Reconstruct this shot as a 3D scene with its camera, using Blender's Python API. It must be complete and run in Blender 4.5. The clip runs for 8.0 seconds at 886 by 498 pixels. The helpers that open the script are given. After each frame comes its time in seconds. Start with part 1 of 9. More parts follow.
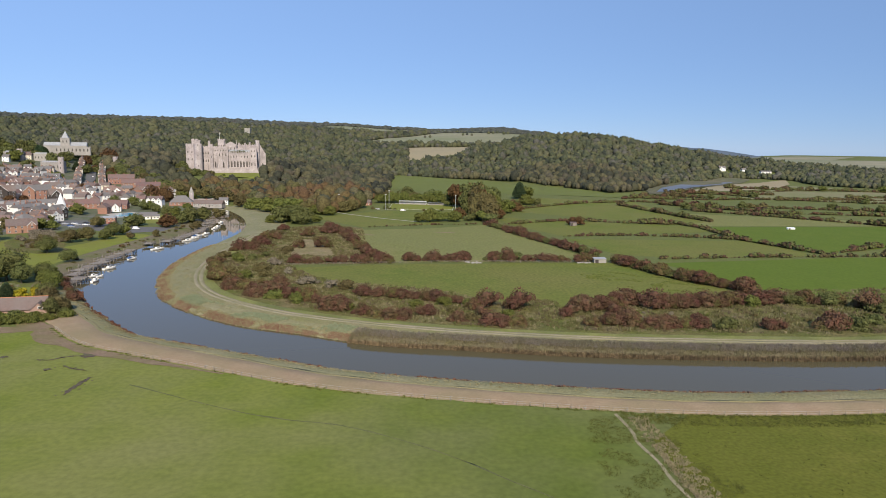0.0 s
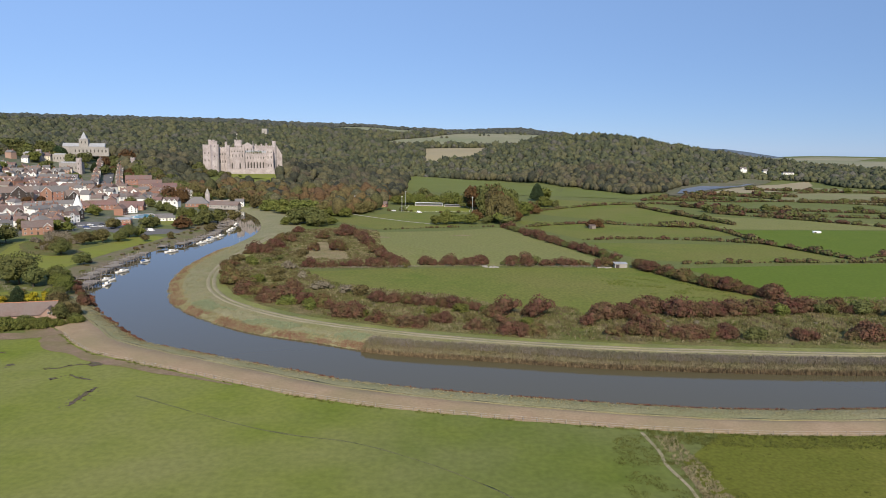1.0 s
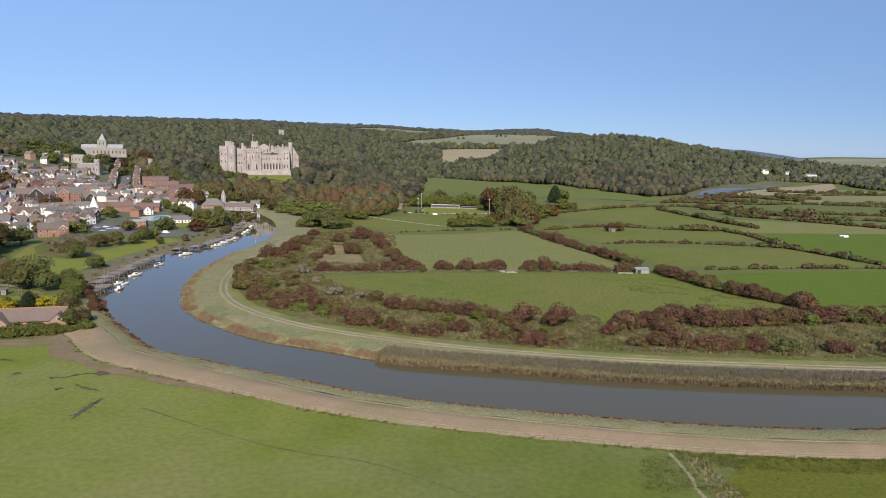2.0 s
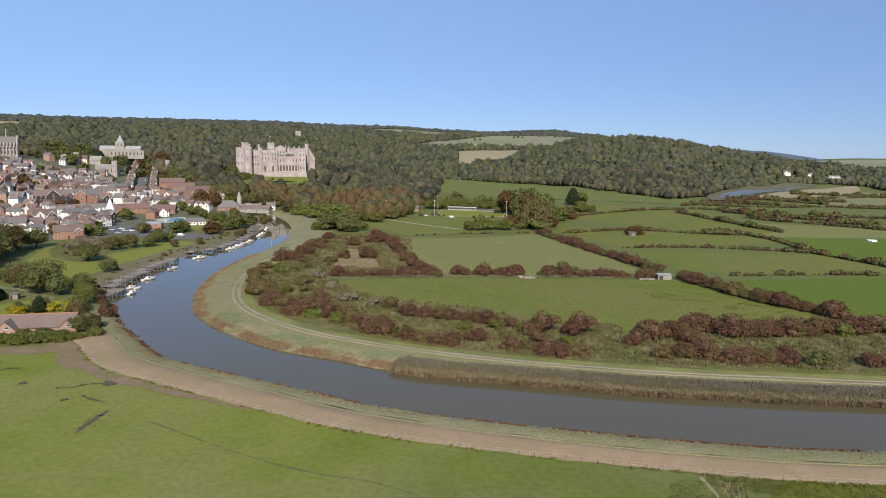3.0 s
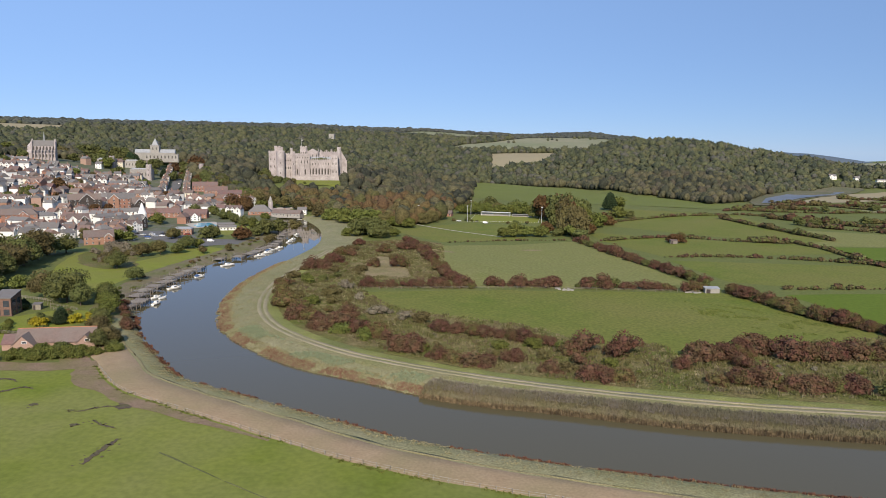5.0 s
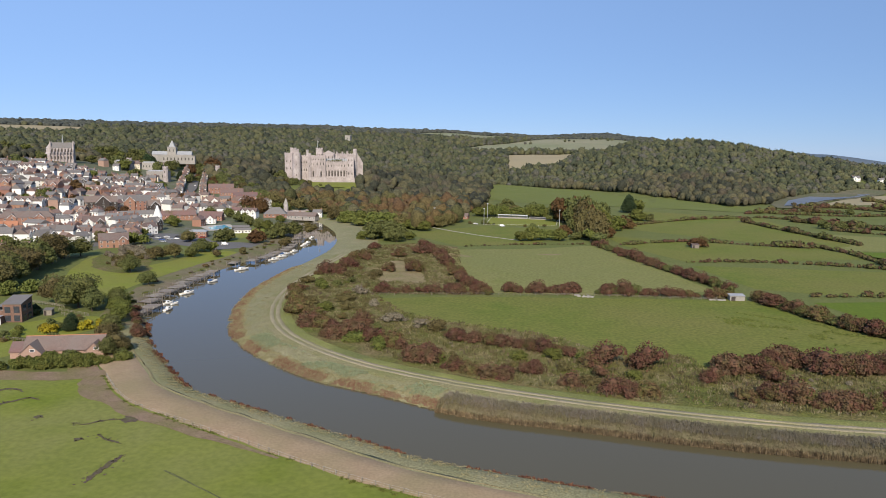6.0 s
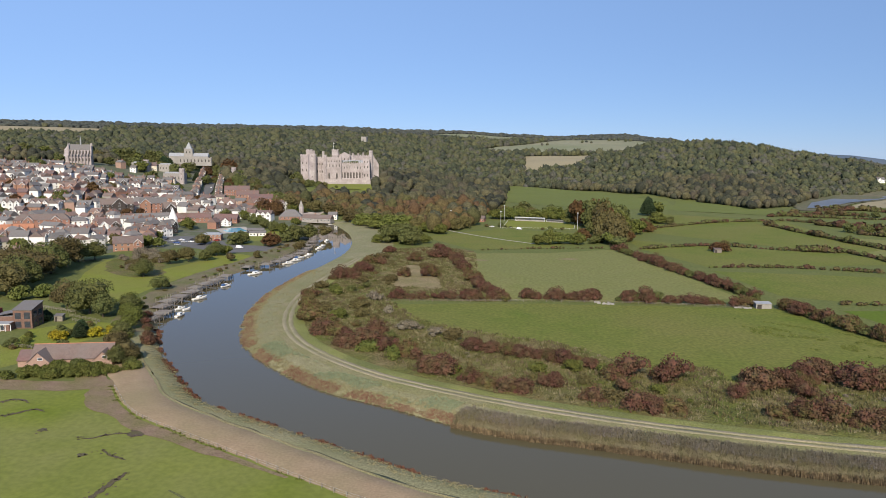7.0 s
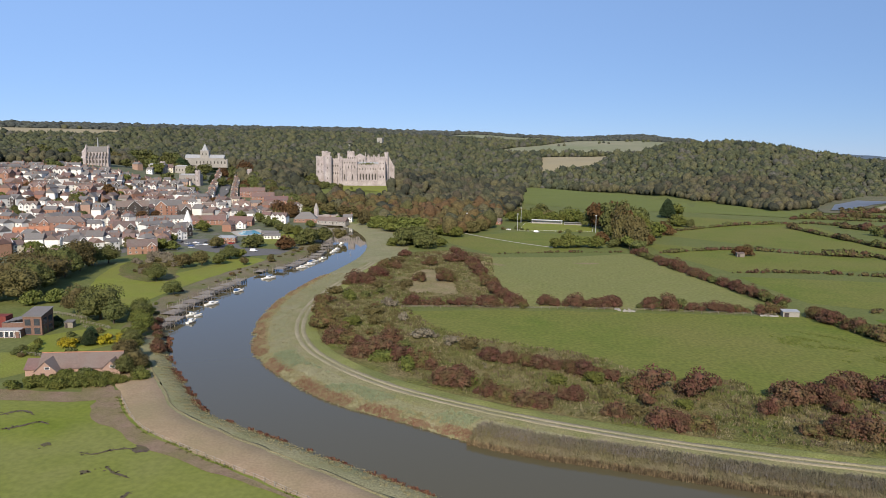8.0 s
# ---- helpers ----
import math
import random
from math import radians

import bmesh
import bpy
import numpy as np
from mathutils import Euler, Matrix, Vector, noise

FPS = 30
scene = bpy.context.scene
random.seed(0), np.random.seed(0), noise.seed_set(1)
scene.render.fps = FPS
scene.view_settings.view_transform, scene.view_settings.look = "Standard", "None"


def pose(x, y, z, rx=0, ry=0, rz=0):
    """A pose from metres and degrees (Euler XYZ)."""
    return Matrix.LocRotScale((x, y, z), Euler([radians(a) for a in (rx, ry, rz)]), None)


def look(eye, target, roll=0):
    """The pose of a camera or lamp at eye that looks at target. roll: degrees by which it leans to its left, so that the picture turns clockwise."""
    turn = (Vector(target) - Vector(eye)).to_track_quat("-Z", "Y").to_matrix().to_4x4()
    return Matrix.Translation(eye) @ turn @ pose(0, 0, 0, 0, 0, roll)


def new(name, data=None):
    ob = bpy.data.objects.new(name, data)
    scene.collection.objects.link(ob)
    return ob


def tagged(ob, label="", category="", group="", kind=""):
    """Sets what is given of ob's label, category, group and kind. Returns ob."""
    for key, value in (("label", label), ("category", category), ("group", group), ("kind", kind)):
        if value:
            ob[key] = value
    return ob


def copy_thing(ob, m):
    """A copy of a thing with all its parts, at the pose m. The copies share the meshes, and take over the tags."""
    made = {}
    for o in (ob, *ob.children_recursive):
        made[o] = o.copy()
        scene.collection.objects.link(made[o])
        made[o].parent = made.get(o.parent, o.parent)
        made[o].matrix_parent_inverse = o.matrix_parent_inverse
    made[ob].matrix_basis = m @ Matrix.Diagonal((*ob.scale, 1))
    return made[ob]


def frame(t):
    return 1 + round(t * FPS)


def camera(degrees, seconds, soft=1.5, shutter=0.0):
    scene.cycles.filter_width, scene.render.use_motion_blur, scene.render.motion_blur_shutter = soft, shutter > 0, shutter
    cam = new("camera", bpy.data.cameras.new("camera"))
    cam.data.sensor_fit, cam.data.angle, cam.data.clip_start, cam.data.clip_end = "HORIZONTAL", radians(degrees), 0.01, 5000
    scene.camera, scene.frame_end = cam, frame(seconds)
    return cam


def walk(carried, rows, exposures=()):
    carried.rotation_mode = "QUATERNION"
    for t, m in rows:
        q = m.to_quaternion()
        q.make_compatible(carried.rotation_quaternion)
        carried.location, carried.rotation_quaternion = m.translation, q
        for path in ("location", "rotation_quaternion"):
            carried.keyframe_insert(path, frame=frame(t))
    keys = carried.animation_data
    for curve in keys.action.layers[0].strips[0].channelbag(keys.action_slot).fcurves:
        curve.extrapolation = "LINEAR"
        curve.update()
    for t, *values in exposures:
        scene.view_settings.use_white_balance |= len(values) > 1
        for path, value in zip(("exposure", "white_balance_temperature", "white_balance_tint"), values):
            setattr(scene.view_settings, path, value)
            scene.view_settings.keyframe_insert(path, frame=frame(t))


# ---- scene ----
cam = camera(65.45, 8.0, soft=0.9)

PATH = [
    (0.0, (0.00, 0.00, 65.00), (-0.00, 98.88, 50.09), 0.78),
    (0.5, (-0.11, 4.00, 65.37), (-1.29, 102.88, 50.47), 0.79),
    (1.0, (-0.28, 7.97, 65.75), (-2.64, 106.83, 50.87), 0.79),
    (1.5, (-0.50, 11.92, 66.13), (-4.03, 110.75, 51.28), 0.80),
    (2.0, (-0.77, 15.84, 66.52), (-5.48, 114.62, 51.71), 0.80),
    (2.5, (-1.09, 19.73, 66.92), (-6.97, 118.46, 52.16), 0.80),
    (3.0, (-1.46, 23.60, 67.32), (-8.51, 122.27, 52.61), 0.80),
    (3.5, (-1.87, 27.46, 67.74), (-10.09, 126.04, 53.08), 0.79),
    (4.0, (-2.32, 31.29, 68.16), (-11.71, 129.78, 53.57), 0.78),
    (4.5, (-2.82, 35.12, 68.60), (-13.37, 133.49, 54.07), 0.77),
    (5.0, (-3.35, 38.92, 69.06), (-15.06, 137.18, 54.58), 0.76),
    (5.5, (-3.92, 42.72, 69.53), (-16.78, 140.84, 55.11), 0.74),
    (6.0, (-4.53, 46.51, 70.01), (-18.53, 144.47, 55.65), 0.72),
    (6.5, (-5.16, 50.28, 70.51), (-20.31, 148.09, 56.20), 0.70),
    (7.0, (-5.83, 54.06, 71.04), (-22.12, 151.69, 56.77), 0.67),
    (7.5, (-6.53, 57.83, 71.58), (-23.94, 155.27, 57.35), 0.63),
    (8.0, (-7.25, 61.60, 72.15), (-25.79, 158.83, 57.94), 0.59),
]
walk(cam, [(t, look(eye, target, roll)) for t, eye, target, roll in PATH])

# world and sun: clear autumn afternoon, light from behind the camera
SUN_EL, SUN_ROT = radians(33), radians(173)
world = bpy.data.worlds.new("sky")
scene.world = world
world.use_nodes = True
wn = world.node_tree
sky = wn.nodes.new("ShaderNodeTexSky")
sky.sky_type, sky.sun_disc = "NISHITA", False
sky.sun_elevation, sky.sun_rotation = SUN_EL, -SUN_ROT
sky.altitude, sky.air_density, sky.dust_density, sky.ozone_density = 3000, 1.0, 0.0, 4.0
wn.nodes["Background"].inputs["Strength"].default_value = 0.0705
blend = wn.nodes.new("ShaderNodeMix")
blend.data_type = "RGBA"
blend.inputs["Factor"].default_value = 0.62
blend.inputs[7].default_value = (3.8, 6.3, 11.6, 1)
wn.links.new(sky.outputs["Color"], blend.inputs[6])
# the sky is paler towards the west and deeper blue in the east
way = wn.nodes.new("ShaderNodeTexCoord")
axes = wn.nodes.new("ShaderNodeSeparateXYZ")
fall = wn.nodes.new("ShaderNodeMapRange")
fall.inputs["From Min"].default_value, fall.inputs["From Max"].default_value = -1.0, 1.0
fall.inputs["To Min"].default_value, fall.inputs["To Max"].default_value = 1.30, 0.71
tint = wn.nodes.new("ShaderNodeVectorMath")
tint.operation = "SCALE"
wn.links.new(way.outputs["Generated"], axes.inputs["Vector"])
wn.links.new(axes.outputs["X"], fall.inputs["Value"])
wn.links.new(fall.outputs["Result"], tint.inputs["Scale"])
wn.links.new(blend.outputs[2], tint.inputs[0])
wn.links.new(tint.outputs["Vector"], wn.nodes["Background"].inputs["Color"])
sun = new("sun", bpy.data.lights.new("sun", "SUN"))
sun.data.energy, sun.data.angle, sun.data.color = 4.95, radians(0.5), (1.0, 0.885, 0.735)
sun_way = Vector((math.sin(SUN_ROT) * math.cos(SUN_EL), math.cos(SUN_ROT) * math.cos(SUN_EL), math.sin(SUN_EL)))
sun.matrix_world = look(tuple(sun_way * 1000), (0, 0, 0))
scene.view_settings.exposure = 0.22


# ---- materials ----
def mat(name, c1, c2, size=5.0, rough=0.9, bump=0.0, fine=0.0, c3=None, size2=60.0, island=0.0, metal=0.0, stretch=None, spec=0.12):
    """Two colours mixed by noise of that size in metres, a third at a larger size, fine relief; island: change of value from piece to piece."""
    m = bpy.data.materials.new(name)
    m.use_nodes = True
    n, l = m.node_tree.nodes, m.node_tree.links
    b = n["Principled BSDF"]
    b.inputs["Roughness"].default_value, b.inputs["Metallic"].default_value = rough, metal
    b.inputs["Specular IOR Level"].default_value = spec
    geo = n.new("ShaderNodeNewGeometry")
    place = geo.outputs["Position"]
    if stretch:
        mp = n.new("ShaderNodeMapping")
        mp.inputs["Scale"].default_value = stretch[:3]
        mp.inputs["Rotation"].default_value = (0, 0, radians(stretch[3]))
        l.new(place, mp.inputs["Vector"])
        place = mp.outputs["Vector"]

    def noise_at(metres, detail):
        t = n.new("ShaderNodeTexNoise")
        t.inputs["Scale"].default_value, t.inputs["Detail"].default_value = 1.0 / metres, detail
        l.new(place, t.inputs["Vector"])
        r = n.new("ShaderNodeMapRange")
        r.inputs["From Min"].default_value, r.inputs["From Max"].default_value = 0.33, 0.67
        l.new(t.outputs["Fac"], r.inputs["Value"])
        return r.outputs["Result"]

    def mix(fac, a, c):
        x = n.new("ShaderNodeMix")
        x.data_type = "RGBA"
        l.new(fac, x.inputs["Factor"])
        for slot, v in ((6, a), (7, c)):
            if isinstance(v, tuple):
                x.inputs[slot].default_value = (*v, 1)
            else:
                l.new(v, x.inputs[slot])
        return x.outputs[2]

    colour = mix(noise_at(size, 5), c1, c2)
    if c3:
        colour = mix(noise_at(size2, 3), colour, c3)
    hsv = n.new("ShaderNodeHueSaturation")
    l.new(colour, hsv.inputs["Color"])
    if island:
        info = n.new("ShaderNodeObjectInfo")
        add = n.new("ShaderNodeMath")
        add.operation = "ADD"
        l.new(geo.outputs["Random Per Island"], add.inputs[0])
        l.new(info.outputs["Random"], add.inputs[1])
        fr = n.new("ShaderNodeMapRange")
        fr.inputs["From Max"].default_value = 2.0
        fr.inputs["To Min"].default_value, fr.inputs["To Max"].default_value = 1 - island, 1 + island
        l.new(add.outputs[0], fr.inputs["Value"])
        l.new(fr.outputs["Result"], hsv.inputs["Value"])
        hr = n.new("ShaderNodeMapRange")
        hr.inputs["To Min"].default_value, hr.inputs["To Max"].default_value = 0.5 - 0.05 * island, 0.5 + 0.05 * island
        l.new(info.outputs["Random"], hr.inputs["Value"])
        l.new(hr.outputs["Result"], hsv.inputs["Hue"])
    if fine:
        fv = n.new("ShaderNodeMapRange")
        fv.inputs["To Min"].default_value, fv.inputs["To Max"].default_value = 1 - fine, 1 + fine
        l.new(noise_at(size * 0.12, 3), fv.inputs["Value"])
        x = n.new("ShaderNodeVectorMath")
        x.operation = "MULTIPLY"
        l.new(hsv.outputs["Color"], x.inputs[0])
        l.new(fv.outputs["Result"], x.inputs[1])
        l.new(x.outputs[0], b.inputs["Base Color"])
    else:
        l.new(hsv.outputs["Color"], b.inputs["Base Color"])
    if bump:
        t = n.new("ShaderNodeTexNoise")
        t.inputs["Scale"].default_value, t.inputs["Detail"].default_value = 2.5 / size, 6
        l.new(geo.outputs["Position"], t.inputs["Vector"])
        bp = n.new("ShaderNodeBump")
        bp.inputs["Strength"].default_value, bp.inputs["Distance"].default_value = bump, size * 0.15
        l.new(t.outputs["Fac"], bp.inputs["Height"])
        l.new(bp.outputs["Normal"], b.inputs["Normal"])
    return m


# grass and soil
M_PLAIN = mat("rough_pasture", (0.102, 0.121, 0.034), (0.144, 0.148, 0.050), 14, fine=0.15, c3=(0.114, 0.130, 0.038), size2=120, bump=0.06)
M_NEAR = mat("grazed_grass", (0.128, 0.158, 0.020), (0.165, 0.185, 0.032), 13, fine=0.11, c3=(0.182, 0.184, 0.058), size2=38, bump=0.04)
M_NEARDARK = mat("damp_grass", (0.098, 0.109, 0.014), (0.133, 0.132, 0.022), 8, fine=0.16, c3=(0.109, 0.116, 0.016), size2=40, bump=0.05)
M_F_GREEN = mat("meadow_grass", (0.102, 0.132, 0.021), (0.137, 0.150, 0.031), 12, fine=0.2, c3=(0.148, 0.146, 0.038), size2=60, bump=0.05)
M_F_PALE = mat("dry_meadow_grass", (0.158, 0.165, 0.048), (0.190, 0.182, 0.064), 14, fine=0.18, c3=(0.165, 0.169, 0.057), size2=70)
M_F_BRIGHT = mat("bright_ley_grass", (0.086, 0.127, 0.013), (0.107, 0.141, 0.019), 16, fine=0.10, c3=(0.095, 0.135, 0.016), size2=80)
M_F_LEY = mat("pale_ley_grass", (0.117, 0.139, 0.033), (0.137, 0.153, 0.042), 30, fine=0.06, c3=(0.125, 0.142, 0.037), size2=140)
M_F_STRAW = mat("straw_stubble", (0.271, 0.224, 0.132), (0.312, 0.257, 0.158), 30, fine=0.05, c3=(0.279, 0.241, 0.150), size2=150)
M_LAWN = mat("lawn_grass", (0.155, 0.180, 0.026), (0.190, 0.205, 0.038), 6, fine=0.15, c3=(0.170, 0.172, 0.040), size2=22)
M_MOWN = mat("mown_dry_verge", (0.272, 0.190, 0.120), (0.322, 0.234, 0.150), 5, fine=0.1, c3=(0.240, 0.190, 0.108), size2=18, bump=0.1)
M_VERGE = mat("bank_rough_grass", (0.208, 0.190, 0.104), (0.258, 0.232, 0.134), 4, fine=0.3, c3=(0.186, 0.182, 0.088), size2=16, bump=0.3)
M_MUDBANK = mat("grassy_town_bank", (0.150, 0.118, 0.080), (0.195, 0.158, 0.105), 4, fine=0.25, c3=(0.125, 0.125, 0.05), size2=14, bump=0.4)
M_TRACK = mat("worn_grass_track", (0.273, 0.228, 0.149), (0.322, 0.273, 0.184), 4, fine=0.2, c3=(0.223, 0.202, 0.114), size2=14)
M_SCRUBLAND = mat("rank_scrub_grass", (0.119, 0.098, 0.040), (0.169, 0.133, 0.063), 5, fine=0.4, c3=(0.099, 0.110, 0.024), size2=17, bump=0.6)
M_MUD = mat("trodden_mud", (0.185, 0.126, 0.086), (0.240, 0.168, 0.115), 2.5, fine=0.3, c3=(0.165, 0.140, 0.062), size2=9)
M_BARE = mat("bare_pinkish_soil", (0.265, 0.198, 0.118), (0.215, 0.170, 0.092), 4, fine=0.35, c3=(0.180, 0.155, 0.070), size2=10)
M_TOWN = mat("gardens_and_paving", (0.085, 0.100, 0.045), (0.155, 0.145, 0.125), 9, fine=0.2, c3=(0.105, 0.118, 0.060), size2=26)
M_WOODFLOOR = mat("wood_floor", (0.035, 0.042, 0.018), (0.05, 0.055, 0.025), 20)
def paint_dimmer_side(m, wet, x0, x1):
    """Darkens grass colour towards the east, in drifts, for weaker light there; wet: tint."""
    n, l = m.node_tree.nodes, m.node_tree.links
    b = n["Principled BSDF"]
    dry = b.inputs["Base Color"].links[0].from_socket
    geo, axis, drift = n.new("ShaderNodeNewGeometry"), n.new("ShaderNodeSeparateXYZ"), n.new("ShaderNodeTexNoise")
    drift.inputs["Scale"].default_value, drift.inputs["Detail"].default_value = 1 / 22, 5
    l.new(geo.outputs["Position"], axis.inputs["Vector"])
    l.new(geo.outputs["Position"], drift.inputs["Vector"])
    sway = n.new("ShaderNodeMath")
    sway.operation, sway.inputs[1].default_value = "MULTIPLY_ADD", 90.0
    l.new(drift.outputs["Fac"], sway.inputs[0])
    l.new(axis.outputs["X"], sway.inputs[2])
    r = n.new("ShaderNodeMapRange")
    r.interpolation_type = "SMOOTHSTEP"
    r.inputs["From Min"].default_value, r.inputs["From Max"].default_value = x0 + 45, x1 + 45
    l.new(sway.outputs[0], r.inputs["Value"])
    x = n.new("ShaderNodeMix")
    x.data_type = "RGBA"
    x.blend_type = "MULTIPLY"
    l.new(r.outputs["Result"], x.inputs["Factor"])
    l.new(dry, x.inputs[6])
    x.inputs[7].default_value = (*wet, 1)
    l.new(x.outputs[2], b.inputs["Base Color"])


# near pasture: the eastward loss of brightness is painted into its colour
paint_dimmer_side(M_NEAR, (0.70, 0.76, 0.80), -70, 50)
# foliage
M_BLUEGREEN = mat("dark_evergreen_leaves", (0.022, 0.040, 0.018), (0.038, 0.055, 0.024), 1.2, island=0.35, fine=0.25)
M_LEAF = mat("green_leaves", (0.070, 0.084, 0.020), (0.112, 0.118, 0.030), 1.5, island=0.22, fine=0.3)
M_HERB = mat("rank_bramble_leaves", (0.058, 0.066, 0.020), (0.094, 0.098, 0.032), 1.5, island=0.3, fine=0.3, c3=(0.105, 0.085, 0.042), size2=9)
M_LEAFDARK = mat("dark_green_leaves", (0.070, 0.080, 0.026), (0.112, 0.118, 0.041), 1.5, island=0.22, fine=0.3)
M_LEAFYELL = mat("yellowing_leaves", (0.092, 0.112, 0.027), (0.132, 0.143, 0.039), 1.5, island=0.18, fine=0.3)
M_LEAFGOLD = mat("golden_evergreen_leaves", (0.213, 0.189, 0.012), (0.279, 0.238, 0.021), 1.2, island=0.3, fine=0.3)
M_LEAFRUST = mat("rust_autumn_leaves", (0.074, 0.044, 0.020), (0.106, 0.061, 0.027), 1.5, island=0.2, fine=0.3)
M_LEAFOLIVE = mat("olive_autumn_leaves", (0.078, 0.069, 0.028), (0.119, 0.098, 0.041), 1.5, island=0.22, fine=0.3)
M_HAW = mat("red_hawthorn_leaves", (0.089, 0.041, 0.031), (0.132, 0.059, 0.042), 1.4, island=0.25, fine=0.3, c3=(0.084, 0.059, 0.031), size2=2.4)
M_HAWGREEN = mat("green_and_red_hawthorn_leaves", (0.078, 0.082, 0.026), (0.112, 0.106, 0.036), 1.4, island=0.28, fine=0.25, c3=(0.112, 0.056, 0.036), size2=2.4)
M_GREYTWIG = mat("bare_grey_twigs", (0.14, 0.12, 0.085), (0.19, 0.165, 0.12), 1.0, island=0.25, fine=0.3)
# hedge cores: shade between the leaves painted as a dark twig colour
M_CORE = mat("inner_twigs_as_shade", (0.056, 0.040, 0.023), (0.076, 0.052, 0.030), 1.0)
M_BARK = mat("bark", (0.075, 0.060, 0.045), (0.12, 0.10, 0.075), 0.6, bump=0.6)
M_REEDHEAD = mat("purple_brown_reed_heads", (0.126, 0.108, 0.098), (0.180, 0.154, 0.136), 2.0, island=0.25, fine=0.3, c3=(0.128, 0.118, 0.080), size2=7, bump=0.5)
M_REEDLEAF = mat("olive_reed_leaves", (0.098, 0.088, 0.046), (0.140, 0.118, 0.064), 1.2, island=0.3, fine=0.3, c3=(0.120, 0.096, 0.062), size2=6, bump=0.6)
M_DOCK = mat("rust_red_bank_plants", (0.160, 0.078, 0.052), (0.215, 0.128, 0.086), 2.0, island=0.3, fine=0.2, c3=(0.225, 0.165, 0.105), size2=7)
M_RUST = mat("dark_rust_dock", (0.098, 0.044, 0.030), (0.150, 0.076, 0.048), 2.0, island=0.3, fine=0.2)
M_GRASSBLADE = mat("long_pale_grass", (0.193, 0.174, 0.093), (0.244, 0.216, 0.125), 3.0, island=0.18, fine=0.2)
# building surfaces
M_STONE = mat("castle_limestone", (0.375, 0.333, 0.323), (0.481, 0.426, 0.416), 3, fine=0.22, c3=(0.302, 0.265, 0.255), size2=9, bump=0.2, island=0.08)
M_STONEGREY = mat("weathered_grey_stone", (0.291, 0.275, 0.248), (0.359, 0.335, 0.303), 2.5, fine=0.12, c3=(0.262, 0.250, 0.226), size2=12, bump=0.2)
M_FLINT = mat("flint_wall", (0.262, 0.245, 0.226), (0.349, 0.325, 0.297), 0.8, fine=0.2, island=0.12)
M_BRICK = mat("red_brick", (0.265, 0.140, 0.100), (0.335, 0.185, 0.134), 0.7, fine=0.15, c3=(0.28, 0.160, 0.115), size2=6, island=0.15)
M_BRICKPALE = mat("pinkish_brick", (0.33, 0.215, 0.165), (0.39, 0.265, 0.205), 0.7, fine=0.15, c3=(0.34, 0.235, 0.185), size2=5, island=0.1)
M_WHITE = mat("white_render", (0.74, 0.73, 0.70), (0.82, 0.81, 0.78), 2, fine=0.04, c3=(0.72, 0.70, 0.66), size2=7, island=0.06)
M_CREAM = mat("cream_render", (0.62, 0.56, 0.44), (0.68, 0.62, 0.50), 2, fine=0.04, c3=(0.60, 0.54, 0.43), size2=6, island=0.1)
M_BRICKDARK = mat("dark_brown_brick", (0.150, 0.092, 0.070), (0.195, 0.120, 0.092), 0.7, fine=0.15)
M_TIMBER = mat("black_weatherboard", (0.045, 0.038, 0.036), (0.075, 0.062, 0.055), 1.5, fine=0.1, rough=0.7)
M_TILE = mat("red_clay_tiles", (0.177, 0.110, 0.096), (0.231, 0.144, 0.123), 0.9, fine=0.18, c3=(0.177, 0.135, 0.122), size2=5, island=0.3)
M_TILEBROWN = mat("brown_clay_tiles", (0.146, 0.106, 0.094), (0.191, 0.138, 0.119), 0.9, fine=0.18, c3=(0.170, 0.140, 0.127), size2=5, island=0.25)
M_TILEORANGE = mat("orange_clay_tiles", (0.38, 0.18, 0.10), (0.44, 0.22, 0.125), 0.9, fine=0.15, island=0.15)
M_SLATE = mat("grey_slates", (0.145, 0.140, 0.138), (0.19, 0.182, 0.178), 0.9, fine=0.15, rough=0.75, c3=(0.165, 0.15, 0.14), size2=5, island=0.2)
M_LEAD = mat("lead_roof", (0.27, 0.28, 0.29), (0.33, 0.335, 0.34), 3, rough=0.55)
M_GLASS = mat("dark_window_glass", (0.035, 0.04, 0.048), (0.055, 0.06, 0.07), 1.0, rough=0.08, spec=0.6)
M_FRAME = mat("white_painted_wood", (0.76, 0.76, 0.74), (0.82, 0.82, 0.80), 0.5, rough=0.5)
M_STONEDARK = mat("deep_stone_opening", (0.06, 0.055, 0.05), (0.09, 0.08, 0.07), 1.0)
M_ASPHALT = mat("asphalt", (0.115, 0.112, 0.108), (0.15, 0.146, 0.14), 6, fine=0.12, c3=(0.13, 0.125, 0.12), size2=25)
M_PAVING = mat("pale_gravel_path", (0.36, 0.33, 0.28), (0.42, 0.385, 0.325), 3, fine=0.1)
M_PLANK = mat("weathered_grey_wood", (0.19, 0.165, 0.135), (0.27, 0.24, 0.20), 0.5, fine=0.2, island=0.25)
M_HULL = mat("white_boat_paint", (0.72, 0.72, 0.70), (0.80, 0.80, 0.78), 1.0, rough=0.3, island=0.06)
M_HULLRED = mat("red_antifouling_paint", (0.30, 0.045, 0.03), (0.36, 0.06, 0.04), 1.0, rough=0.4)
M_HULLBLUE = mat("blue_boat_canvas", (0.05, 0.10, 0.22), (0.07, 0.13, 0.27), 1.0, rough=0.6)
M_POOL = mat("turquoise_pool_water", (0.10, 0.34, 0.46), (0.13, 0.40, 0.52), 2.0, rough=0.1)
M_STEEL = mat("galvanised_steel", (0.46, 0.47, 0.48), (0.54, 0.55, 0.56), 1.0, rough=0.45, metal=0.4)
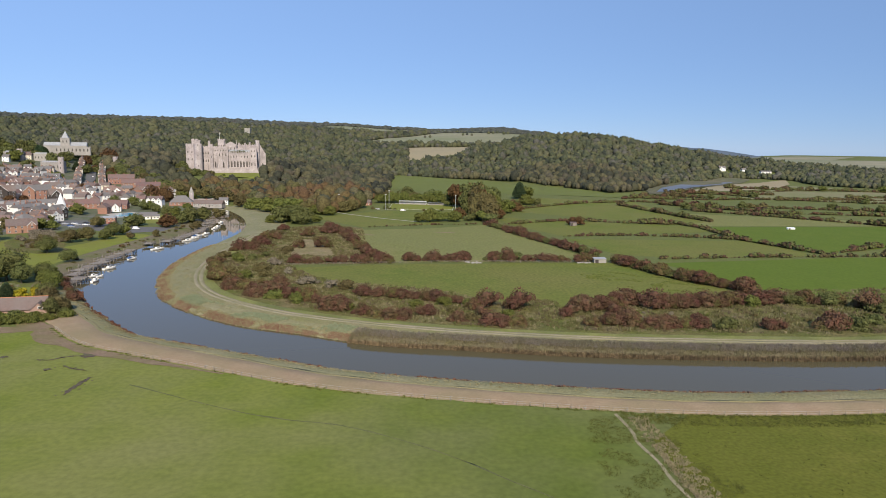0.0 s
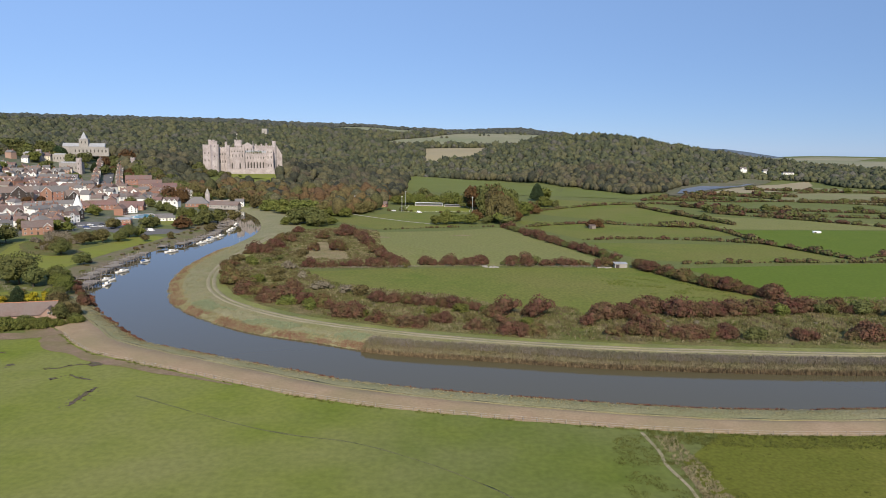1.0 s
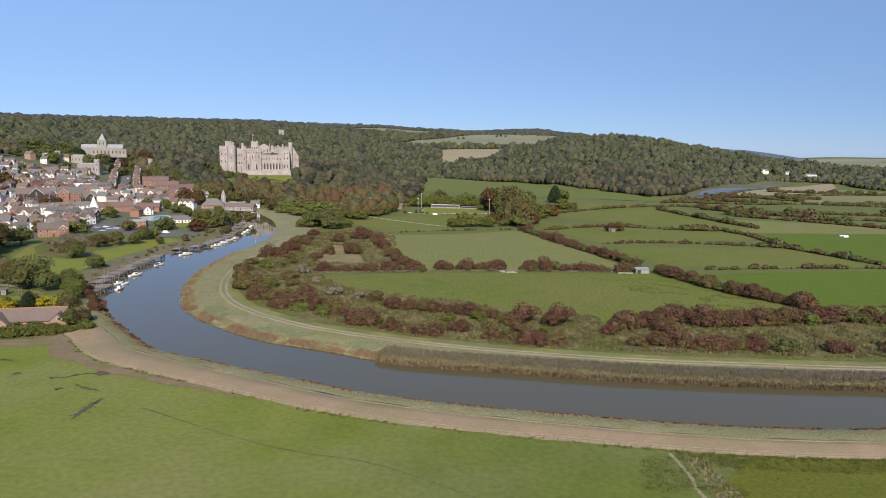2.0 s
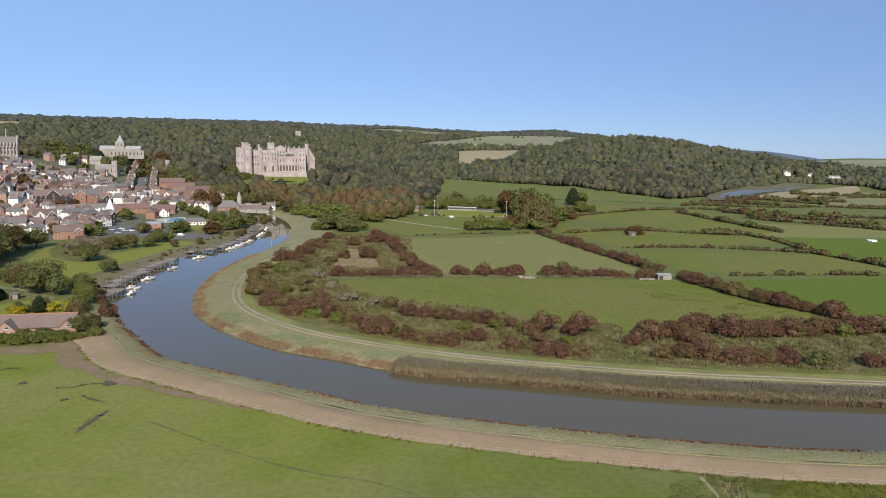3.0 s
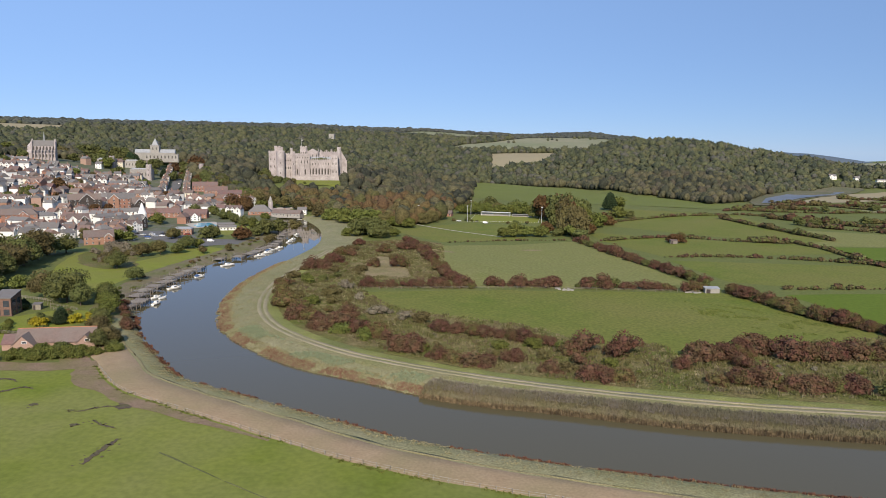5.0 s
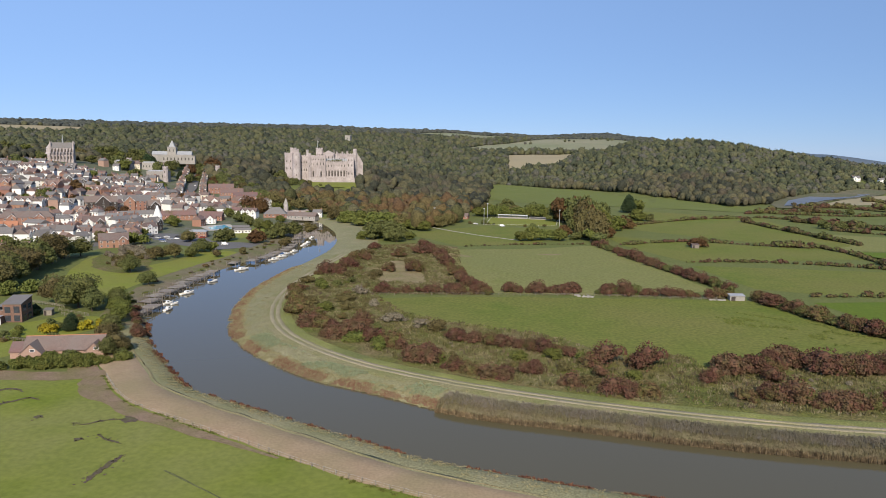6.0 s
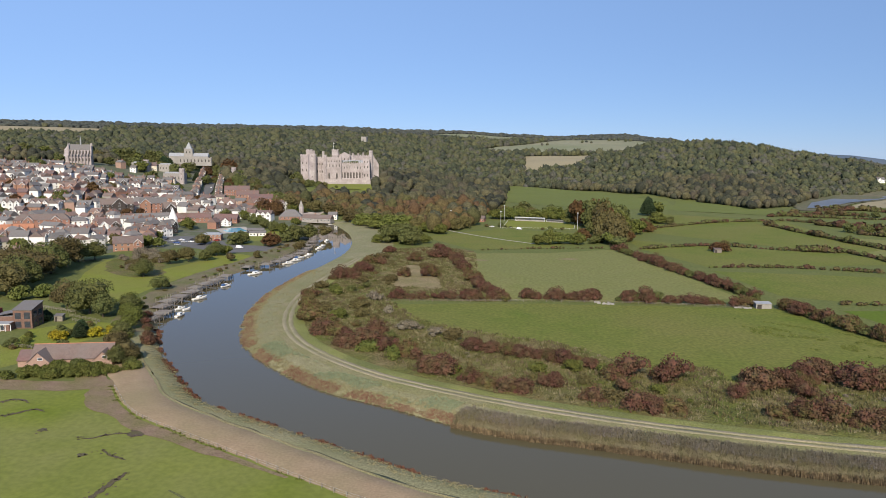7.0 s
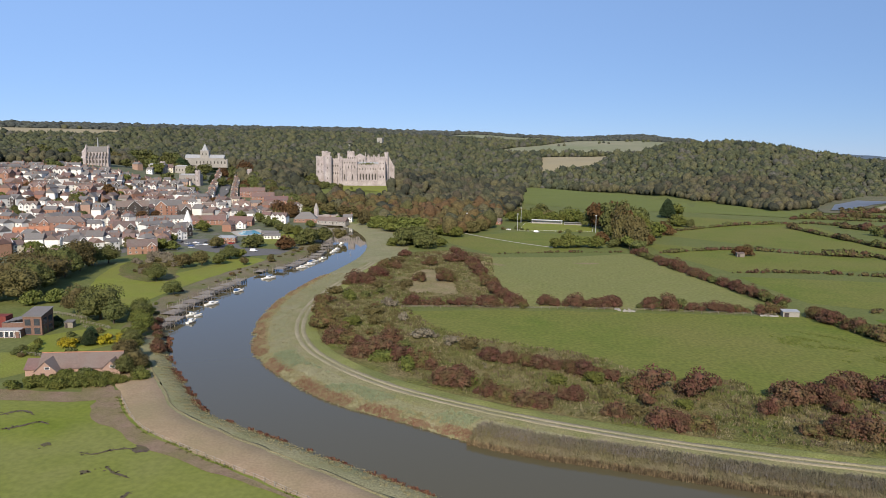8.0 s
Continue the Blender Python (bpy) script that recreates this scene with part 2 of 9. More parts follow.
M_CARS = [mat(nm, c, tuple(v * 1.15 for v in c), 1.0, rough=0.25) for nm, c in (
    ("white_car_paint", (0.68, 0.68, 0.68)), ("silver_car_paint", (0.38, 0.39, 0.40)), ("black_car_paint", (0.03, 0.03, 0.034)),
    ("red_car_paint", (0.32, 0.03, 0.025)), ("blue_car_paint", (0.04, 0.08, 0.22)))]
M_TYRE = mat("black_rubber", (0.025, 0.025, 0.025), (0.035, 0.035, 0.035), 0.3)


def water_material():
    m = bpy.data.materials.new("silty_river_water")
    m.use_nodes = True
    n, l = m.node_tree.nodes, m.node_tree.links
    b = n["Principled BSDF"]
    b.inputs["Base Color"].default_value = (0.088, 0.075, 0.040, 1)
    b.inputs["Roughness"].default_value, b.inputs["IOR"].default_value = 0.02, 1.33
    b.inputs["Specular IOR Level"].default_value = 0.4
    geo = n.new("ShaderNodeNewGeometry")
    bp = n.new("ShaderNodeBump")
    bp.inputs["Strength"].default_value, bp.inputs["Distance"].default_value = 0.010, 0.25
    t = n.new("ShaderNodeTexNoise")
    t.inputs["Scale"].default_value, t.inputs["Detail"].default_value = 0.9, 5
    l.new(geo.outputs["Position"], t.inputs["Vector"])
    l.new(t.outputs["Fac"], bp.inputs["Height"])
    l.new(bp.outputs["Normal"], b.inputs["Normal"])
    return m


M_WATER = water_material()
# far reach: reflected sky is painted in as a blue-grey base colour
M_FARWATER = mat("ruffled_far_water_painted_sky", (0.115, 0.128, 0.145), (0.150, 0.160, 0.175), 40, rough=0.45)
M_FARFIELD = mat("far_pale_fields", (0.235, 0.215, 0.140), (0.290, 0.258, 0.175), 180, fine=0.08, c3=(0.185, 0.195, 0.110), size2=420)


# ---- helpers for meshes ----
def mesh_of(name, bm, *materials):
    me = bpy.data.meshes.new(name)
    bm.normal_update()
    bm.to_mesh(me)
    bm.free()
    for m in materials:
        me.materials.append(m)
    return me


def part(name, bm, material, parent, label=""):
    """One mesh object out of a bmesh, under a thing or under a part."""
    mats = material if isinstance(material, (list, tuple)) else [material]
    ob = new(name, mesh_of(name, bm, *mats))
    ob.parent = parent
    if label:
        ob["label"] = label
    return ob


def quick(name, verts, faces, material, smooth=False):
    me = bpy.data.meshes.new(name)
    me.from_pydata([tuple(v) for v in verts], [], faces)
    for m in material if isinstance(material, (list, tuple)) else [material]:
        me.materials.append(m)
    if smooth:
        me.polygons.foreach_set("use_smooth", [True] * len(me.polygons))
    me.update()
    return me


def box(bm, x0, y0, z0, x1, y1, z1, mi=0):
    v = [bm.verts.new(p) for p in ((x0, y0, z0), (x1, y0, z0), (x1, y1, z0), (x0, y1, z0), (x0, y0, z1), (x1, y0, z1), (x1, y1, z1), (x0, y1, z1))]
    for f in ((3, 2, 1, 0), (4, 5, 6, 7), (0, 1, 5, 4), (1, 2, 6, 5), (2, 3, 7, 6), (3, 0, 4, 7)):
        bm.faces.new([v[i] for i in f]).material_index = mi
    return v


def prism(bm, outline, z0, z1, top=True, mi=0):
    """An upright prism over a counter-clockwise outline."""
    a = [bm.verts.new((x, y, z0)) for x, y in outline]
    b = [bm.verts.new((x, y, z1)) for x, y in outline]
    k = len(a)
    for i in range(k):
        bm.faces.new((a[i], a[(i + 1) % k], b[(i + 1) % k], b[i])).material_index = mi
    if top:
        bm.faces.new(b).material_index = mi
    bm.faces.new(a[::-1]).material_index = mi


def tube(bm, p, q, r0, r1, sides=6, mi=0):
    p, q = Vector(p), Vector(q)
    way = (q - p).normalized()
    side = way.orthogonal().normalized()
    other = way.cross(side)
    rings = []
    for c, r in ((p, r0), (q, r1)):
        rings.append([bm.verts.new(c + (side * math.cos(a) + other * math.sin(a)) * r) for a in (2 * math.pi * i / sides for i in range(sides))])
    for i in range(sides):
        bm.faces.new((rings[0][i], rings[0][(i + 1) % sides], rings[1][(i + 1) % sides], rings[1][i])).material_index = mi
    bm.faces.new(rings[0][::-1]).material_index = mi
    bm.faces.new(rings[1]).material_index = mi


def empty(name, m=None):
    ob = new(name)
    if m is not None:
        ob.matrix_basis = m
    return ob


# ---- the lie of the land ----
RANGES = np.array([700, 900, 1100, 1300, 1450, 1600, 1800, 2050, 2300, 2600, 2900, 3300, 4500], float)
BEARINGS = np.array([-46, -38, -31, -25, -19, -12, -8, -4, 0, 4, 8, 11, 14, 17, 20, 23, 27, 34], float)
HEIGHTS = np.array([
    [8, 40, 48, 54, 60, 68, 79, 96, 119, 134, 150, 140, 130],
    [4, 40, 50, 55, 60, 68, 79, 96, 119, 134, 150, 140, 130],
    [2, 18, 38, 46, 54, 62, 76, 94, 114, 132, 151, 140, 130],
    [0, 8, 26, 40, 48, 60, 78, 97, 116, 134, 151, 140, 130],
    [0, 6, 26, 36, 44, 58, 76, 95, 114, 134, 152, 140, 130],
    [0, 1, 14, 24, 32, 46, 66, 86, 104, 124, 142, 130, 120],
    [0, 0, 6, 14, 20, 32, 56, 78, 98, 119, 141, 128, 110],
    [0, 0, 0, 2, 24, 42, 60, 80, 92, 112, 130, 118, 100],
    [0, 0, 0, 3, 25, 48, 62, 82, 98, 114, 122, 112, 100],
    [0, 0, 0, 6, 30, 52, 66, 82, 98, 116, 134, 120, 100],
    [0, 0, 2, 22, 44, 66, 83, 84, 90, 106, 118, 106, 90],
    [0, 0, 0, 28, 52, 72, 86, 84, 80, 70, 60, 60, 90],
    [0, 0, 0, 26, 46, 67, 79, 76, 70, 55, 40, 30, 20],
    [0, 0, 0, 0, 16, 42, 62, 60, 50, 30, 15, 10, 4],
    [0, 0, 0, 0, 1, 24, 46, 44, 36, 20, 8, 6, 4],
    [0, 0, 0, 0, 0, 6, 31, 30, 24, 10, 6, 8, 14],
    [0, 0, 0, 0, 0, 6, 20, 18, 8, 2, 6, 13, 27],
    [0, 0, 0, 0, 0, 2, 6, 4, 0, 0, 5, 12, 26]], float)


def lie(x, y):
    """Height of the open ground, before the river is cut into it."""
    d, b = math.hypot(x, y), math.degrees(math.atan2(x, y))
    if d <= 560 or y < 0:
        return 0.0
    r = math.hypot(x + 300, y - 1010)
    mound = 21.0 - 0.05 * max(0.0, r - 45) - 0.5 * max(0.0, r - 92)
    return max(hills(x, y, d, b), mound)


def hills(x, y, d, b):
    """Height of the downs at a distance and bearing."""
    b = min(max(b, BEARINGS[0]), BEARINGS[-1])
    i = min(int(np.searchsorted(BEARINGS, b, "right")) - 1, len(BEARINGS) - 2)
    u = (b - BEARINGS[i]) / (BEARINGS[i + 1] - BEARINGS[i])
    u = u * u * (3 - 2 * u)
    row = HEIGHTS[i] * (1 - u) + HEIGHTS[i + 1] * u
    if d < 700:
        w = (d - 560) / 140
        return float(row[0] * w * w)
    j = min(int(np.searchsorted(RANGES, d, "right")) - 1, len(RANGES) - 2)
    w = min((d - RANGES[j]) / (RANGES[j + 1] - RANGES[j]), 1.0)
    return float(row[j] * (1 - w) + row[j + 1] * w)


def curve_through(points, step):
    """A smooth line through the points, with a point every step metres."""
    p = [Vector(q) for q in points]
    p = [2 * p[0] - p[1], *p, 2 * p[-1] - p[-2]]
    dense = []
    for i in range(1, len(p) - 2):
        for k in range(24):
            u = k / 24
            dense.append(0.5 * (2 * p[i] + (p[i + 1] - p[i - 1]) * u + (2 * p[i - 1] - 5 * p[i] + 4 * p[i + 1] - p[i + 2]) * u * u
                                + (3 * p[i] - p[i - 1] - 3 * p[i + 1] + p[i + 2]) * u ** 3))
    dense.append(p[-2])
    out, left = [dense[0]], step
    for a, b in zip(dense, dense[1:]):
        while (b - a).length >= left:
            a = a + (b - a).normalized() * left
            out.append(a)
            left = step
        left -= (b - a).length
    return out


def sideways(line):
    """The unit normals to the left of a line's way."""
    out = []
    for i in range(len(line)):
        d = line[min(i + 1, len(line) - 1)] - line[max(i - 1, 0)]
        out.append(Vector((-d.y, d.x)).normalized())
    return out


def wander(x, y, size, seed=0.0):
    return noise.noise(Vector((x / size, y / size, seed)))


# the river's two waterlines, from downstream on the right to the town bridge
WATER_Z = -1.5
OUTER = curve_through([(900, 300), (520, 238), (260, 200), (125, 185), (80, 181), (50, 182), (19, 186), (-5, 190), (-30, 196), (-49, 204), (-69, 213), (-91, 223), (-108, 232),
                       (-124, 249), (-143, 271), (-163, 302), (-176, 330), (-186, 370), (-189, 410), (-186, 450), (-187, 490), (-193, 540),
                       (-204, 590), (-220, 645), (-249, 702), (-285, 745)], 3.0)
INNER = curve_through([(900, 342), (520, 275), (260, 226), (144, 215), (112, 213), (76, 213), (40, 215), (5, 220), (-12, 222), (-29, 226), (-52, 236), (-72, 244), (-88, 255), (-105, 270),
                       (-119, 287), (-128, 305), (-138, 331), (-146, 365), (-150, 410), (-150, 462), (-152, 513), (-162, 562), (-182, 618),
                       (-210, 672), (-239, 715), (-268, 752)], 3.0)
OUT_N = [n for n in sideways(OUTER)]
IN_N = [-n for n in sideways(INNER)]
# OUTER runs right to left with the camera's field on its left hand, INNER has the meadows on its right hand


def polygon_field(name, outline, material, z=0.06, label="", category="field", ragged=0.0):
    pts = [Vector(p) for p in outline]
    if ragged:
        ends = [*outline, outline[0]]
        around = sum((Vector(a) - Vector(b)).length for a, b in zip(ends, ends[1:]))
        line = curve_through(ends, min(5.0, around / 14))[:-1]
        pts = [p + Vector((wander(p.x, p.y, 9), wander(p.x, p.y, 9, 7.0))) * ragged for p in line]
    bm = bmesh.new()
    f = bm.faces.new([bm.verts.new((p.x, p.y, lie(p.x, p.y) + z)) for p in pts])
    bmesh.ops.triangulate(bm, faces=[f])
    bm.normal_update()
    for f in bm.faces:
        if f.normal.z < 0:
            f.normal_flip()
    ob = new(name, mesh_of(name, bm, material))
    return tagged(ob, label, category, kind="structure")


def draped(name, outline, material, label, step=40.0, z=1.0, category="field"):
    """A patch of land over a hill, following its lie."""
    bm = bmesh.new()
    (a, b, c, d), k = [Vector(p) for p in outline], 14
    grid = [[None] * (k + 1) for _ in range(k + 1)]
    for i in range(k + 1):
        for j in range(k + 1):
            u, v = i / k, j / k
            p = (a * (1 - u) + b * u) * (1 - v) + (d * (1 - u) + c * u) * v
            if 0 in (i, j) or k in (i, j):
                p = p + Vector((wander(p.x, p.y, 80), wander(p.x, p.y, 80, 3.0))) * 12
            grid[i][j] = bm.verts.new((p.x, p.y, lie(p.x, p.y) + z))
    for i in range(k):
        for j in range(k):
            f = bm.faces.new((grid[i][j], grid[i + 1][j], grid[i + 1][j + 1], grid[i][j + 1]))
            f.smooth = True
    bm.normal_update()
    if sum(f.normal.z for f in bm.faces) < 0:
        bmesh.ops.reverse_faces(bm, faces=bm.faces)
    return tagged(new(name, mesh_of(name, bm, material)), label, category, kind="structure")


def strip(name, line, normals, profile, material, label, category, first=0, last=None, ragged=0.0, fade=None):
    """A band lofted along a waterline: profile rows of metres inland and height."""
    last = last if last is not None else len(line)
    verts, faces, k = [], [], len(profile)
    for i in range(first, last):
        p, n = line[i], normals[i]
        for j, (off, z) in enumerate(profile):
            off = off(p) if callable(off) else off
            r = ragged * wander(p.x + j * 31, p.y, 7) if 0 < j else 0.0
            g = 0.12 * wander(p.x + off * n.x, p.y + off * n.y, 3) if j > 1 else 0.0
            verts.append((p.x + n.x * (off + r), p.y + n.y * (off + r), z + g))
    m = last - first
    for i in range(m - 1):
        for j in range(k - 1):
            a = i * k + j
            faces.append((a, a + 1, a + k + 1, a + k))
    me = quick(name, verts, faces, material, smooth=True)
    if sum(p.normal.z for p in me.polygons) < 0:
        me.flip_normals()
    return tagged(new(name, me), label, category, kind="structure")


# ---- ground, river, banks ----
def inside(px, py, outline):
    ins = np.zeros(px.shape, bool)
    k = len(outline)
    for i in range(k):
        (xa, ya), (xb, yb) = outline[i], outline[(i + 1) % k]
        if ya == yb:
            continue
        hit = ((ya > py) != (yb > py)) & (px < (xb - xa) * (py - ya) / (yb - ya) + xa)
        ins ^= hit
    return ins


# least distance of the woods by bearing
WOOD_B = np.array([-60, -46, -38, -31, -28, -25, -22, -19, -14, -10, -7, -4.6, -4.3, -1.6, 3, 8.1, 10.4, 13.6, 16.2, 17.4, 20, 22.7, 24.7, 26.6, 28.8, 32.6, 40], float)
WOOD_D = np.array([1150, 1150, 1130, 1210, 1190, 1000, 860, 830, 700, 640, 700, 960, 1310, 1300, 1250, 1115, 1095, 1010, 1090, 1270, 1400, 1540, 1560, 1540, 1430, 1405, 1400], float)
HILL_FIELDS = [
    [(-94, 1747), (90, 1750), (30, 1535), (-76, 1466)],
    [(-250, 1890), (0, 2450), (360, 2480), (140, 1765)],
    [(-520, 2560), (-410, 2740), (-40, 2700), (-220, 2330)],
    [(-1850, 1560), (-1330, 1930), (-1190, 1690), (-1640, 1330)],
    [(1250, 3300), (2500, 3200), (1900, 2300), (1250, 2500)],
    [(640, 2560), (980, 4300), (2300, 3900), (1250, 2500)],
]
CASTLE_AT = [(-410, 1010), (-355, 950), (-318, 880), (-262, 885), (-235, 990), (-255, 1120), (-330, 1150), (-400, 1120)]


def wooded(px, py):
    d, b = np.hypot(px, py), np.degrees(np.arctan2(px, py))
    w = d > np.interp(b, WOOD_B, WOOD_D)
    w &= ~((b > 22) & (d > 2050) & (d < 3600))
    w &= ~inside(px, py, CASTLE_AT)
    for f in HILL_FIELDS:
        w &= ~inside(px, py, f)
    for cx, cy, r in ((610, 1518, 24), (602, 1490, 22), (592, 1470, 22), (662, 1530, 22), (654, 1505, 22), (704, 1515, 26), (694, 1490, 26)):
        w &= np.hypot(px - cx, py - cy) > r
    w &= ~((b > 12) & (d > 3000))
    w &= ~((d > 1000) & (d < 1240) & (b < -26.5) & (b > -33))
    return w


def spread(lo, hi, a, b, step, grow):
    out, s = [], step
    v = a
    while v > lo:
        s *= grow
        v -= s
        out.append(v)
    out = out[::-1]
    v = a
    while v < b:
        out.append(v)
        v += step
    s = step
    while v < hi:
        out.append(v)
        s *= grow
        v += s
    out.append(hi)
    return np.array(out)


def make_ground():
    xs, ys = spread(-4500, 4500, -420, 520, 7.0, 1.045), spread(-900, 4950, 60, 780, 7.0, 1.04)
    gx, gy = np.meshgrid(xs, ys)
    land = np.array([[lie(x, y) for x in xs] for y in ys])
    channel = [tuple(p + n * 5.0) for p, n in zip(OUTER, OUT_N)] + [tuple(p + n * 5.0) for p, n in zip(INNER, IN_N)][::-1]
    cut = inside(gx, gy, channel)
    land = np.where(cut, -4.0, land)
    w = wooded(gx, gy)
    town = inside(gx, gy, [(-300, 480), (-262, 500), (-246, 560), (-300, 600), (-232, 660), (-228, 715), (-330, 800), (-400, 880), (-520, 1010), (-700, 980), (-800, 760), (-560, 540), (-420, 470), (-340, 400)])
    rows, cols = gx.shape
    verts = np.stack([gx, gy, land], -1).reshape(-1, 3)
    faces, index = [], []
    for r in range(rows - 1):
        for c in range(cols - 1):
            a = r * cols + c
            faces.append((a, a + 1, a + cols + 1, a + cols))
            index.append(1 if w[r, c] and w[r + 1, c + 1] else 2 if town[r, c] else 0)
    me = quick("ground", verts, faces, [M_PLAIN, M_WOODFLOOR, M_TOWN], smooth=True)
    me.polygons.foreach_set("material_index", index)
    tagged(new("ground", me), "flat green river plain rising to wooded downs", "ground", kind="structure")


make_ground()


def make_water():
    k = min(len(OUTER), len(INNER))
    verts, faces = [], []
    for i in range(k):
        a = OUTER[round(i * (len(OUTER) - 1) / (k - 1))]
        b = INNER[round(i * (len(INNER) - 1) / (k - 1))]
        na, nb = OUT_N[round(i * (len(OUTER) - 1) / (k - 1))], IN_N[round(i * (len(INNER) - 1) / (k - 1))]
        verts += [(*(a + na * 4.5), WATER_Z), (*(b + nb * 4.5), WATER_Z)]
    for i in range(k - 1):
        faces.append((2 * i, 2 * i + 1, 2 * i + 3, 2 * i + 2))
    me = quick("river_water", verts, faces, M_WATER)
    if me.polygons[0].normal.z < 0:
        me.flip_normals()
    tagged(new("river_water", me), "smooth brown-grey tidal river reflecting the sky", "river", kind="structure")
    far_reach = [(312, 1012), (338, 1024), (410, 1140), (500, 1245), (590, 1385), (560, 1395), (455, 1285), (352, 1118)]
    me = quick("far_river_water", [(x, y, 1.6) for x, y in far_reach], [(0, 1, 2, 7), (7, 2, 3, 6), (6, 3, 4, 5)], M_FARWATER)
    if me.polygons[0].normal.z < 0:
        me.flip_normals()
    tagged(new("far_river_water", me), "distant reach of the river below the wooded hill", "river", kind="structure")


make_water()


def index_near(line, x, y):
    return min(range(len(line)), key=lambda i: (line[i] - Vector((x, y))).length)


o_house = index_near(OUTER, -150, 285)
i_reed = index_near(INNER, -29, 226)
strip("outer_bank", OUTER, OUT_N, [(-2.5, -3.2), (0, -1.55), (1.6, -0.5), (4, 0.35), (7, 0.55), (10.6, 0.54), (11.8, 0.30)], M_VERGE,
      "rough pale grass on the river's low bank", "river bank", last=o_house + 4, ragged=0.5)


def mown_from(p):
    """Where the mown strip begins, in metres from the water."""
    return float(np.interp(p.x, [-120, -50, 30, 120], [8.2, 9.7, 11.6, 11.8]))


strip("mown_strip", OUTER, OUT_N, [(lambda p: mown_from(p) - 0.9, 0.30), (mown_from, 0.70), (13, 0.66), (17, 0.38), (18.3, 0.16), (18.8, 0.0)], M_MOWN,
      "tan mown dry strip along the river bank", "path", last=o_house - 6, ragged=0.7)
strip("bank_rut", OUTER, OUT_N, [(lambda p: mown_from(p) - 1.6, 0.45), (lambda p: mown_from(p) - 1.4, 0.66), (lambda p: mown_from(p) - 0.9, 0.66), (lambda p: mown_from(p) - 0.6, 0.45)], mat("dark_rutted_grass", (0.170, 0.158, 0.072), (0.215, 0.188, 0.100), 2.0, fine=0.4, c3=(0.19, 0.16, 0.09), size2=6), "dark grassy rut beside the mown strip", "track", last=o_house - 2, ragged=0.9)
strip("town_bank", OUTER, OUT_N, [(-3, -3.2), (0, -1.6), (3, -1.0), (7, -0.1), (13, 0.35), (18, 0.02)], M_MUDBANK,
      "brown muddy river bank below the gardens", "river bank", first=o_house + 3, ragged=1.0)
strip("reed_bank", INNER, IN_N, [(-2, -3.2), (0, -1.55), (2.5, -0.7), (6, 0.3), (10, 0.8), (17, 0.7), (24, 0.1), (30, -0.1)], M_VERGE,
      "grassy flood bank behind the reeds", "river bank", ragged=0.8, last=i_reed + 1)
strip("meadow_bank", INNER, IN_N, [(-2, -3.2), (0, -1.55), (2.5, -0.6), (6, 0.3), (12, 0.9), (20, 0.9), (27, 0.25), (34, -0.1)], M_VERGE,
      "grassy flood bank round the river bend", "river bank", ragged=0.8, first=i_reed)

# worn track on the flood bank: two wheel lines
TRACK = curve_through([(420, 262), (260, 243), (150, 227), (79, 226), (42, 228), (4, 234), (-29, 243), (-60, 256), (-86, 275), (-104, 296), (-117, 324), (-126, 362), (-130, 414), (-132, 480)], 3.0)
TRACK_N = sideways(TRACK)
for off in (-1.3, 1.2):
    strip("track", TRACK, TRACK_N, [(off - 1.0, 0.85), (off - 0.7, 1.13), (off + 0.7, 1.13), (off + 1.0, 0.85)], M_TRACK, "pale worn wheel line of a grass track", "track", ragged=0.35)
strip("track_bed", TRACK, TRACK_N, [(-3.2, 0.80), (-2.4, 1.0), (0, 1.04), (2.3, 1.02), (4.6, 0.94), (6.0, 0.6)], mat("dry_trodden_grass", (0.205, 0.182, 0.098), (0.250, 0.215, 0.125), 3, fine=0.35, c3=(0.170, 0.168, 0.068), size2=11, bump=0.4), "dry trodden grass between the wheel lines", "track", ragged=0.7)
strip("track_verge", TRACK, TRACK_N, [(-8.0, 0.4), (-7.0, 0.84), (-6, 0.98), (-4.2, 1.0), (-2.2, 0.92)], mat("lush_bank_grass", (0.190, 0.200, 0.055), (0.235, 0.230, 0.080), 4, fine=0.3, c3=(0.135, 0.145, 0.05), size2=15), "strip of lush green grass beside the track", "grass verge", ragged=0.8)

strip("scrub_margin", TRACK, TRACK_N, [(-24, -0.1), (-18, 0.5), (-12, 0.93), (-8.5, 1.0), (-6.6, 0.85)], M_SCRUBLAND, "rank brown grass on the bank's inner slope", "rough grass", ragged=0.9)

# fields
NEAR_EDGE = [tuple(p + n * 18.2) for p, n in list(zip(OUTER, OUT_N))[::6]]
NEAR_EDGE = NEAR_EDGE[:next(i for i, p in enumerate(NEAR_EDGE) if p[1] > 205 and p[0] < 0)]
polygon_field("near_field", [*[p for p in NEAR_EDGE if p[0] < 44], (-134, 232), (-170, 226), (-260, 250), (-420, 260), (-420, -300), (48, -300), (46, 121), (44, 147)], M_NEAR, 0.03, "close-grazed green pasture beside the river")
polygon_field("rough_field", [(700, 200), *[p for p in NEAR_EDGE if 47 < p[0] < 600], (48, 147), (50, 121), (52, -300), (700, -300)], M_NEARDARK, 0.03, "darker damp rough pasture beside the river")
polygon_field("scrub_ground", [(420, 282), (260, 262), (150, 246), (79, 242), (30, 243), (-10, 252), (-40, 264), (-70, 282), (-93, 305), (-106, 335), (-115, 370), (-120, 430), (-122, 525), (-92, 549), (-62, 530), (-50, 440), (-30, 378), (-84, 366), (-60, 330), (-36, 318), (0, 306), (26, 284), (44, 290), (54, 272), (101, 300), (135, 312), (260, 330), (420, 345)], M_SCRUBLAND, 0.05, "rank brown grass and scrub inside the bend", ragged=2.0)
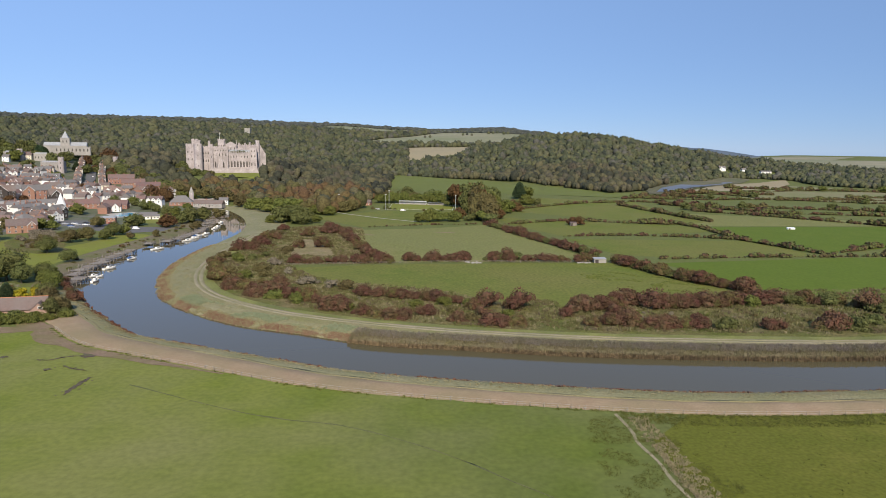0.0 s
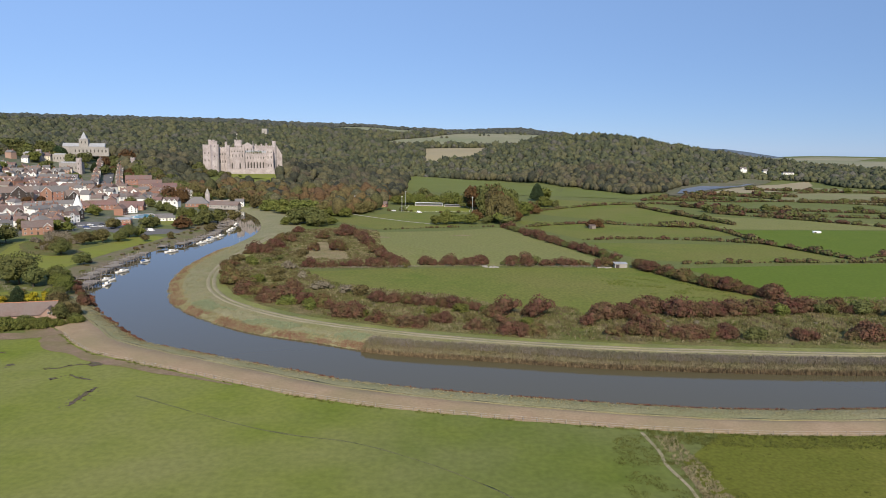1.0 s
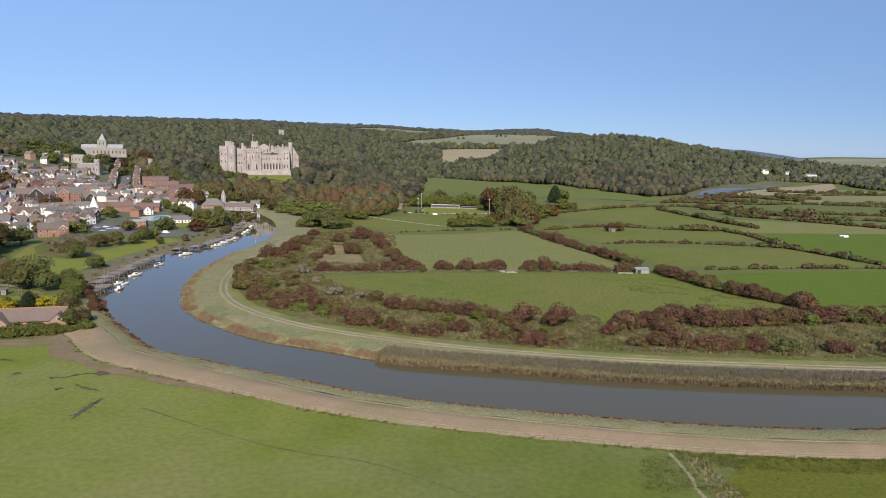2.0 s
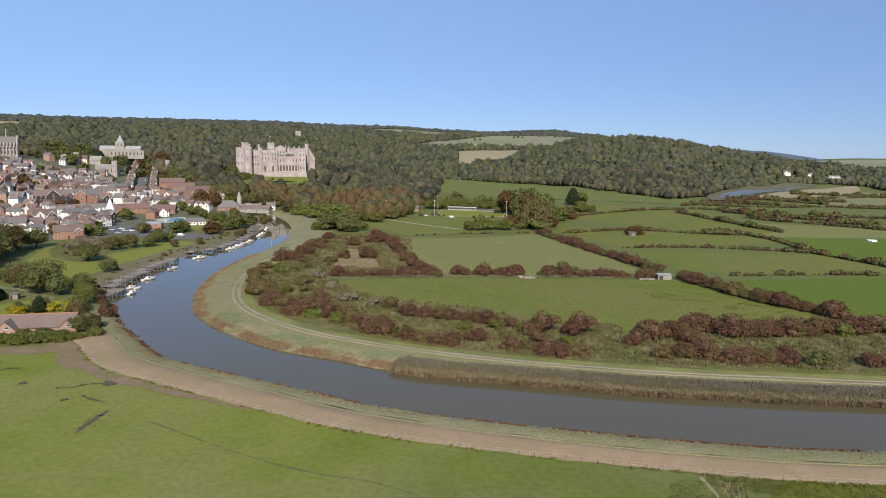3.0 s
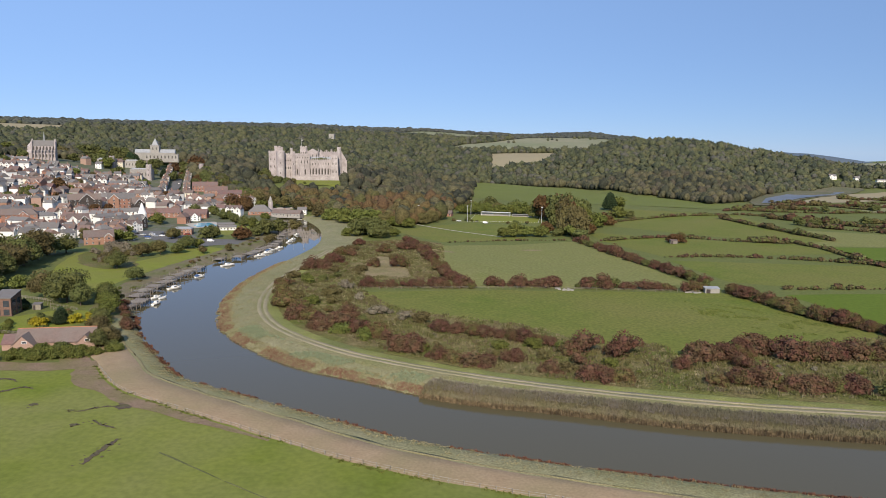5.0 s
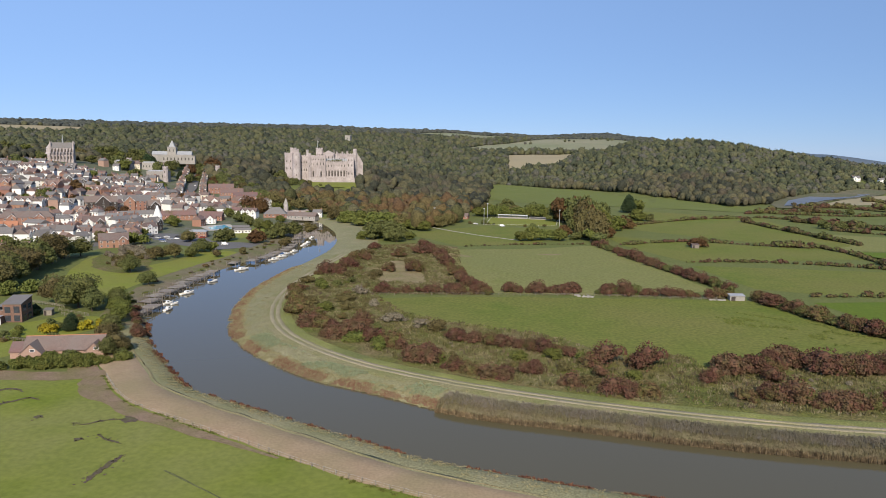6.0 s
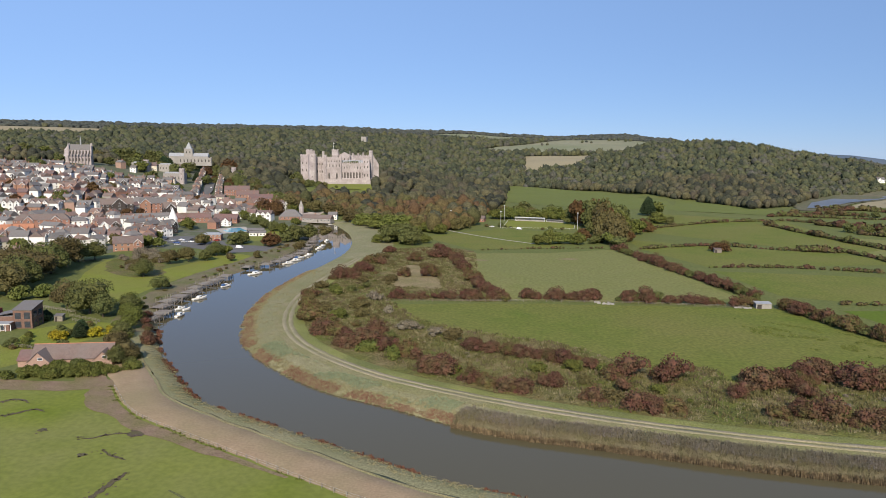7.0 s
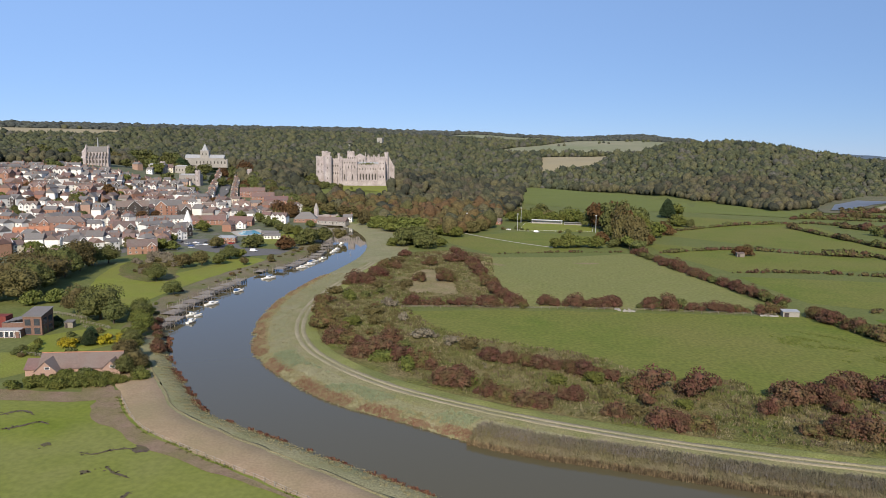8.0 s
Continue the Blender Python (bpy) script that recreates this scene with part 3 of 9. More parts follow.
polygon_field("bare_patch", [(-99, 455), (-95, 466), (-86, 462), (-79, 443), (-70, 425), (-64, 398), (-76, 399), (-89, 398), (-95, 429)], M_BARE, 0.2, "bare pinkish soil among scrub", "clearing", ragged=2.5)
polygon_field("inner_meadow", [(-84, 356), (-26, 371), (88, 385), (98, 378), (114, 342), (133, 310), (101, 298), (53, 270), (44, 288), (26, 282), (0, 304), (-37, 316), (-60, 328)], M_F_GREEN, 0.09, "green grazed meadow inside the bend", ragged=2.0)
polygon_field("upper_meadow", [(-66, 522), (-11, 538), (36, 568), (60, 494), (84, 407), (37, 386), (-29, 380), (-53, 441)], M_F_PALE, 0.09, "pale dry meadow with scattered tussocks")
polygon_field("football_pitch", [(-56, 756), (12, 757), (8, 694), (-56, 686)], M_LAWN, 0.10, "mown green football pitch", "pitch")
polygon_field("recreation_ground", [(-116, 605), (-58, 680), (8, 665), (-5, 566), (-65, 542)], M_F_GREEN, 0.07, "open grass recreation ground")
polygon_field("far_ley", [(-106, 1330), (87, 1200), (272, 970), (259, 892), (118, 937), (11, 950), (-79, 1013)], M_F_LEY, 0.2, "smooth bright green field below the woods")
polygon_field("cattle_field", [(113, 880), (228, 832), (232, 610), (199, 584), (66, 690)], M_F_GREEN, 0.07, "green grazing field between hedges")
polygon_field("hedged_field", [(49, 630), (112, 605), (199, 581), (228, 545), (89, 500), (56, 572)], M_F_GREEN, 0.07, "long green field between hedges")
polygon_field("strip_field", [(88, 487), (222, 488), (232, 419), (140, 407), (106, 418)], M_F_GREEN, 0.07, "green field between hedges")
polygon_field("bright_field", [(124, 388), (246, 416), (420, 430), (460, 340), (300, 290), (200, 290), (148, 318)], M_F_BRIGHT, 0.07, "bright green ley field")
polygon_field("second_bright_field", [(216, 575), (384, 594), (520, 560), (500, 470), (303, 463), (236, 433), (212, 494)], M_F_BRIGHT, 0.07, "bright green ley field behind a hedge")
polygon_field("pale_field", [(205, 600), (240, 690), (400, 640), (384, 598), (216, 580)], M_F_PALE, 0.06, "pale green field between hedges")
polygon_field("sandy_field", [(380, 1040), (470, 1090), (560, 1165), (650, 1300), (690, 1400), (600, 1330), (504, 1262), (395, 1092)], M_F_STRAW, 0.3, "sandy stubble beside the far river")
polygon_field("brown_pasture", [(386, 914), (547, 852), (900, 1000), (713, 1114), (626, 1248)], mat("brown_pasture_grass", (0.19, 0.175, 0.09), (0.23, 0.20, 0.11), 20, fine=0.1, c3=(0.17, 0.18, 0.075), size2=90), 0.3, "brownish rough pasture in the far valley")
polygon_field("river_marsh", [(290, 975), (330, 1120), (430, 1300), (530, 1410), (600, 1440), (615, 1395), (500, 1235), (412, 1130), (345, 1000)], mat("marsh_grass", (0.120, 0.110, 0.068), (0.165, 0.145, 0.092), 12, fine=0.3, c3=(0.105, 0.110, 0.060), size2=50), 0.9, "brown rough marsh beside the far river", "marsh", ragged=4.0)
for quad, m, text in zip(HILL_FIELDS, (M_F_STRAW, M_FARFIELD, M_FARFIELD, M_F_STRAW, M_FARFIELD, M_FARFIELD),
                         ("ripe tan field on the downs", "pale green field on the downs", "pale field on the far downs", "long tan field on the ridge", "pale rolling fields in the distance", "pale fields of the far valley")):
    draped("hill_field", quad, m, text)
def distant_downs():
    """Ridge closing the valley, its blue being distance haze painted into the colour."""
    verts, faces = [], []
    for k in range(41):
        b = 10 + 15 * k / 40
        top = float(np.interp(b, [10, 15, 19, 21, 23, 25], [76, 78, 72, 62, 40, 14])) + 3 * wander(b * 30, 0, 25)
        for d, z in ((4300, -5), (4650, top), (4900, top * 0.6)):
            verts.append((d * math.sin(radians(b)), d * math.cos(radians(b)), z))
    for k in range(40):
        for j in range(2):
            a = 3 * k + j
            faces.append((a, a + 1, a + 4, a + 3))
    me = quick("distant_downs", verts, faces, mat("far_downs_painted_haze", (0.085, 0.115, 0.150), (0.105, 0.135, 0.170), 150, c3=(0.13, 0.15, 0.165), size2=500), smooth=True)
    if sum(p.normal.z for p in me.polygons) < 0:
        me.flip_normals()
    tagged(new("distant_downs", me), "distant chalk downs with blue haze painted into their colour", "backdrop", kind="structure")


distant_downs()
draped("castle_lawn", [(-335, 985), (-262, 1000), (-236, 925), (-318, 915)], M_LAWN, "sloping lawn below the castle wall", z=0.4, category="lawn")
polygon_field("riverside_meadow", [(-203, 322), (-232, 345), (-262, 388), (-284, 440), (-266, 442), (-240, 404), (-226, 452), (-234, 482), (-204, 476), (-206, 430), (-207, 380)], M_LAWN, 0.06, "mown green riverside meadow", ragged=1.0)
polygon_field("garden_lawn", [(-206, 284), (-196, 298), (-182, 300), (-172, 288), (-178, 270), (-198, 268)], M_LAWN, 0.05, "bright mown garden lawn", "lawn", ragged=1.0)
polygon_field("garden_lawn", [(-205, 240), (-184, 238), (-178, 252), (-186, 262), (-206, 262)], M_LAWN, 0.05, "garden lawn beside the house", "lawn", ragged=1.0)
polygon_field("dirt_lane", [(-134, 233), (-150, 226), (-200, 222), (-300, 228), (-300, 234), (-200, 230), (-150, 234), (-136, 240)], M_MUD, 0.10, "muddy farm lane beside the house", "lane", ragged=0.8)
MUDDY = list(zip(OUTER, OUT_N))[index_near(OUTER, -52, 207):o_house - 6]
verts, faces = [], []
for i, (p, n) in enumerate(MUDDY):
    u = i / (len(MUDDY) - 1)
    far = 19.6 + (0.8 + 8.0 * u ** 0.9) * (1 + 0.4 * wander(p.x, p.y, 9)) * (1 + 0.2 * wander(p.x, p.y, 3, 5.0))
    near = 19.5 + 1.2 * (1 - u) * abs(wander(p.x, p.y, 4, 3.0))
    verts += [(p.x + n.x * o, p.y + n.y * o, 0.11) for o in (near, (near + far) / 2, far)]
for i in range(len(MUDDY) - 1):
    faces += [(3 * i + j, 3 * i + j + 1, 3 * i + j + 4, 3 * i + j + 3) for j in (0, 1)]
me = quick("gateway_mud", verts, faces, M_MUD)
if me.polygons[0].normal.z < 0:
    me.flip_normals()
tagged(new("gateway_mud", me), "trodden brown mud along the field fence", "mud", kind="structure")


# ---- foliage ----
def ico(level):
    bm = bmesh.new()
    bmesh.ops.create_icosphere(bm, subdivisions=level, radius=1.0)
    v = np.array([p.co[:] for p in bm.verts])
    f = np.array([[p.index for p in q.verts] for q in bm.faces])
    bm.free()
    return v, f


ICO1, ICO2 = ico(1), ico(2)


def crown(seed, width, height, lobes, leaves, leaf, low=0.15):
    """A crown: lumpy lobes covered with small leaf sprays. Returns points and faces."""
    rng = np.random.default_rng(seed)
    pts, faces, count = [], [], 0
    cs, rs = [], []
    for i in range(lobes):
        a, r = rng.uniform(0, 2 * np.pi), width * 0.5 * np.sqrt(rng.uniform(0, 0.50))
        up = rng.uniform(low, 0.78) * height * (1 - 0.55 * (r / (width * 0.5)) ** 2)
        rad = rng.uniform(0.20, 0.34) * width * (1.0 if i else 1.25)
        if i == 0:
            r, up = 0.0, height * 0.5
        c = np.array([r * np.cos(a), r * np.sin(a), max(up, rad * 0.55)])
        cs.append(c)
        rs.append(np.array([rad, rad, min(rad * 0.85, height * 0.45)]))
        v, f = ICO1
        lump = 1 + 0.13 * rng.standard_normal(len(v))[:, None]
        pts.append(v * lump * rs[-1] * 0.64 + c)
        faces += (f + count).tolist()
        count += len(v)
    cs, rs = np.array(cs), np.array(rs)
    which = rng.integers(0, lobes, leaves)
    d = rng.standard_normal((leaves, 3))
    d[:, 2] = np.abs(d[:, 2]) * 0.9 - 0.25
    d /= np.linalg.norm(d, axis=1)[:, None]
    mid = cs[which] + d * rs[which] * rng.uniform(0.85, 1.12, (leaves, 1))
    mid[:, 2] = np.maximum(mid[:, 2], 0.15)
    nrm = d + 0.7 * rng.standard_normal((leaves, 3))
    nrm /= np.linalg.norm(nrm, axis=1)[:, None]
    u = np.cross(nrm, rng.standard_normal((leaves, 3)))
    u /= np.linalg.norm(u, axis=1)[:, None]
    w = np.cross(nrm, u)
    s = leaf * rng.uniform(0.6, 1.3, (leaves, 1))
    quad = np.stack([mid - u * s - w * s * 0.5, mid + u * s * 0.6 - w * s, mid + u * s + w * s * 0.5, mid - u * s * 0.5 + w * s], 1)
    pts.append(quad.reshape(-1, 3))
    faces += (np.arange(leaves * 4).reshape(-1, 4) + count).tolist()
    return np.concatenate(pts), faces, lobes * len(ICO1[1])


def conifer_crown(seed, width, height, leaves, leaf):
    """A pointed evergreen: drooping boughs in whorls round a cone."""
    rng = np.random.default_rng(seed)
    v, f = ICO2
    z = (v[:, 2] + 1) / 2
    r = width * 0.5 * np.where(z < 0.16, z / 0.16 * 0.9, (1 - z) ** 0.55) / np.maximum(np.hypot(v[:, 0], v[:, 1]), 0.05)
    core = np.stack([v[:, 0] * r * 0.9, v[:, 1] * r * 0.9, z * height * 0.97], -1) * (1 + 0.05 * rng.standard_normal(len(v))[:, None])
    h = 1 - np.sqrt(rng.uniform(0.0, 1, leaves))
    a = rng.uniform(0, 2 * np.pi, leaves)
    reach = width * 0.5 * np.where(h < 0.12, 0.55 + 3.5 * h, (1 - h) ** 0.55) * rng.uniform(0.85, 1.12, leaves) * (1 + 0.10 * np.sin(h * 60 + a * 2))
    mid = np.stack([np.cos(a) * reach, np.sin(a) * reach, h * height], -1)
    out = np.stack([np.cos(a), np.sin(a), -0.5 + 0 * a], -1) + 0.4 * rng.standard_normal((leaves, 3))
    out /= np.linalg.norm(out, axis=1)[:, None]
    side = np.cross(out, rng.standard_normal((leaves, 3)))
    side /= np.linalg.norm(side, axis=1)[:, None]
    s = leaf * rng.uniform(0.6, 1.4, (leaves, 1))
    quad = np.stack([mid - out * s, mid - side * s * 0.6, mid + out * s * 1.2, mid + side * s * 0.6], 1).reshape(-1, 3)
    return np.concatenate([core, quad]), f.tolist() + (np.arange(leaves * 4).reshape(-1, 4) + len(core)).tolist(), len(f)


def trunk_mesh(seed, h, r, spread_, name="trunk"):
    rng = random.Random(seed)
    bm = bmesh.new()
    lean = Vector((rng.uniform(-0.1, 0.1) * h, rng.uniform(-0.1, 0.1) * h, h * 0.55))
    tube(bm, (0, 0, -0.3), lean, r, r * 0.6, 7)
    for k in range(5):
        a = k * 1.26 + rng.uniform(-0.3, 0.3)
        p = lean * rng.uniform(0.55, 1.0)
        tube(bm, p, p + Vector((math.cos(a) * spread_, math.sin(a) * spread_, h * rng.uniform(0.2, 0.4))), r * 0.45, r * 0.15, 5)
    return mesh_of(name, bm, M_BARK)


PLANTS = {}


def plant_kind(key, name, material, label, category, width, height, lobes, leaves, leaf, variants=3, stem=0.0, low=0.15):
    """Prototypes of one kind of tree or bush, as meshes that the copies share."""
    out = []
    for v in range(variants):
        seed = sum(map(ord, key)) * 7 + v
        p, f, inner = crown(seed, width, height, lobes, leaves, leaf, low) if lobes else conifer_crown(seed, width, height, leaves, leaf)
        p[:, 2] += stem
        me = quick("crown", p, f, [material, material], smooth=True)
        me.polygons.foreach_set("material_index", [1] * inner + [0] * (len(f) - inner))
        out.append((me, trunk_mesh(seed, stem + height * 0.5, 0.03 * (stem + height), width * 0.25)))
    PLANTS[key] = (name, label, category, out)


def plant(key, x, y, size=1.0, tall=1.0, group="", rng=random.Random(5), z=None):
    name, label, category, kinds = PLANTS[key]
    if category == "tree":
        size *= 1.35
    cme, tme = kinds[rng.randrange(len(kinds))]
    ob = empty(name, Matrix.LocRotScale((x, y, (lie(x, y) if z is None else z) - 0.05), Euler((0, 0, rng.uniform(0, 6.28))), (size, size, size * tall)))
    for nm, me in (("crown", cme), ("trunk", tme))[:1 if key in ("olive", "green", "twig", "haw", "hawg", "dark") else 2]:
        c = new(nm, me)
        c.parent = ob
    return tagged(ob, label, category, group)


plant_kind("haw", "hawthorn_bush", M_HAW, "rounded hawthorn bush turned dark autumn red", "bush", 5.8, 4.4, 13, 1800, 0.155, 4)
plant_kind("hawg", "hedgerow_shrub", M_HAWGREEN, "hawthorn bush, half green and half rusty", "bush", 5.8, 4.2, 13, 1800, 0.155, 4)
plant_kind("dark", "hedge_bush", M_LEAFDARK, "dark green hedgerow bush", "bush", 4.6, 3.6, 10, 1200, 0.17, 3)
plant_kind("olive", "scrub_bush", M_LEAFOLIVE, "olive-brown scrub bush in rank grass", "bush", 4.0, 2.5, 9, 900, 0.16, 3)
plant_kind("green", "scrub_bush", M_LEAF, "leafy green scrub bush in rank grass", "bush", 4.0, 2.6, 9, 900, 0.16, 3)
plant_kind("twig", "bare_bush", M_GREYTWIG, "leafless grey twiggy bush", "bush", 4.0, 2.6, 6, 380, 0.16, 2)
plant_kind("gold", "golden_shrub", M_LEAFGOLD, "bright golden yellow garden shrub", "shrub", 4.2, 3.6, 8, 480, 0.24, 2)
plant_kind("tree", "tree", M_LEAF, "broad green deciduous tree in full leaf", "tree", 9.0, 7.5, 12, 1000, 0.44, 4, stem=0.7, low=0.02)
plant_kind("treedark", "tree", M_LEAFDARK, "dense dark green deciduous tree", "tree", 9.0, 8.0, 12, 1150, 0.42, 4, stem=0.6, low=0.02)
plant_kind("treeyel", "tree", M_LEAFYELL, "deciduous tree with yellow-green leaves", "tree", 8.5, 7.5, 11, 1100, 0.42, 2, stem=0.6, low=0.02)
plant_kind("treerust", "tree", M_LEAFRUST, "copper-brown autumn tree in full leaf", "tree", 9.0, 8.0, 12, 1150, 0.42, 3, stem=0.6, low=0.02)
plant_kind("treeolive", "tree", M_LEAFOLIVE, "olive and brown autumn tree", "tree", 9.0, 7.5, 12, 1150, 0.42, 3, stem=0.6, low=0.02)
plant_kind("cedar", "conifer_tree", M_BLUEGREEN, "tall dark evergreen conifer", "tree", 9.6, 10.5, 0, 2200, 0.42, 2, stem=1.0, low=0.02)


plant_kind("bigdark", "tree", M_LEAFDARK, "large dense dark green deciduous tree", "tree", 9.0, 8.0, 20, 3800, 0.19, 3, stem=1.5, low=0.02)
plant_kind("bigolive", "tree", M_LEAFOLIVE, "large olive and brown autumn tree", "tree", 9.0, 8.0, 20, 3800, 0.19, 3, stem=1.5, low=0.02)
plant_kind("biggreen", "tree", M_LEAF, "large green deciduous garden tree", "tree", 9.0, 8.0, 18, 3600, 0.19, 2, stem=1.5, low=0.02)


def hedge(points, kinds, step, size, group, jitter=1.2, gaps=0.06, seed=1):
    rng = random.Random(seed)
    for p in curve_through(points, step):
        if rng.random() < gaps:
            continue
        plant(rng.choice(kinds), p.x + rng.uniform(-jitter, jitter), p.y + rng.uniform(-jitter, jitter), size * rng.uniform(0.55, 1.4), rng.uniform(0.8, 1.15), group, rng)


# hedges of the inner meadows
hedge([(36, 568), (59, 496), (79, 442), (93, 402)], ["haw", "dark", "haw"], 3.2, 1.1, "bushes of the long hedge", seed=2)
hedge([(99, 386), (115, 350), (129, 325), (141, 312)], ["haw", "dark", "hawg"], 2.6, 1.3, "bushes of the long hedge", seed=3)
hedge([(-84, 369), (-45, 376), (-29, 377)], ["haw", "hawg", "haw"], 3.6, 1.0, "bushes of the meadow hedge", seed=4)
hedge([(-20, 383), (0, 386), (14, 388)], ["haw"], 3.4, 1.1, "bushes of the meadow hedge", seed=5)
hedge([(24, 388), (34, 389), (44, 389)], ["dark", "haw", "hawg"], 3.6, 1.25, "bushes of the meadow hedge", seed=6)
hedge([(48, 390), (66, 389), (84, 389)], ["haw", "hawg"], 4.0, 1.0, "bushes of the meadow hedge", seed=7)
hedge([(-92, 548), (-76, 505), (-60, 456), (-43, 400), (-33, 384)], ["haw", "haw", "hawg"], 4.2, 1.05, "bushes of the west hedge", jitter=2.0, seed=8)


def wood_kinds(leaves, leaf, level, count=8):
    """Crowns of radius one, upper part alone: several rounded boughs, with sprays of leaves on them."""
    out = []
    for k in range(count):
        rng = np.random.default_rng(900 + k)
        v, f = level
        boughs = rng.standard_normal((9, 3))
        boughs[:, 2] = np.abs(boughs[:, 2]) - 0.1
        boughs /= np.linalg.norm(boughs, axis=1)[:, None]

        def reach(d):
            return 0.76 + 0.34 * np.exp(7.0 * ((d @ boughs.T).max(1) - 1))[:, None]

        v = v * reach(v) * (1 + 0.05 * rng.standard_normal(len(v))[:, None])
        keep = [t for t in f if v[t][:, 2].mean() > -0.5]
        faces = [list(t) for t in keep]
        if leaves:
            d = rng.standard_normal((leaves, 3))
            d[:, 2] = np.abs(d[:, 2]) - 0.2
            d /= np.linalg.norm(d, axis=1)[:, None]
            u = np.cross(d + 0.8 * rng.standard_normal((leaves, 3)), rng.standard_normal((leaves, 3)))
            u /= np.linalg.norm(u, axis=1)[:, None]
            w = np.cross(d, u)
            c, s = d * reach(d) * rng.uniform(0.95, 1.12, (leaves, 1)), leaf * rng.uniform(0.6, 1.4, (leaves, 1))
            quad = np.stack([c - u * s, c + w * s * 0.8, c + u * s, c - w * s * 0.8], 1).reshape(-1, 3)
            faces += (np.arange(leaves * 4).reshape(-1, 4) + len(v)).tolist()
            v = np.concatenate([v, quad])
        out.append((v, faces, len(keep)))
    return out


HEDGE_KINDS = wood_kinds(32, 0.32, ICO1)


def hedgerow(points, size, gaps, seed):
    """A far hedge of crowns grown into one another, in three tones over cores coloured dark as inner shade."""
    rng = np.random.default_rng(seed)
    pts, faces, index, count = [], [], [], 0
    for p in curve_through(points, 1.7):
        gap = wander(p.x, p.y, 14, seed) + 0.5 < gaps * 1.4
        r = size * rng.uniform(1.1, 2.6) * (0.4 if gap else 1.0) * (0.75 + 1.3 * max(0, wander(p.x, p.y, 13, seed + 5)))
        v, f, inner = HEDGE_KINDS[rng.integers(len(HEDGE_KINDS))]
        a = rng.uniform(0, 6.28)
        c, s = np.cos(a), np.sin(a)
        x, y = p.x + rng.uniform(-1.2, 1.2), p.y + rng.uniform(-1.2, 1.2)
        pts.append(np.stack([(v[:, 0] * c - v[:, 1] * s) * r * 1.15 + x, (v[:, 0] * s + v[:, 1] * c) * r * 1.15 + y, v[:, 2] * r + lie(x, y) + r * 0.65], -1))
        faces += [[i + count for i in q] for q in f]
        tone = wander(p.x, p.y, 16, seed + 9)
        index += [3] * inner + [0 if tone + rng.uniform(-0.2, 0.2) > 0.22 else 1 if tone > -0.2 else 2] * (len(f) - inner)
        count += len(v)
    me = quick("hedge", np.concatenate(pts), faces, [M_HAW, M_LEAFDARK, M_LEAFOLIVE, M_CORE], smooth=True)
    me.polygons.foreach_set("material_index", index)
    tagged(new("hedge", me), "mixed dark green and rusty field hedge", "hedge", kind="stuff")


# hedges of the far fields
hedgerow([(56, 575), (112, 607), (160, 595), (205, 588)], 0.95, 0.25, 11)
hedgerow([(89, 500), (130, 510), (180, 505), (222, 492)], 0.75, 0.15, 12)
hedgerow([(199, 600), (212, 560), (214, 500), (230, 455), (240, 430)], 1.0, 0.1, 13)
hedgerow([(240, 430), (270, 447), (303, 466), (380, 480), (500, 476)], 0.85, 0.25, 14)
hedgerow([(130, 402), (180, 412), (246, 420), (300, 428), (420, 440)], 0.8, 0.3, 15)
hedgerow([(200, 780), (212, 720), (226, 660), (240, 612)], 1.25, 0.1, 16)
hedgerow([(262, 720), (320, 670), (384, 600), (420, 560)], 1.2, 0.12, 17)
hedgerow([(384, 598), (440, 600), (520, 570)], 1.2, 0.15, 18)
hedgerow([(60, 690), (100, 740), (160, 800), (235, 835)], 0.9, 0.2, 19)
hedgerow([(235, 835), (300, 790), (390, 760), (500, 740)], 1.1, 0.15, 20)
hedgerow([(260, 890), (340, 880), (420, 900), (560, 850), (700, 860)], 1.0, 0.15, 21)
hedgerow([(330, 1030), (380, 1000), (420, 940)], 1.2, 0.1, 22)
hedgerow([(470, 1060), (600, 1100), (720, 1080), (860, 1020)], 1.1, 0.2, 23)
hedgerow([(300, 700), (380, 700), (470, 680), (600, 640)], 1.1, 0.2, 24)
hedgerow([(560, 960), (680, 940), (820, 900)], 1.1, 0.2, 25)
hedgerow([(-60, 540), (-20, 558), (30, 572)], 0.5, 0.4, 26)
hedgerow([(318, 985), (380, 1005), (470, 985)], 1.5, 0.1, 27)
hedgerow([(470, 1150), (560, 1120), (680, 1090), (800, 1085)], 1.5, 0.15, 28)
hedgerow([(430, 890), (520, 905), (640, 900), (760, 880)], 1.4, 0.1, 29)
hedgerow([(228, 880), (262, 905), (300, 925), (345, 915)], 1.5, 0.2, 30)
hedgerow([(250, 800), (300, 745), (345, 690)], 1.6, 0.1, 44)
far_rng = random.Random(45)
for x, y, size in ((258, 735, 0.9), (268, 728, 0.8), (276, 736, 0.7), (330, 760, 0.8), (338, 764, 0.7), (392, 596, 0.7), (300, 905, 0.9), (350, 905, 0.8), (420, 935, 0.9), (470, 740, 0.8), (480, 690, 0.7), (520, 850, 0.8), (600, 1095, 0.9), (690, 1085, 1.0), (226, 655, 0.6), (120, 605, 0.6), (96, 768, 0.9), (104, 765, 0.8), (430, 762, 0.8), (540, 742, 0.8)):
    plant(far_rng.choice(("treedark", "treeolive", "treedark", "tree")), x, y, size, far_rng.uniform(0.8, 1.0), "trees in the far hedges", far_rng)

CLEARING = [(-99, 455), (-95, 466), (-86, 462), (-79, 443), (-70, 425), (-64, 398), (-76, 399), (-89, 398), (-95, 429)]


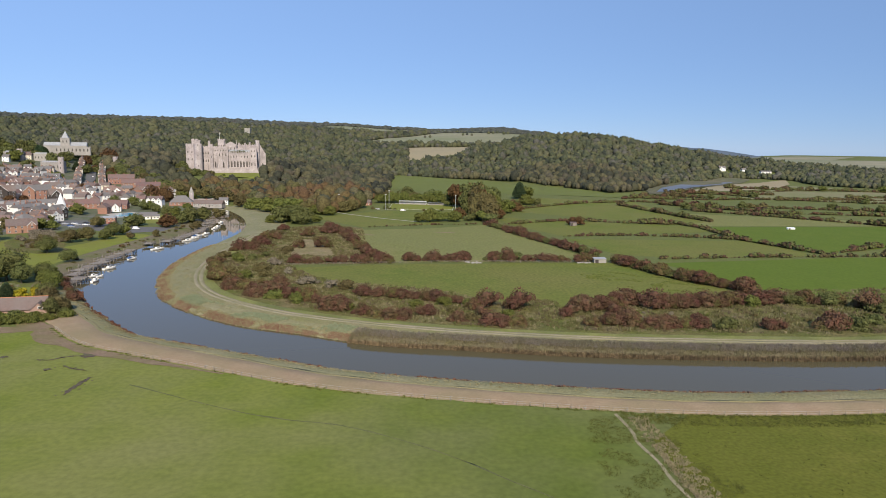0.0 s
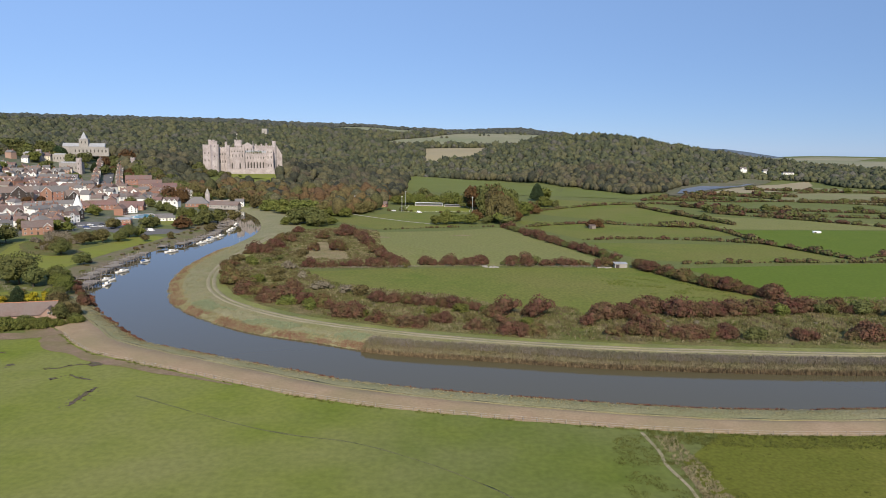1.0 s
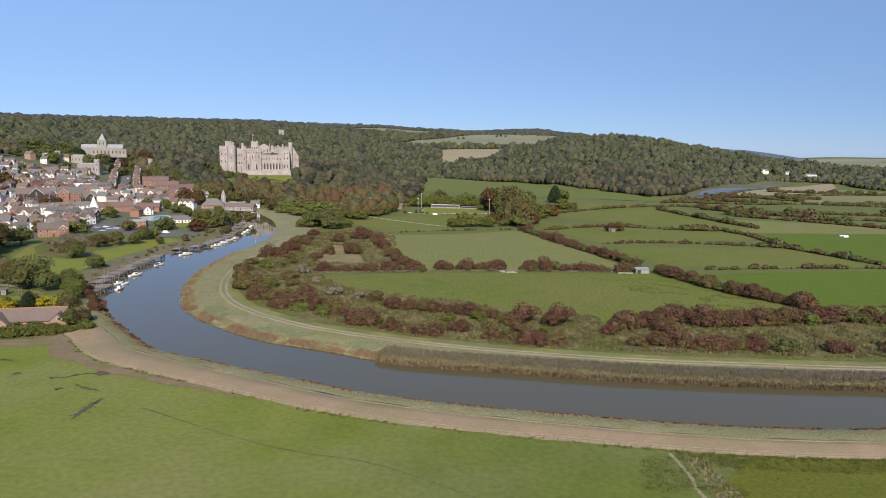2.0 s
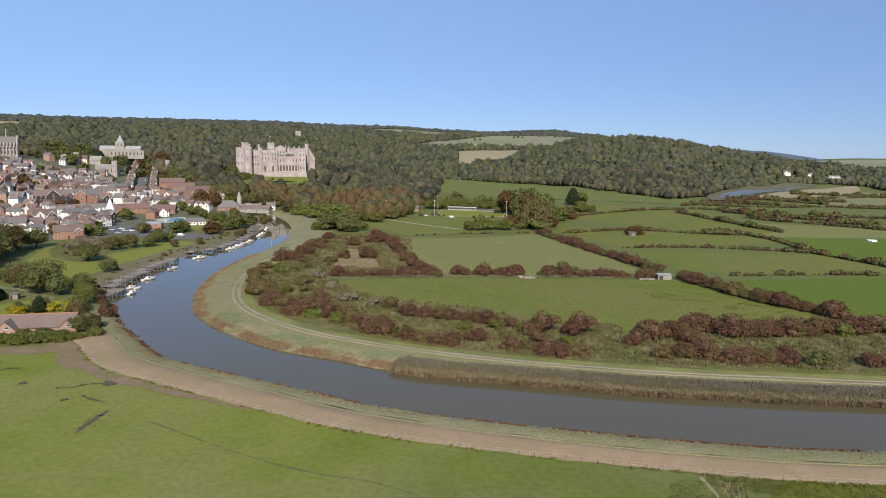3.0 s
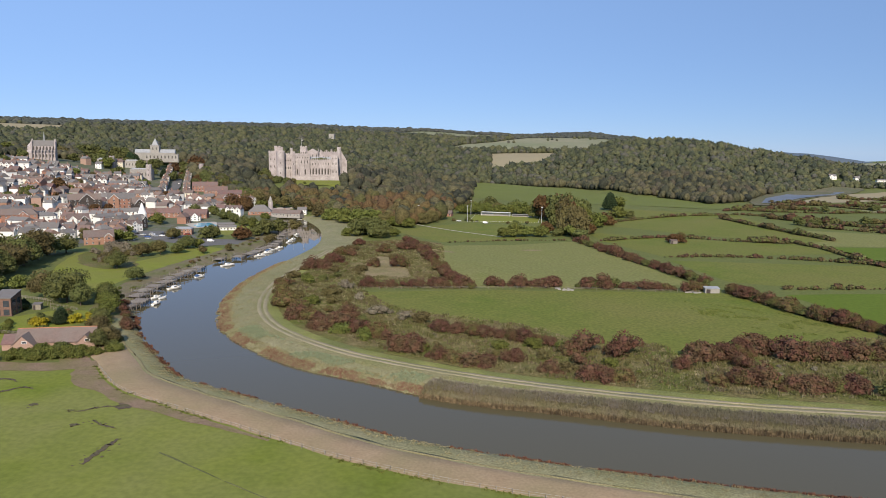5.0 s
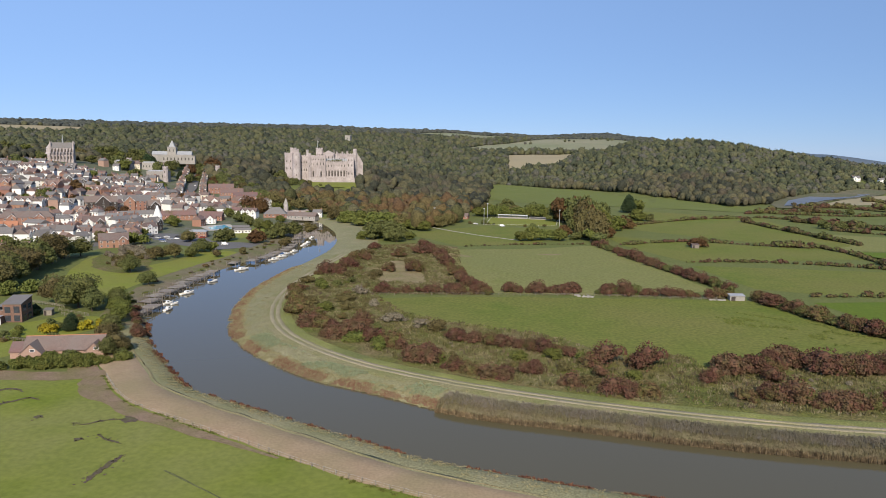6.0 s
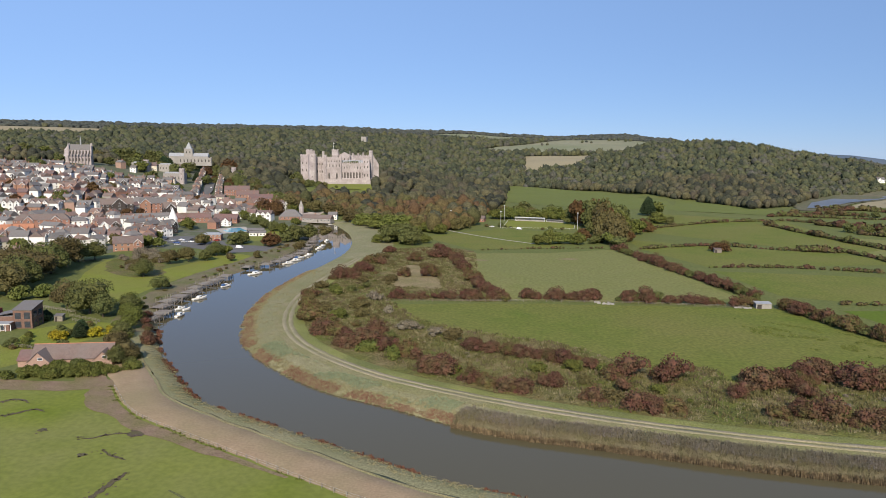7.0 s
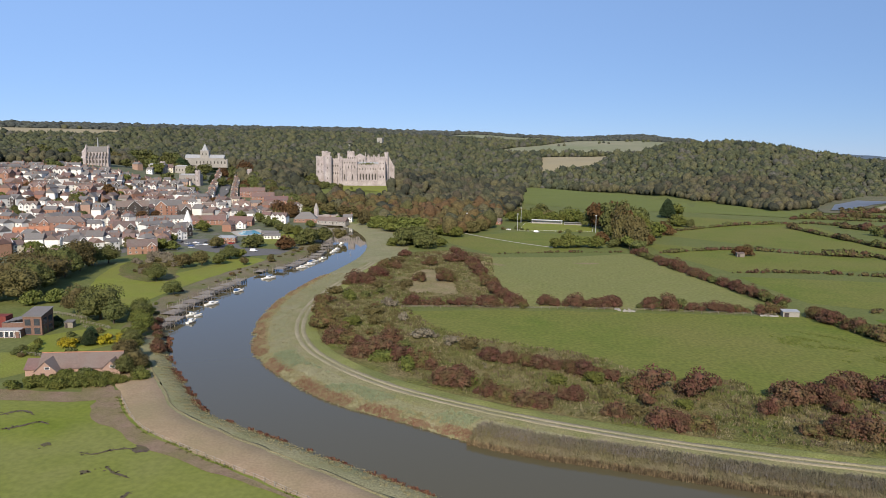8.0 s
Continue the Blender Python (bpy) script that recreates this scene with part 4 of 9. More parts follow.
def scatter(kinds, outline, count, size, group, seed):
    rng = random.Random(seed)
    xs, ys = [p[0] for p in outline], [p[1] for p in outline]
    done = 0
    while done < count:
        x, y = rng.uniform(min(xs), max(xs)), rng.uniform(min(ys), max(ys))
        if inside(np.array([x]), np.array([y]), outline)[0] and not inside(np.array([x]), np.array([y]), CLEARING)[0]:
            plant(rng.choice(kinds), x, y, size * rng.uniform(0.55, 1.3), rng.uniform(0.7, 1.1), group, rng)
            done += 1


def grove(key, spots, group, seed=3):
    rng = random.Random(seed)
    for x, y, size in spots:
        plant(key, x, y, size * rng.uniform(0.95, 1.08), rng.uniform(0.85, 1.1) * (min(1.0, 1.75 / size) if "scrub" in group else 1.0), group, rng)
        if "scrub" in group and size > 1.15 and key in ("haw", "hawg"):
            a = rng.uniform(-0.5, 0.5) + rng.choice((0.0, math.pi))
            plant(rng.choice(("haw", "hawg", "haw")), x + 2.6 * size * math.cos(a), y + 2.6 * size * math.sin(a), size * rng.uniform(0.5, 0.75), rng.uniform(0.9, 1.2), group, rng)


# scrub inside the bend: red hawthorns singly and in thickets, mixed bushes between
SCRUBS = "scrub bushes inside the bend"
grove("haw", [(50.5, 261.5, 1.26), (56.8, 271.0, 1.75), (64.1, 272.9, 1.55), (78.0, 282.3, 1.92), (86.1, 277.4, 2.00), (98.6, 276.7, 1.57), (107.8, 280.8, 1.88), (127.0, 286.1, 1.48), (135.2, 286.8, 1.59), (142.6, 289.7, 1.82), (159.8, 286.9, 0.93), (175.7, 278.3, 1.79)], SCRUBS, 403)
grove("hawg", [(69.8, 274.7, 1.33), (93.3, 276.2, 1.46), (113.3, 280.0, 1.32), (119.6, 281.0, 1.67), (156.0, 289.7, 1.44), (169.5, 287.9, 1.14)], SCRUBS, 404)
grove("green", [(129.3, 283.1, 2.00)], SCRUBS, 405)
grove("dark", [(146.8, 286.3, 1.25), (150.5, 286.5, 1.26), (163.6, 285.9, 2.00), (177.4, 273.1, 1.90)], SCRUBS, 404)
grove("hawg", [(54.7, 244.1, 1.11), (70.2, 244.9, 1.12), (148.7, 246.7, 0.91)], SCRUBS, 414)
grove("haw", [(62.1, 249.2, 1.13), (67.8, 262.1, 1.11), (67.2, 245.9, 1.68), (75.9, 243.2, 1.29), (79.7, 242.3, 1.53), (84.1, 243.1, 1.05), (92.9, 243.1, 1.64), (119.8, 243.7, 1.29), (141.3, 250.4, 0.99), (143.3, 244.1, 1.78)], SCRUBS, 413)
grove("dark", [(103.1, 243.0, 1.65), (151.1, 244.1, 1.90), (163.3, 253.9, 1.18)], SCRUBS, 414)
grove("haw", [(-40.4, 263.2, 1.91), (-19.7, 251.1, 1.25), (-14.7, 250.7, 1.25), (-5.6, 258.8, 1.29), (5.3, 246.6, 1.16), (15.2, 258.1, 0.94), (18.4, 272.4, 2.00), (17.7, 243.7, 1.48), (21.8, 242.0, 1.40), (31.5, 270.3, 1.70)], SCRUBS, 423)
grove("hawg", [(-29.7, 256.8, 1.22), (-25.1, 254.4, 1.21), (27.3, 242.4, 1.22)], SCRUBS, 424)
grove("olive", [(11.3, 250.5, 1.37), (4.2, 263.5, 1.03)], SCRUBS, 425)
grove("green", [(25.4, 259.5, 1.23), (0.5, 275.8, 1.40), (-10.5, 272.6, 1.40)], SCRUBS, 425)
grove("twig", [(-77.9, 340.9, 1.46), (-64.9, 315.9, 1.95), (-60.4, 315.2, 1.70), (-50.2, 308.2, 1.76)], SCRUBS, 434)
grove("olive", [(-43.0, 302.9, 1.94)], SCRUBS, 435)
grove("haw", [(-33.6, 292.9, 1.31), (-27.9, 290.9, 1.14), (-17.1, 288.7, 1.21), (-11.5, 287.3, 0.89), (-1.8, 282.8, 1.33), (6.8, 279.7, 1.02)], SCRUBS, 433)
grove("hawg", [(-21.4, 288.8, 1.22), (-6.8, 284.6, 1.11)], SCRUBS, 434)
grove("green", [(10.4, 275.4, 1.09)], SCRUBS, 435)
grove("dark", [(2.5, 278.4, 0.86)], SCRUBS, 434)
grove("hawg", [(-119.7, 361.6, 1.67), (-114.1, 339.3, 1.56), (-103.9, 317.8, 1.76), (-95.4, 312.5, 1.43), (-87.0, 299.6, 1.46), (-55.8, 279.6, 1.43)], SCRUBS, 444)
grove("olive", [(-107.4, 339.5, 2.00)], SCRUBS, 445)
grove("haw", [(-93.3, 300.6, 1.58), (-78.0, 285.4, 1.40), (-74.2, 290.3, 2.00), (-74.0, 306.1, 1.29), (-64.2, 285.0, 1.29), (-40.8, 262.9, 1.75), (-30.8, 257.4, 0.98)], SCRUBS, 443)
grove("green", [(-96.4, 326.9, 1.80), (-70.4, 282.7, 1.94), (-60.1, 274.8, 1.75), (-36.6, 264.9, 1.20)], SCRUBS, 445)
grove("dark", [(-67.2, 300.8, 1.08)], SCRUBS, 444)
grove("haw", [(-114.2, 412.0, 1.33), (-118.1, 435.8, 1.68), (-120.6, 422.9, 1.37), (-119.4, 513.5, 1.31), (-122.7, 411.8, 1.60), (-82.3, 499.2, 2.00)], SCRUBS, 453)
grove("hawg", [(-118.5, 463.1, 2.00), (-125.0, 406.1, 1.05), (-90.1, 427.8, 1.23), (-74.6, 430.4, 1.76), (-95.2, 481.3, 1.52)], SCRUBS, 454)
grove("olive", [(-118.0, 485.0, 2.00), (-107.9, 407.6, 1.48), (-92.3, 347.6, 2.00), (-88.2, 332.0, 1.96), (-80.4, 328.5, 1.20), (-94.2, 411.6, 1.84), (-84.1, 453.4, 1.61), (-122.6, 382.2, 1.76)], SCRUBS, 455)
grove("green", [(-112.6, 372.3, 2.00)], SCRUBS, 455)
grove("dark", [(-106.9, 380.8, 1.08), (-101.6, 390.8, 0.94)], SCRUBS, 454)
grove("twig", [(-90.1, 363.9, 2.00)], SCRUBS, 454)
WEST_ROUGH = [(-118, 370), (-114, 520), (-96, 530), (-86, 440), (-86, 372), (-70, 340), (-78, 300), (-100, 315)]
FRONT_ROUGH = [(-85, 320), (-40, 305), (0, 290), (20, 268), (50, 262), (110, 272), (170, 272), (230, 276), (230, 262), (100, 252), (20, 248), (-30, 264), (-70, 290)]
scatter(["olive", "green", "hawg", "olive"], WEST_ROUGH, 50, 0.55, SCRUBS, 51)
scatter(["olive", "green", "twig", "olive"], FRONT_ROUGH, 70, 0.5, SCRUBS, 52)
scatter(["haw", "dark", "hawg"], [(176, 262), (176, 292), (300, 305), (380, 315), (380, 292), (280, 272)], 46, 1.2, SCRUBS, 53)


# ---- woods on the hills: too many to count ----
def wood_leaves(name, tones, grain=2.2):
    """Leaves whose colour goes from tree to tree, by the tone that each crown has."""
    m = bpy.data.materials.new(name)
    m.use_nodes = True
    n, l = m.node_tree.nodes, m.node_tree.links
    b = n["Principled BSDF"]
    b.inputs["Roughness"].default_value, b.inputs["Specular IOR Level"].default_value = 0.95, 0.08
    tone = n.new("ShaderNodeAttribute")
    tone.attribute_name = "tone"
    ramp = n.new("ShaderNodeValToRGB")
    el = ramp.color_ramp.elements
    while len(el) < len(tones):
        el.new(0.5)
    for i, c in enumerate(tones):
        el[i].position, el[i].color = i / (len(tones) - 1), (*c, 1)
    l.new(tone.outputs["Fac"], ramp.inputs["Fac"])
    geo = n.new("ShaderNodeNewGeometry")
    t = n.new("ShaderNodeTexNoise")
    t.inputs["Scale"].default_value, t.inputs["Detail"].default_value = 1.0 / grain, 4
    l.new(geo.outputs["Position"], t.inputs["Vector"])
    r = n.new("ShaderNodeMapRange")
    r.inputs["From Min"].default_value, r.inputs["From Max"].default_value = 0.3, 0.7
    r.inputs["To Min"].default_value, r.inputs["To Max"].default_value = 0.5, 1.5
    l.new(t.outputs["Fac"], r.inputs["Value"])
    x = n.new("ShaderNodeVectorMath")
    x.operation = "SCALE"
    l.new(ramp.outputs["Color"], x.inputs[0])
    l.new(r.outputs["Result"], x.inputs["Scale"])
    l.new(x.outputs["Vector"], b.inputs["Base Color"])
    bp = n.new("ShaderNodeBump")
    bp.inputs["Strength"].default_value, bp.inputs["Distance"].default_value = 0.9, grain * 0.35
    l.new(t.outputs["Fac"], bp.inputs["Height"])
    l.new(bp.outputs["Normal"], b.inputs["Normal"])
    return m


# castle wood: blue raised a little, thin haze put into the leaf colours
M_W_CASTLE = wood_leaves("castle_hill_leaves_hazed", [(0.031, 0.034, 0.027), (0.041, 0.043, 0.031), (0.053, 0.056, 0.035), (0.069, 0.068, 0.041), (0.097, 0.089, 0.048), (0.074, 0.068, 0.047), (0.068, 0.059, 0.041)], 1.6)
M_W_AUTUMN = wood_leaves("autumn_wood_leaves", [(0.048, 0.052, 0.025), (0.074, 0.072, 0.030), (0.097, 0.073, 0.032), (0.097, 0.066, 0.031), (0.092, 0.057, 0.032), (0.092, 0.082, 0.034)], 1.6)
# downs wood likewise carries some painted haze in its blue
M_W_HILL = wood_leaves("downs_wood_leaves_hazed", [(0.036, 0.042, 0.032), (0.048, 0.055, 0.036), (0.062, 0.070, 0.040), (0.078, 0.084, 0.044), (0.094, 0.094, 0.048), (0.076, 0.076, 0.056), (0.088, 0.086, 0.070)])
# ridge leaves: distance haze is painted in as a flatter grey-blue palette
M_W_FAR = wood_leaves("far_wood_leaves_hazed", [(0.051, 0.058, 0.053), (0.062, 0.068, 0.060), (0.075, 0.080, 0.064), (0.070, 0.070, 0.065)], 6.0)


def heavy_mesh(name, points, polys, materials):
    """A mesh from arrays of points and of faces with three or four corners each."""
    me = bpy.data.meshes.new(name)
    loops = np.concatenate([p.reshape(-1) for p in polys])
    totals = np.concatenate([np.full(len(p), p.shape[1]) for p in polys])
    me.vertices.add(len(points))
    me.vertices.foreach_set("co", points.reshape(-1).astype(np.float32))
    me.loops.add(len(loops))
    me.loops.foreach_set("vertex_index", loops.astype(np.int32))
    me.polygons.add(len(totals))
    me.polygons.foreach_set("loop_start", np.concatenate([[0], np.cumsum(totals)[:-1]]).astype(np.int32))
    for m in materials:
        me.materials.append(m)
    me.polygons.foreach_set("use_smooth", [True] * len(totals))
    me.update(calc_edges=True)
    return me


def woods(name, spots, kinds, material, label, seed, wide, tall, lift, patch=55.0):
    """Many crowns joined into one mesh: spots are rows of x, y, radius; tone runs in patches and from tree to tree."""
    rng = np.random.default_rng(seed)
    pick = rng.integers(len(kinds), size=len(spots))
    pts, tri, quad, tri_tone, quad_tone, count = [], [], [], [], [], 0
    for k, (v, f, inner) in enumerate(kinds):
        s = spots[pick == k]
        if not len(s):
            continue
        n, a = len(s), rng.uniform(0, 6.28, len(s))
        c, sn, w = np.cos(a)[:, None], np.sin(a)[:, None], (s[:, 2] * wide)[:, None]
        h = (s[:, 2] * tall * rng.uniform(0.8, 1.3, n))[:, None]
        base = np.array([lie(x, y) for x, y in s[:, :2]])[:, None]
        pts.append(np.stack([(v[:, 0] * c - v[:, 1] * sn) * w + s[:, :1], (v[:, 0] * sn + v[:, 1] * c) * w + s[:, 1:2], v[:, 2] * h + base + h * lift], -1).reshape(-1, 3))
        tone = np.clip(0.5 + 0.45 * np.array([wander(x, y, patch, 2.0) for x, y in s[:, :2]]) + rng.normal(0, 0.24, n), 0, 1)
        start = (np.arange(n) * len(v) + count)[:, None, None]
        t3, t4 = np.array(f[:inner]), np.array(f[inner:])
        tri.append((t3[None] + start).reshape(-1, 3))
        tri_tone.append(np.repeat(tone, len(t3)))
        if len(t4):
            quad.append((t4[None] + start).reshape(-1, 4))
            quad_tone.append(np.repeat(tone, len(t4)))
        count += n * len(v)
    polys = [np.concatenate(tri)] + ([np.concatenate(quad)] if quad else [])
    me = heavy_mesh(name, np.concatenate(pts), polys, [material])
    me.attributes.new("tone", "FLOAT", "FACE").data.foreach_set("value", np.concatenate(tri_tone + quad_tone).astype(np.float32))
    return tagged(new(name, me), label, "woodland", kind="stuff")


def wood_spots(d0, d1, b0, b1, step, radius, seed, test):
    rng = np.random.default_rng(seed)
    out, d = [], d0
    while d < d1:
        gap = step(d)
        n = max(1, int(math.radians(b1 - b0) * d / gap))
        for k in range(n):
            b = math.radians(b0 + (b1 - b0) * (k + rng.uniform(0.0, 1.0)) / n)
            dd = d + rng.uniform(-0.5, 0.5) * gap
            out.append((dd * math.sin(b), dd * math.cos(b), radius(d) * float(np.clip(np.exp(rng.normal(0, 0.28)), 0.55, 1.7))))
        d += gap * 0.9
    s = np.array(out)
    return s[test(s[:, 0], s[:, 1])]


near_spots = wood_spots(600, 1300, -28, 20, lambda d: 7.8, lambda d: 4.9, 61, wooded)
b_near = np.degrees(np.arctan2(near_spots[:, 0], near_spots[:, 1]))
tone = np.array([wander(x, y, 60, 2.0) for x, y, _ in near_spots])
autumn = (b_near < -4) & (np.hypot(near_spots[:, 0], near_spots[:, 1]) < 900) & (tone > -0.25)
LEAFY = wood_kinds(30, 0.13, ICO2)
woods("autumn_wood", near_spots[autumn], LEAFY, M_W_AUTUMN, "rust and olive autumn wood below the castle", 62, 1.0, 1.1, 0.75)
woods("castle_wood", near_spots[~autumn], LEAFY, M_W_CASTLE, "dense mixed green wood on the castle hill", 63, 1.0, 1.1, 0.75)
mid_spots = wood_spots(1300, 2350, -47, 36, lambda d: 9.2 + (d - 1300) * 0.004, lambda d: 5.3 + (d - 1300) * 0.0016, 64, wooded)
woods("hill_wood", mid_spots, wood_kinds(5, 0.26, ICO1), M_W_HILL, "mixed deciduous wood covering the downs", 65, 1.0, 1.0, 0.6, 70.0)
left_spots = wood_spots(1130, 1300, -47, -28, lambda d: 8.5, lambda d: 5.2, 66, wooded)
woods("town_edge_wood", left_spots, LEAFY, M_W_CASTLE, "green wood behind the hill town", 67, 1.0, 1.0, 0.6)
far_spots = wood_spots(2350, 3150, -48, 13, lambda d: 15, lambda d: 8.5, 68, wooded)
edge = [(p.x, p.y, r) for line, r in (([(-250, 1890), (-110, 1790), (20, 1770), (130, 1765)], 3.4), ([(-260, 2330), (-130, 2420), (0, 2460), (120, 2500)], 6.0)) for p in curve_through(line, r * 1.3)]
edge += [(60 + 14 * k, 2260 + 40 * (k % 2), 5.0) for k in range(3)] + [(150 + 17 * k, 2380 + 30 * (k % 3), 6.5) for k in range(5)] + [(-60, 2120, 5.0), (-44, 2126, 5.5)]
woods("field_edge_trees", np.array(edge), wood_kinds(5, 0.26, ICO1), M_W_HILL, "hedges and lone trees between the hill fields", 70, 1.0, 1.0, 0.6)
woods("ridge_wood", far_spots, wood_kinds(0, 0, ICO1), M_W_FAR, "dark wood along the far ridge, haze painted into its leaves", 69, 1.1, 0.5, 0.5, 160.0)


# ---- houses ----
def window(parent, x, y, z, w, h, turn=0.0, mesh_cache={}):
    """A framed pane set proud of a wall; turn in degrees, 0 faces -y."""
    key = (round(w, 2), round(h, 2))
    if key not in mesh_cache:
        bm = bmesh.new()
        t = 0.09
        rim, hole = [(-w / 2, 0), (w / 2, 0), (w / 2, h), (-w / 2, h)], [(-w / 2 + t, t), (w / 2 - t, t), (w / 2 - t, h - t), (-w / 2 + t, h - t)]
        back, front, inner, pane = ([bm.verts.new((px, y0, pz)) for px, pz in q] for q, y0 in ((rim, 0.06), (rim, -0.05), (hole, -0.05), (hole, -0.01)))
        for i in range(4):
            j = (i + 1) % 4
            for q in ((back[i], back[j], front[j], front[i]), (front[i], front[j], inner[j], inner[i]), (inner[i], inner[j], pane[j], pane[i])):
                bm.faces.new(q)
        bm.faces.new(pane).material_index = 1
        bmesh.ops.recalc_face_normals(bm, faces=bm.faces)
        mesh_cache[key] = mesh_of("window", bm, M_FRAME, M_GLASS)
    ob = new("window", mesh_cache[key])
    ob.parent = parent
    ob.matrix_basis = pose(x, y, z, 0, 0, turn)
    return ob


def gable_roof(bm, x0, x1, y0, y1, z, h, over=0.35, thick=0.18, hip=0.0):
    """A ridge roof along x, with eaves and a hip length at each end."""
    ya, yb, ym = y0 - over, y1 + over, (y0 + y1) / 2
    drop = over * h / ((y1 - y0) / 2)
    xa, xb = x0 - over * 0.6, x1 + over * 0.6
    for dz in (0.0,):
        lo = [bm.verts.new(p) for p in ((xa, ya, z - drop), (xb, ya, z - drop), (xb, yb, z - drop), (xa, yb, z - drop))]
        hi = [bm.verts.new(p) for p in ((xa + hip, ym, z + h + thick), (xb - hip, ym, z + h + thick))]
        up = [bm.verts.new(p) for p in ((xa, ya, z - drop + thick), (xb, ya, z - drop + thick), (xb, yb, z - drop + thick), (xa, yb, z - drop + thick))]
        for i in range(4):
            bm.faces.new((lo[i], lo[(i + 1) % 4], up[(i + 1) % 4], up[i]))
        bm.faces.new((up[0], up[1], hi[1], hi[0]))
        bm.faces.new((up[2], up[3], hi[0], hi[1]))
        bm.faces.new((up[1], up[2], hi[1]))
        bm.faces.new((up[3], up[0], hi[0]))
        bm.faces.new(lo[::-1])


def gable_walls(bm, x0, x1, y0, y1, z, h, hip=False):
    ym = (y0 + y1) / 2
    a = [bm.verts.new(p) for p in ((x0, y0, -1.0), (x1, y0, -1.0), (x1, y1, -1.0), (x0, y1, -1.0))]
    b = [bm.verts.new(p) for p in ((x0, y0, z), (x1, y0, z), (x1, y1, z), (x0, y1, z))]
    if hip:
        for i in range(4):
            bm.faces.new((a[i], a[(i + 1) % 4], b[(i + 1) % 4], b[i]))
        bm.faces.new(b)
    else:
        r = [bm.verts.new((x0, ym, z + h)), bm.verts.new((x1, ym, z + h))]
        bm.faces.new((a[0], a[1], b[1], b[0]))
        bm.faces.new((a[2], a[3], b[3], b[2]))
        bm.faces.new((a[1], a[2], b[2], r[1], b[1]))
        bm.faces.new((a[3], a[0], b[0], r[0], b[3]))


def chimney(parent, x, y, z0, z1, material=None):
    bm = bmesh.new()
    box(bm, x - 0.45, y - 0.35, z0, x + 0.45, y + 0.35, z1)
    box(bm, x - 0.52, y - 0.42, z1 - 0.25, x + 0.52, y + 0.42, z1 - 0.1)
    for dx in (-0.22, 0.22):
        tube(bm, (x + dx, y, z1), (x + dx, y, z1 + 0.4), 0.13, 0.10, 6)
    return part("chimney", bm, material or M_BRICK, parent)


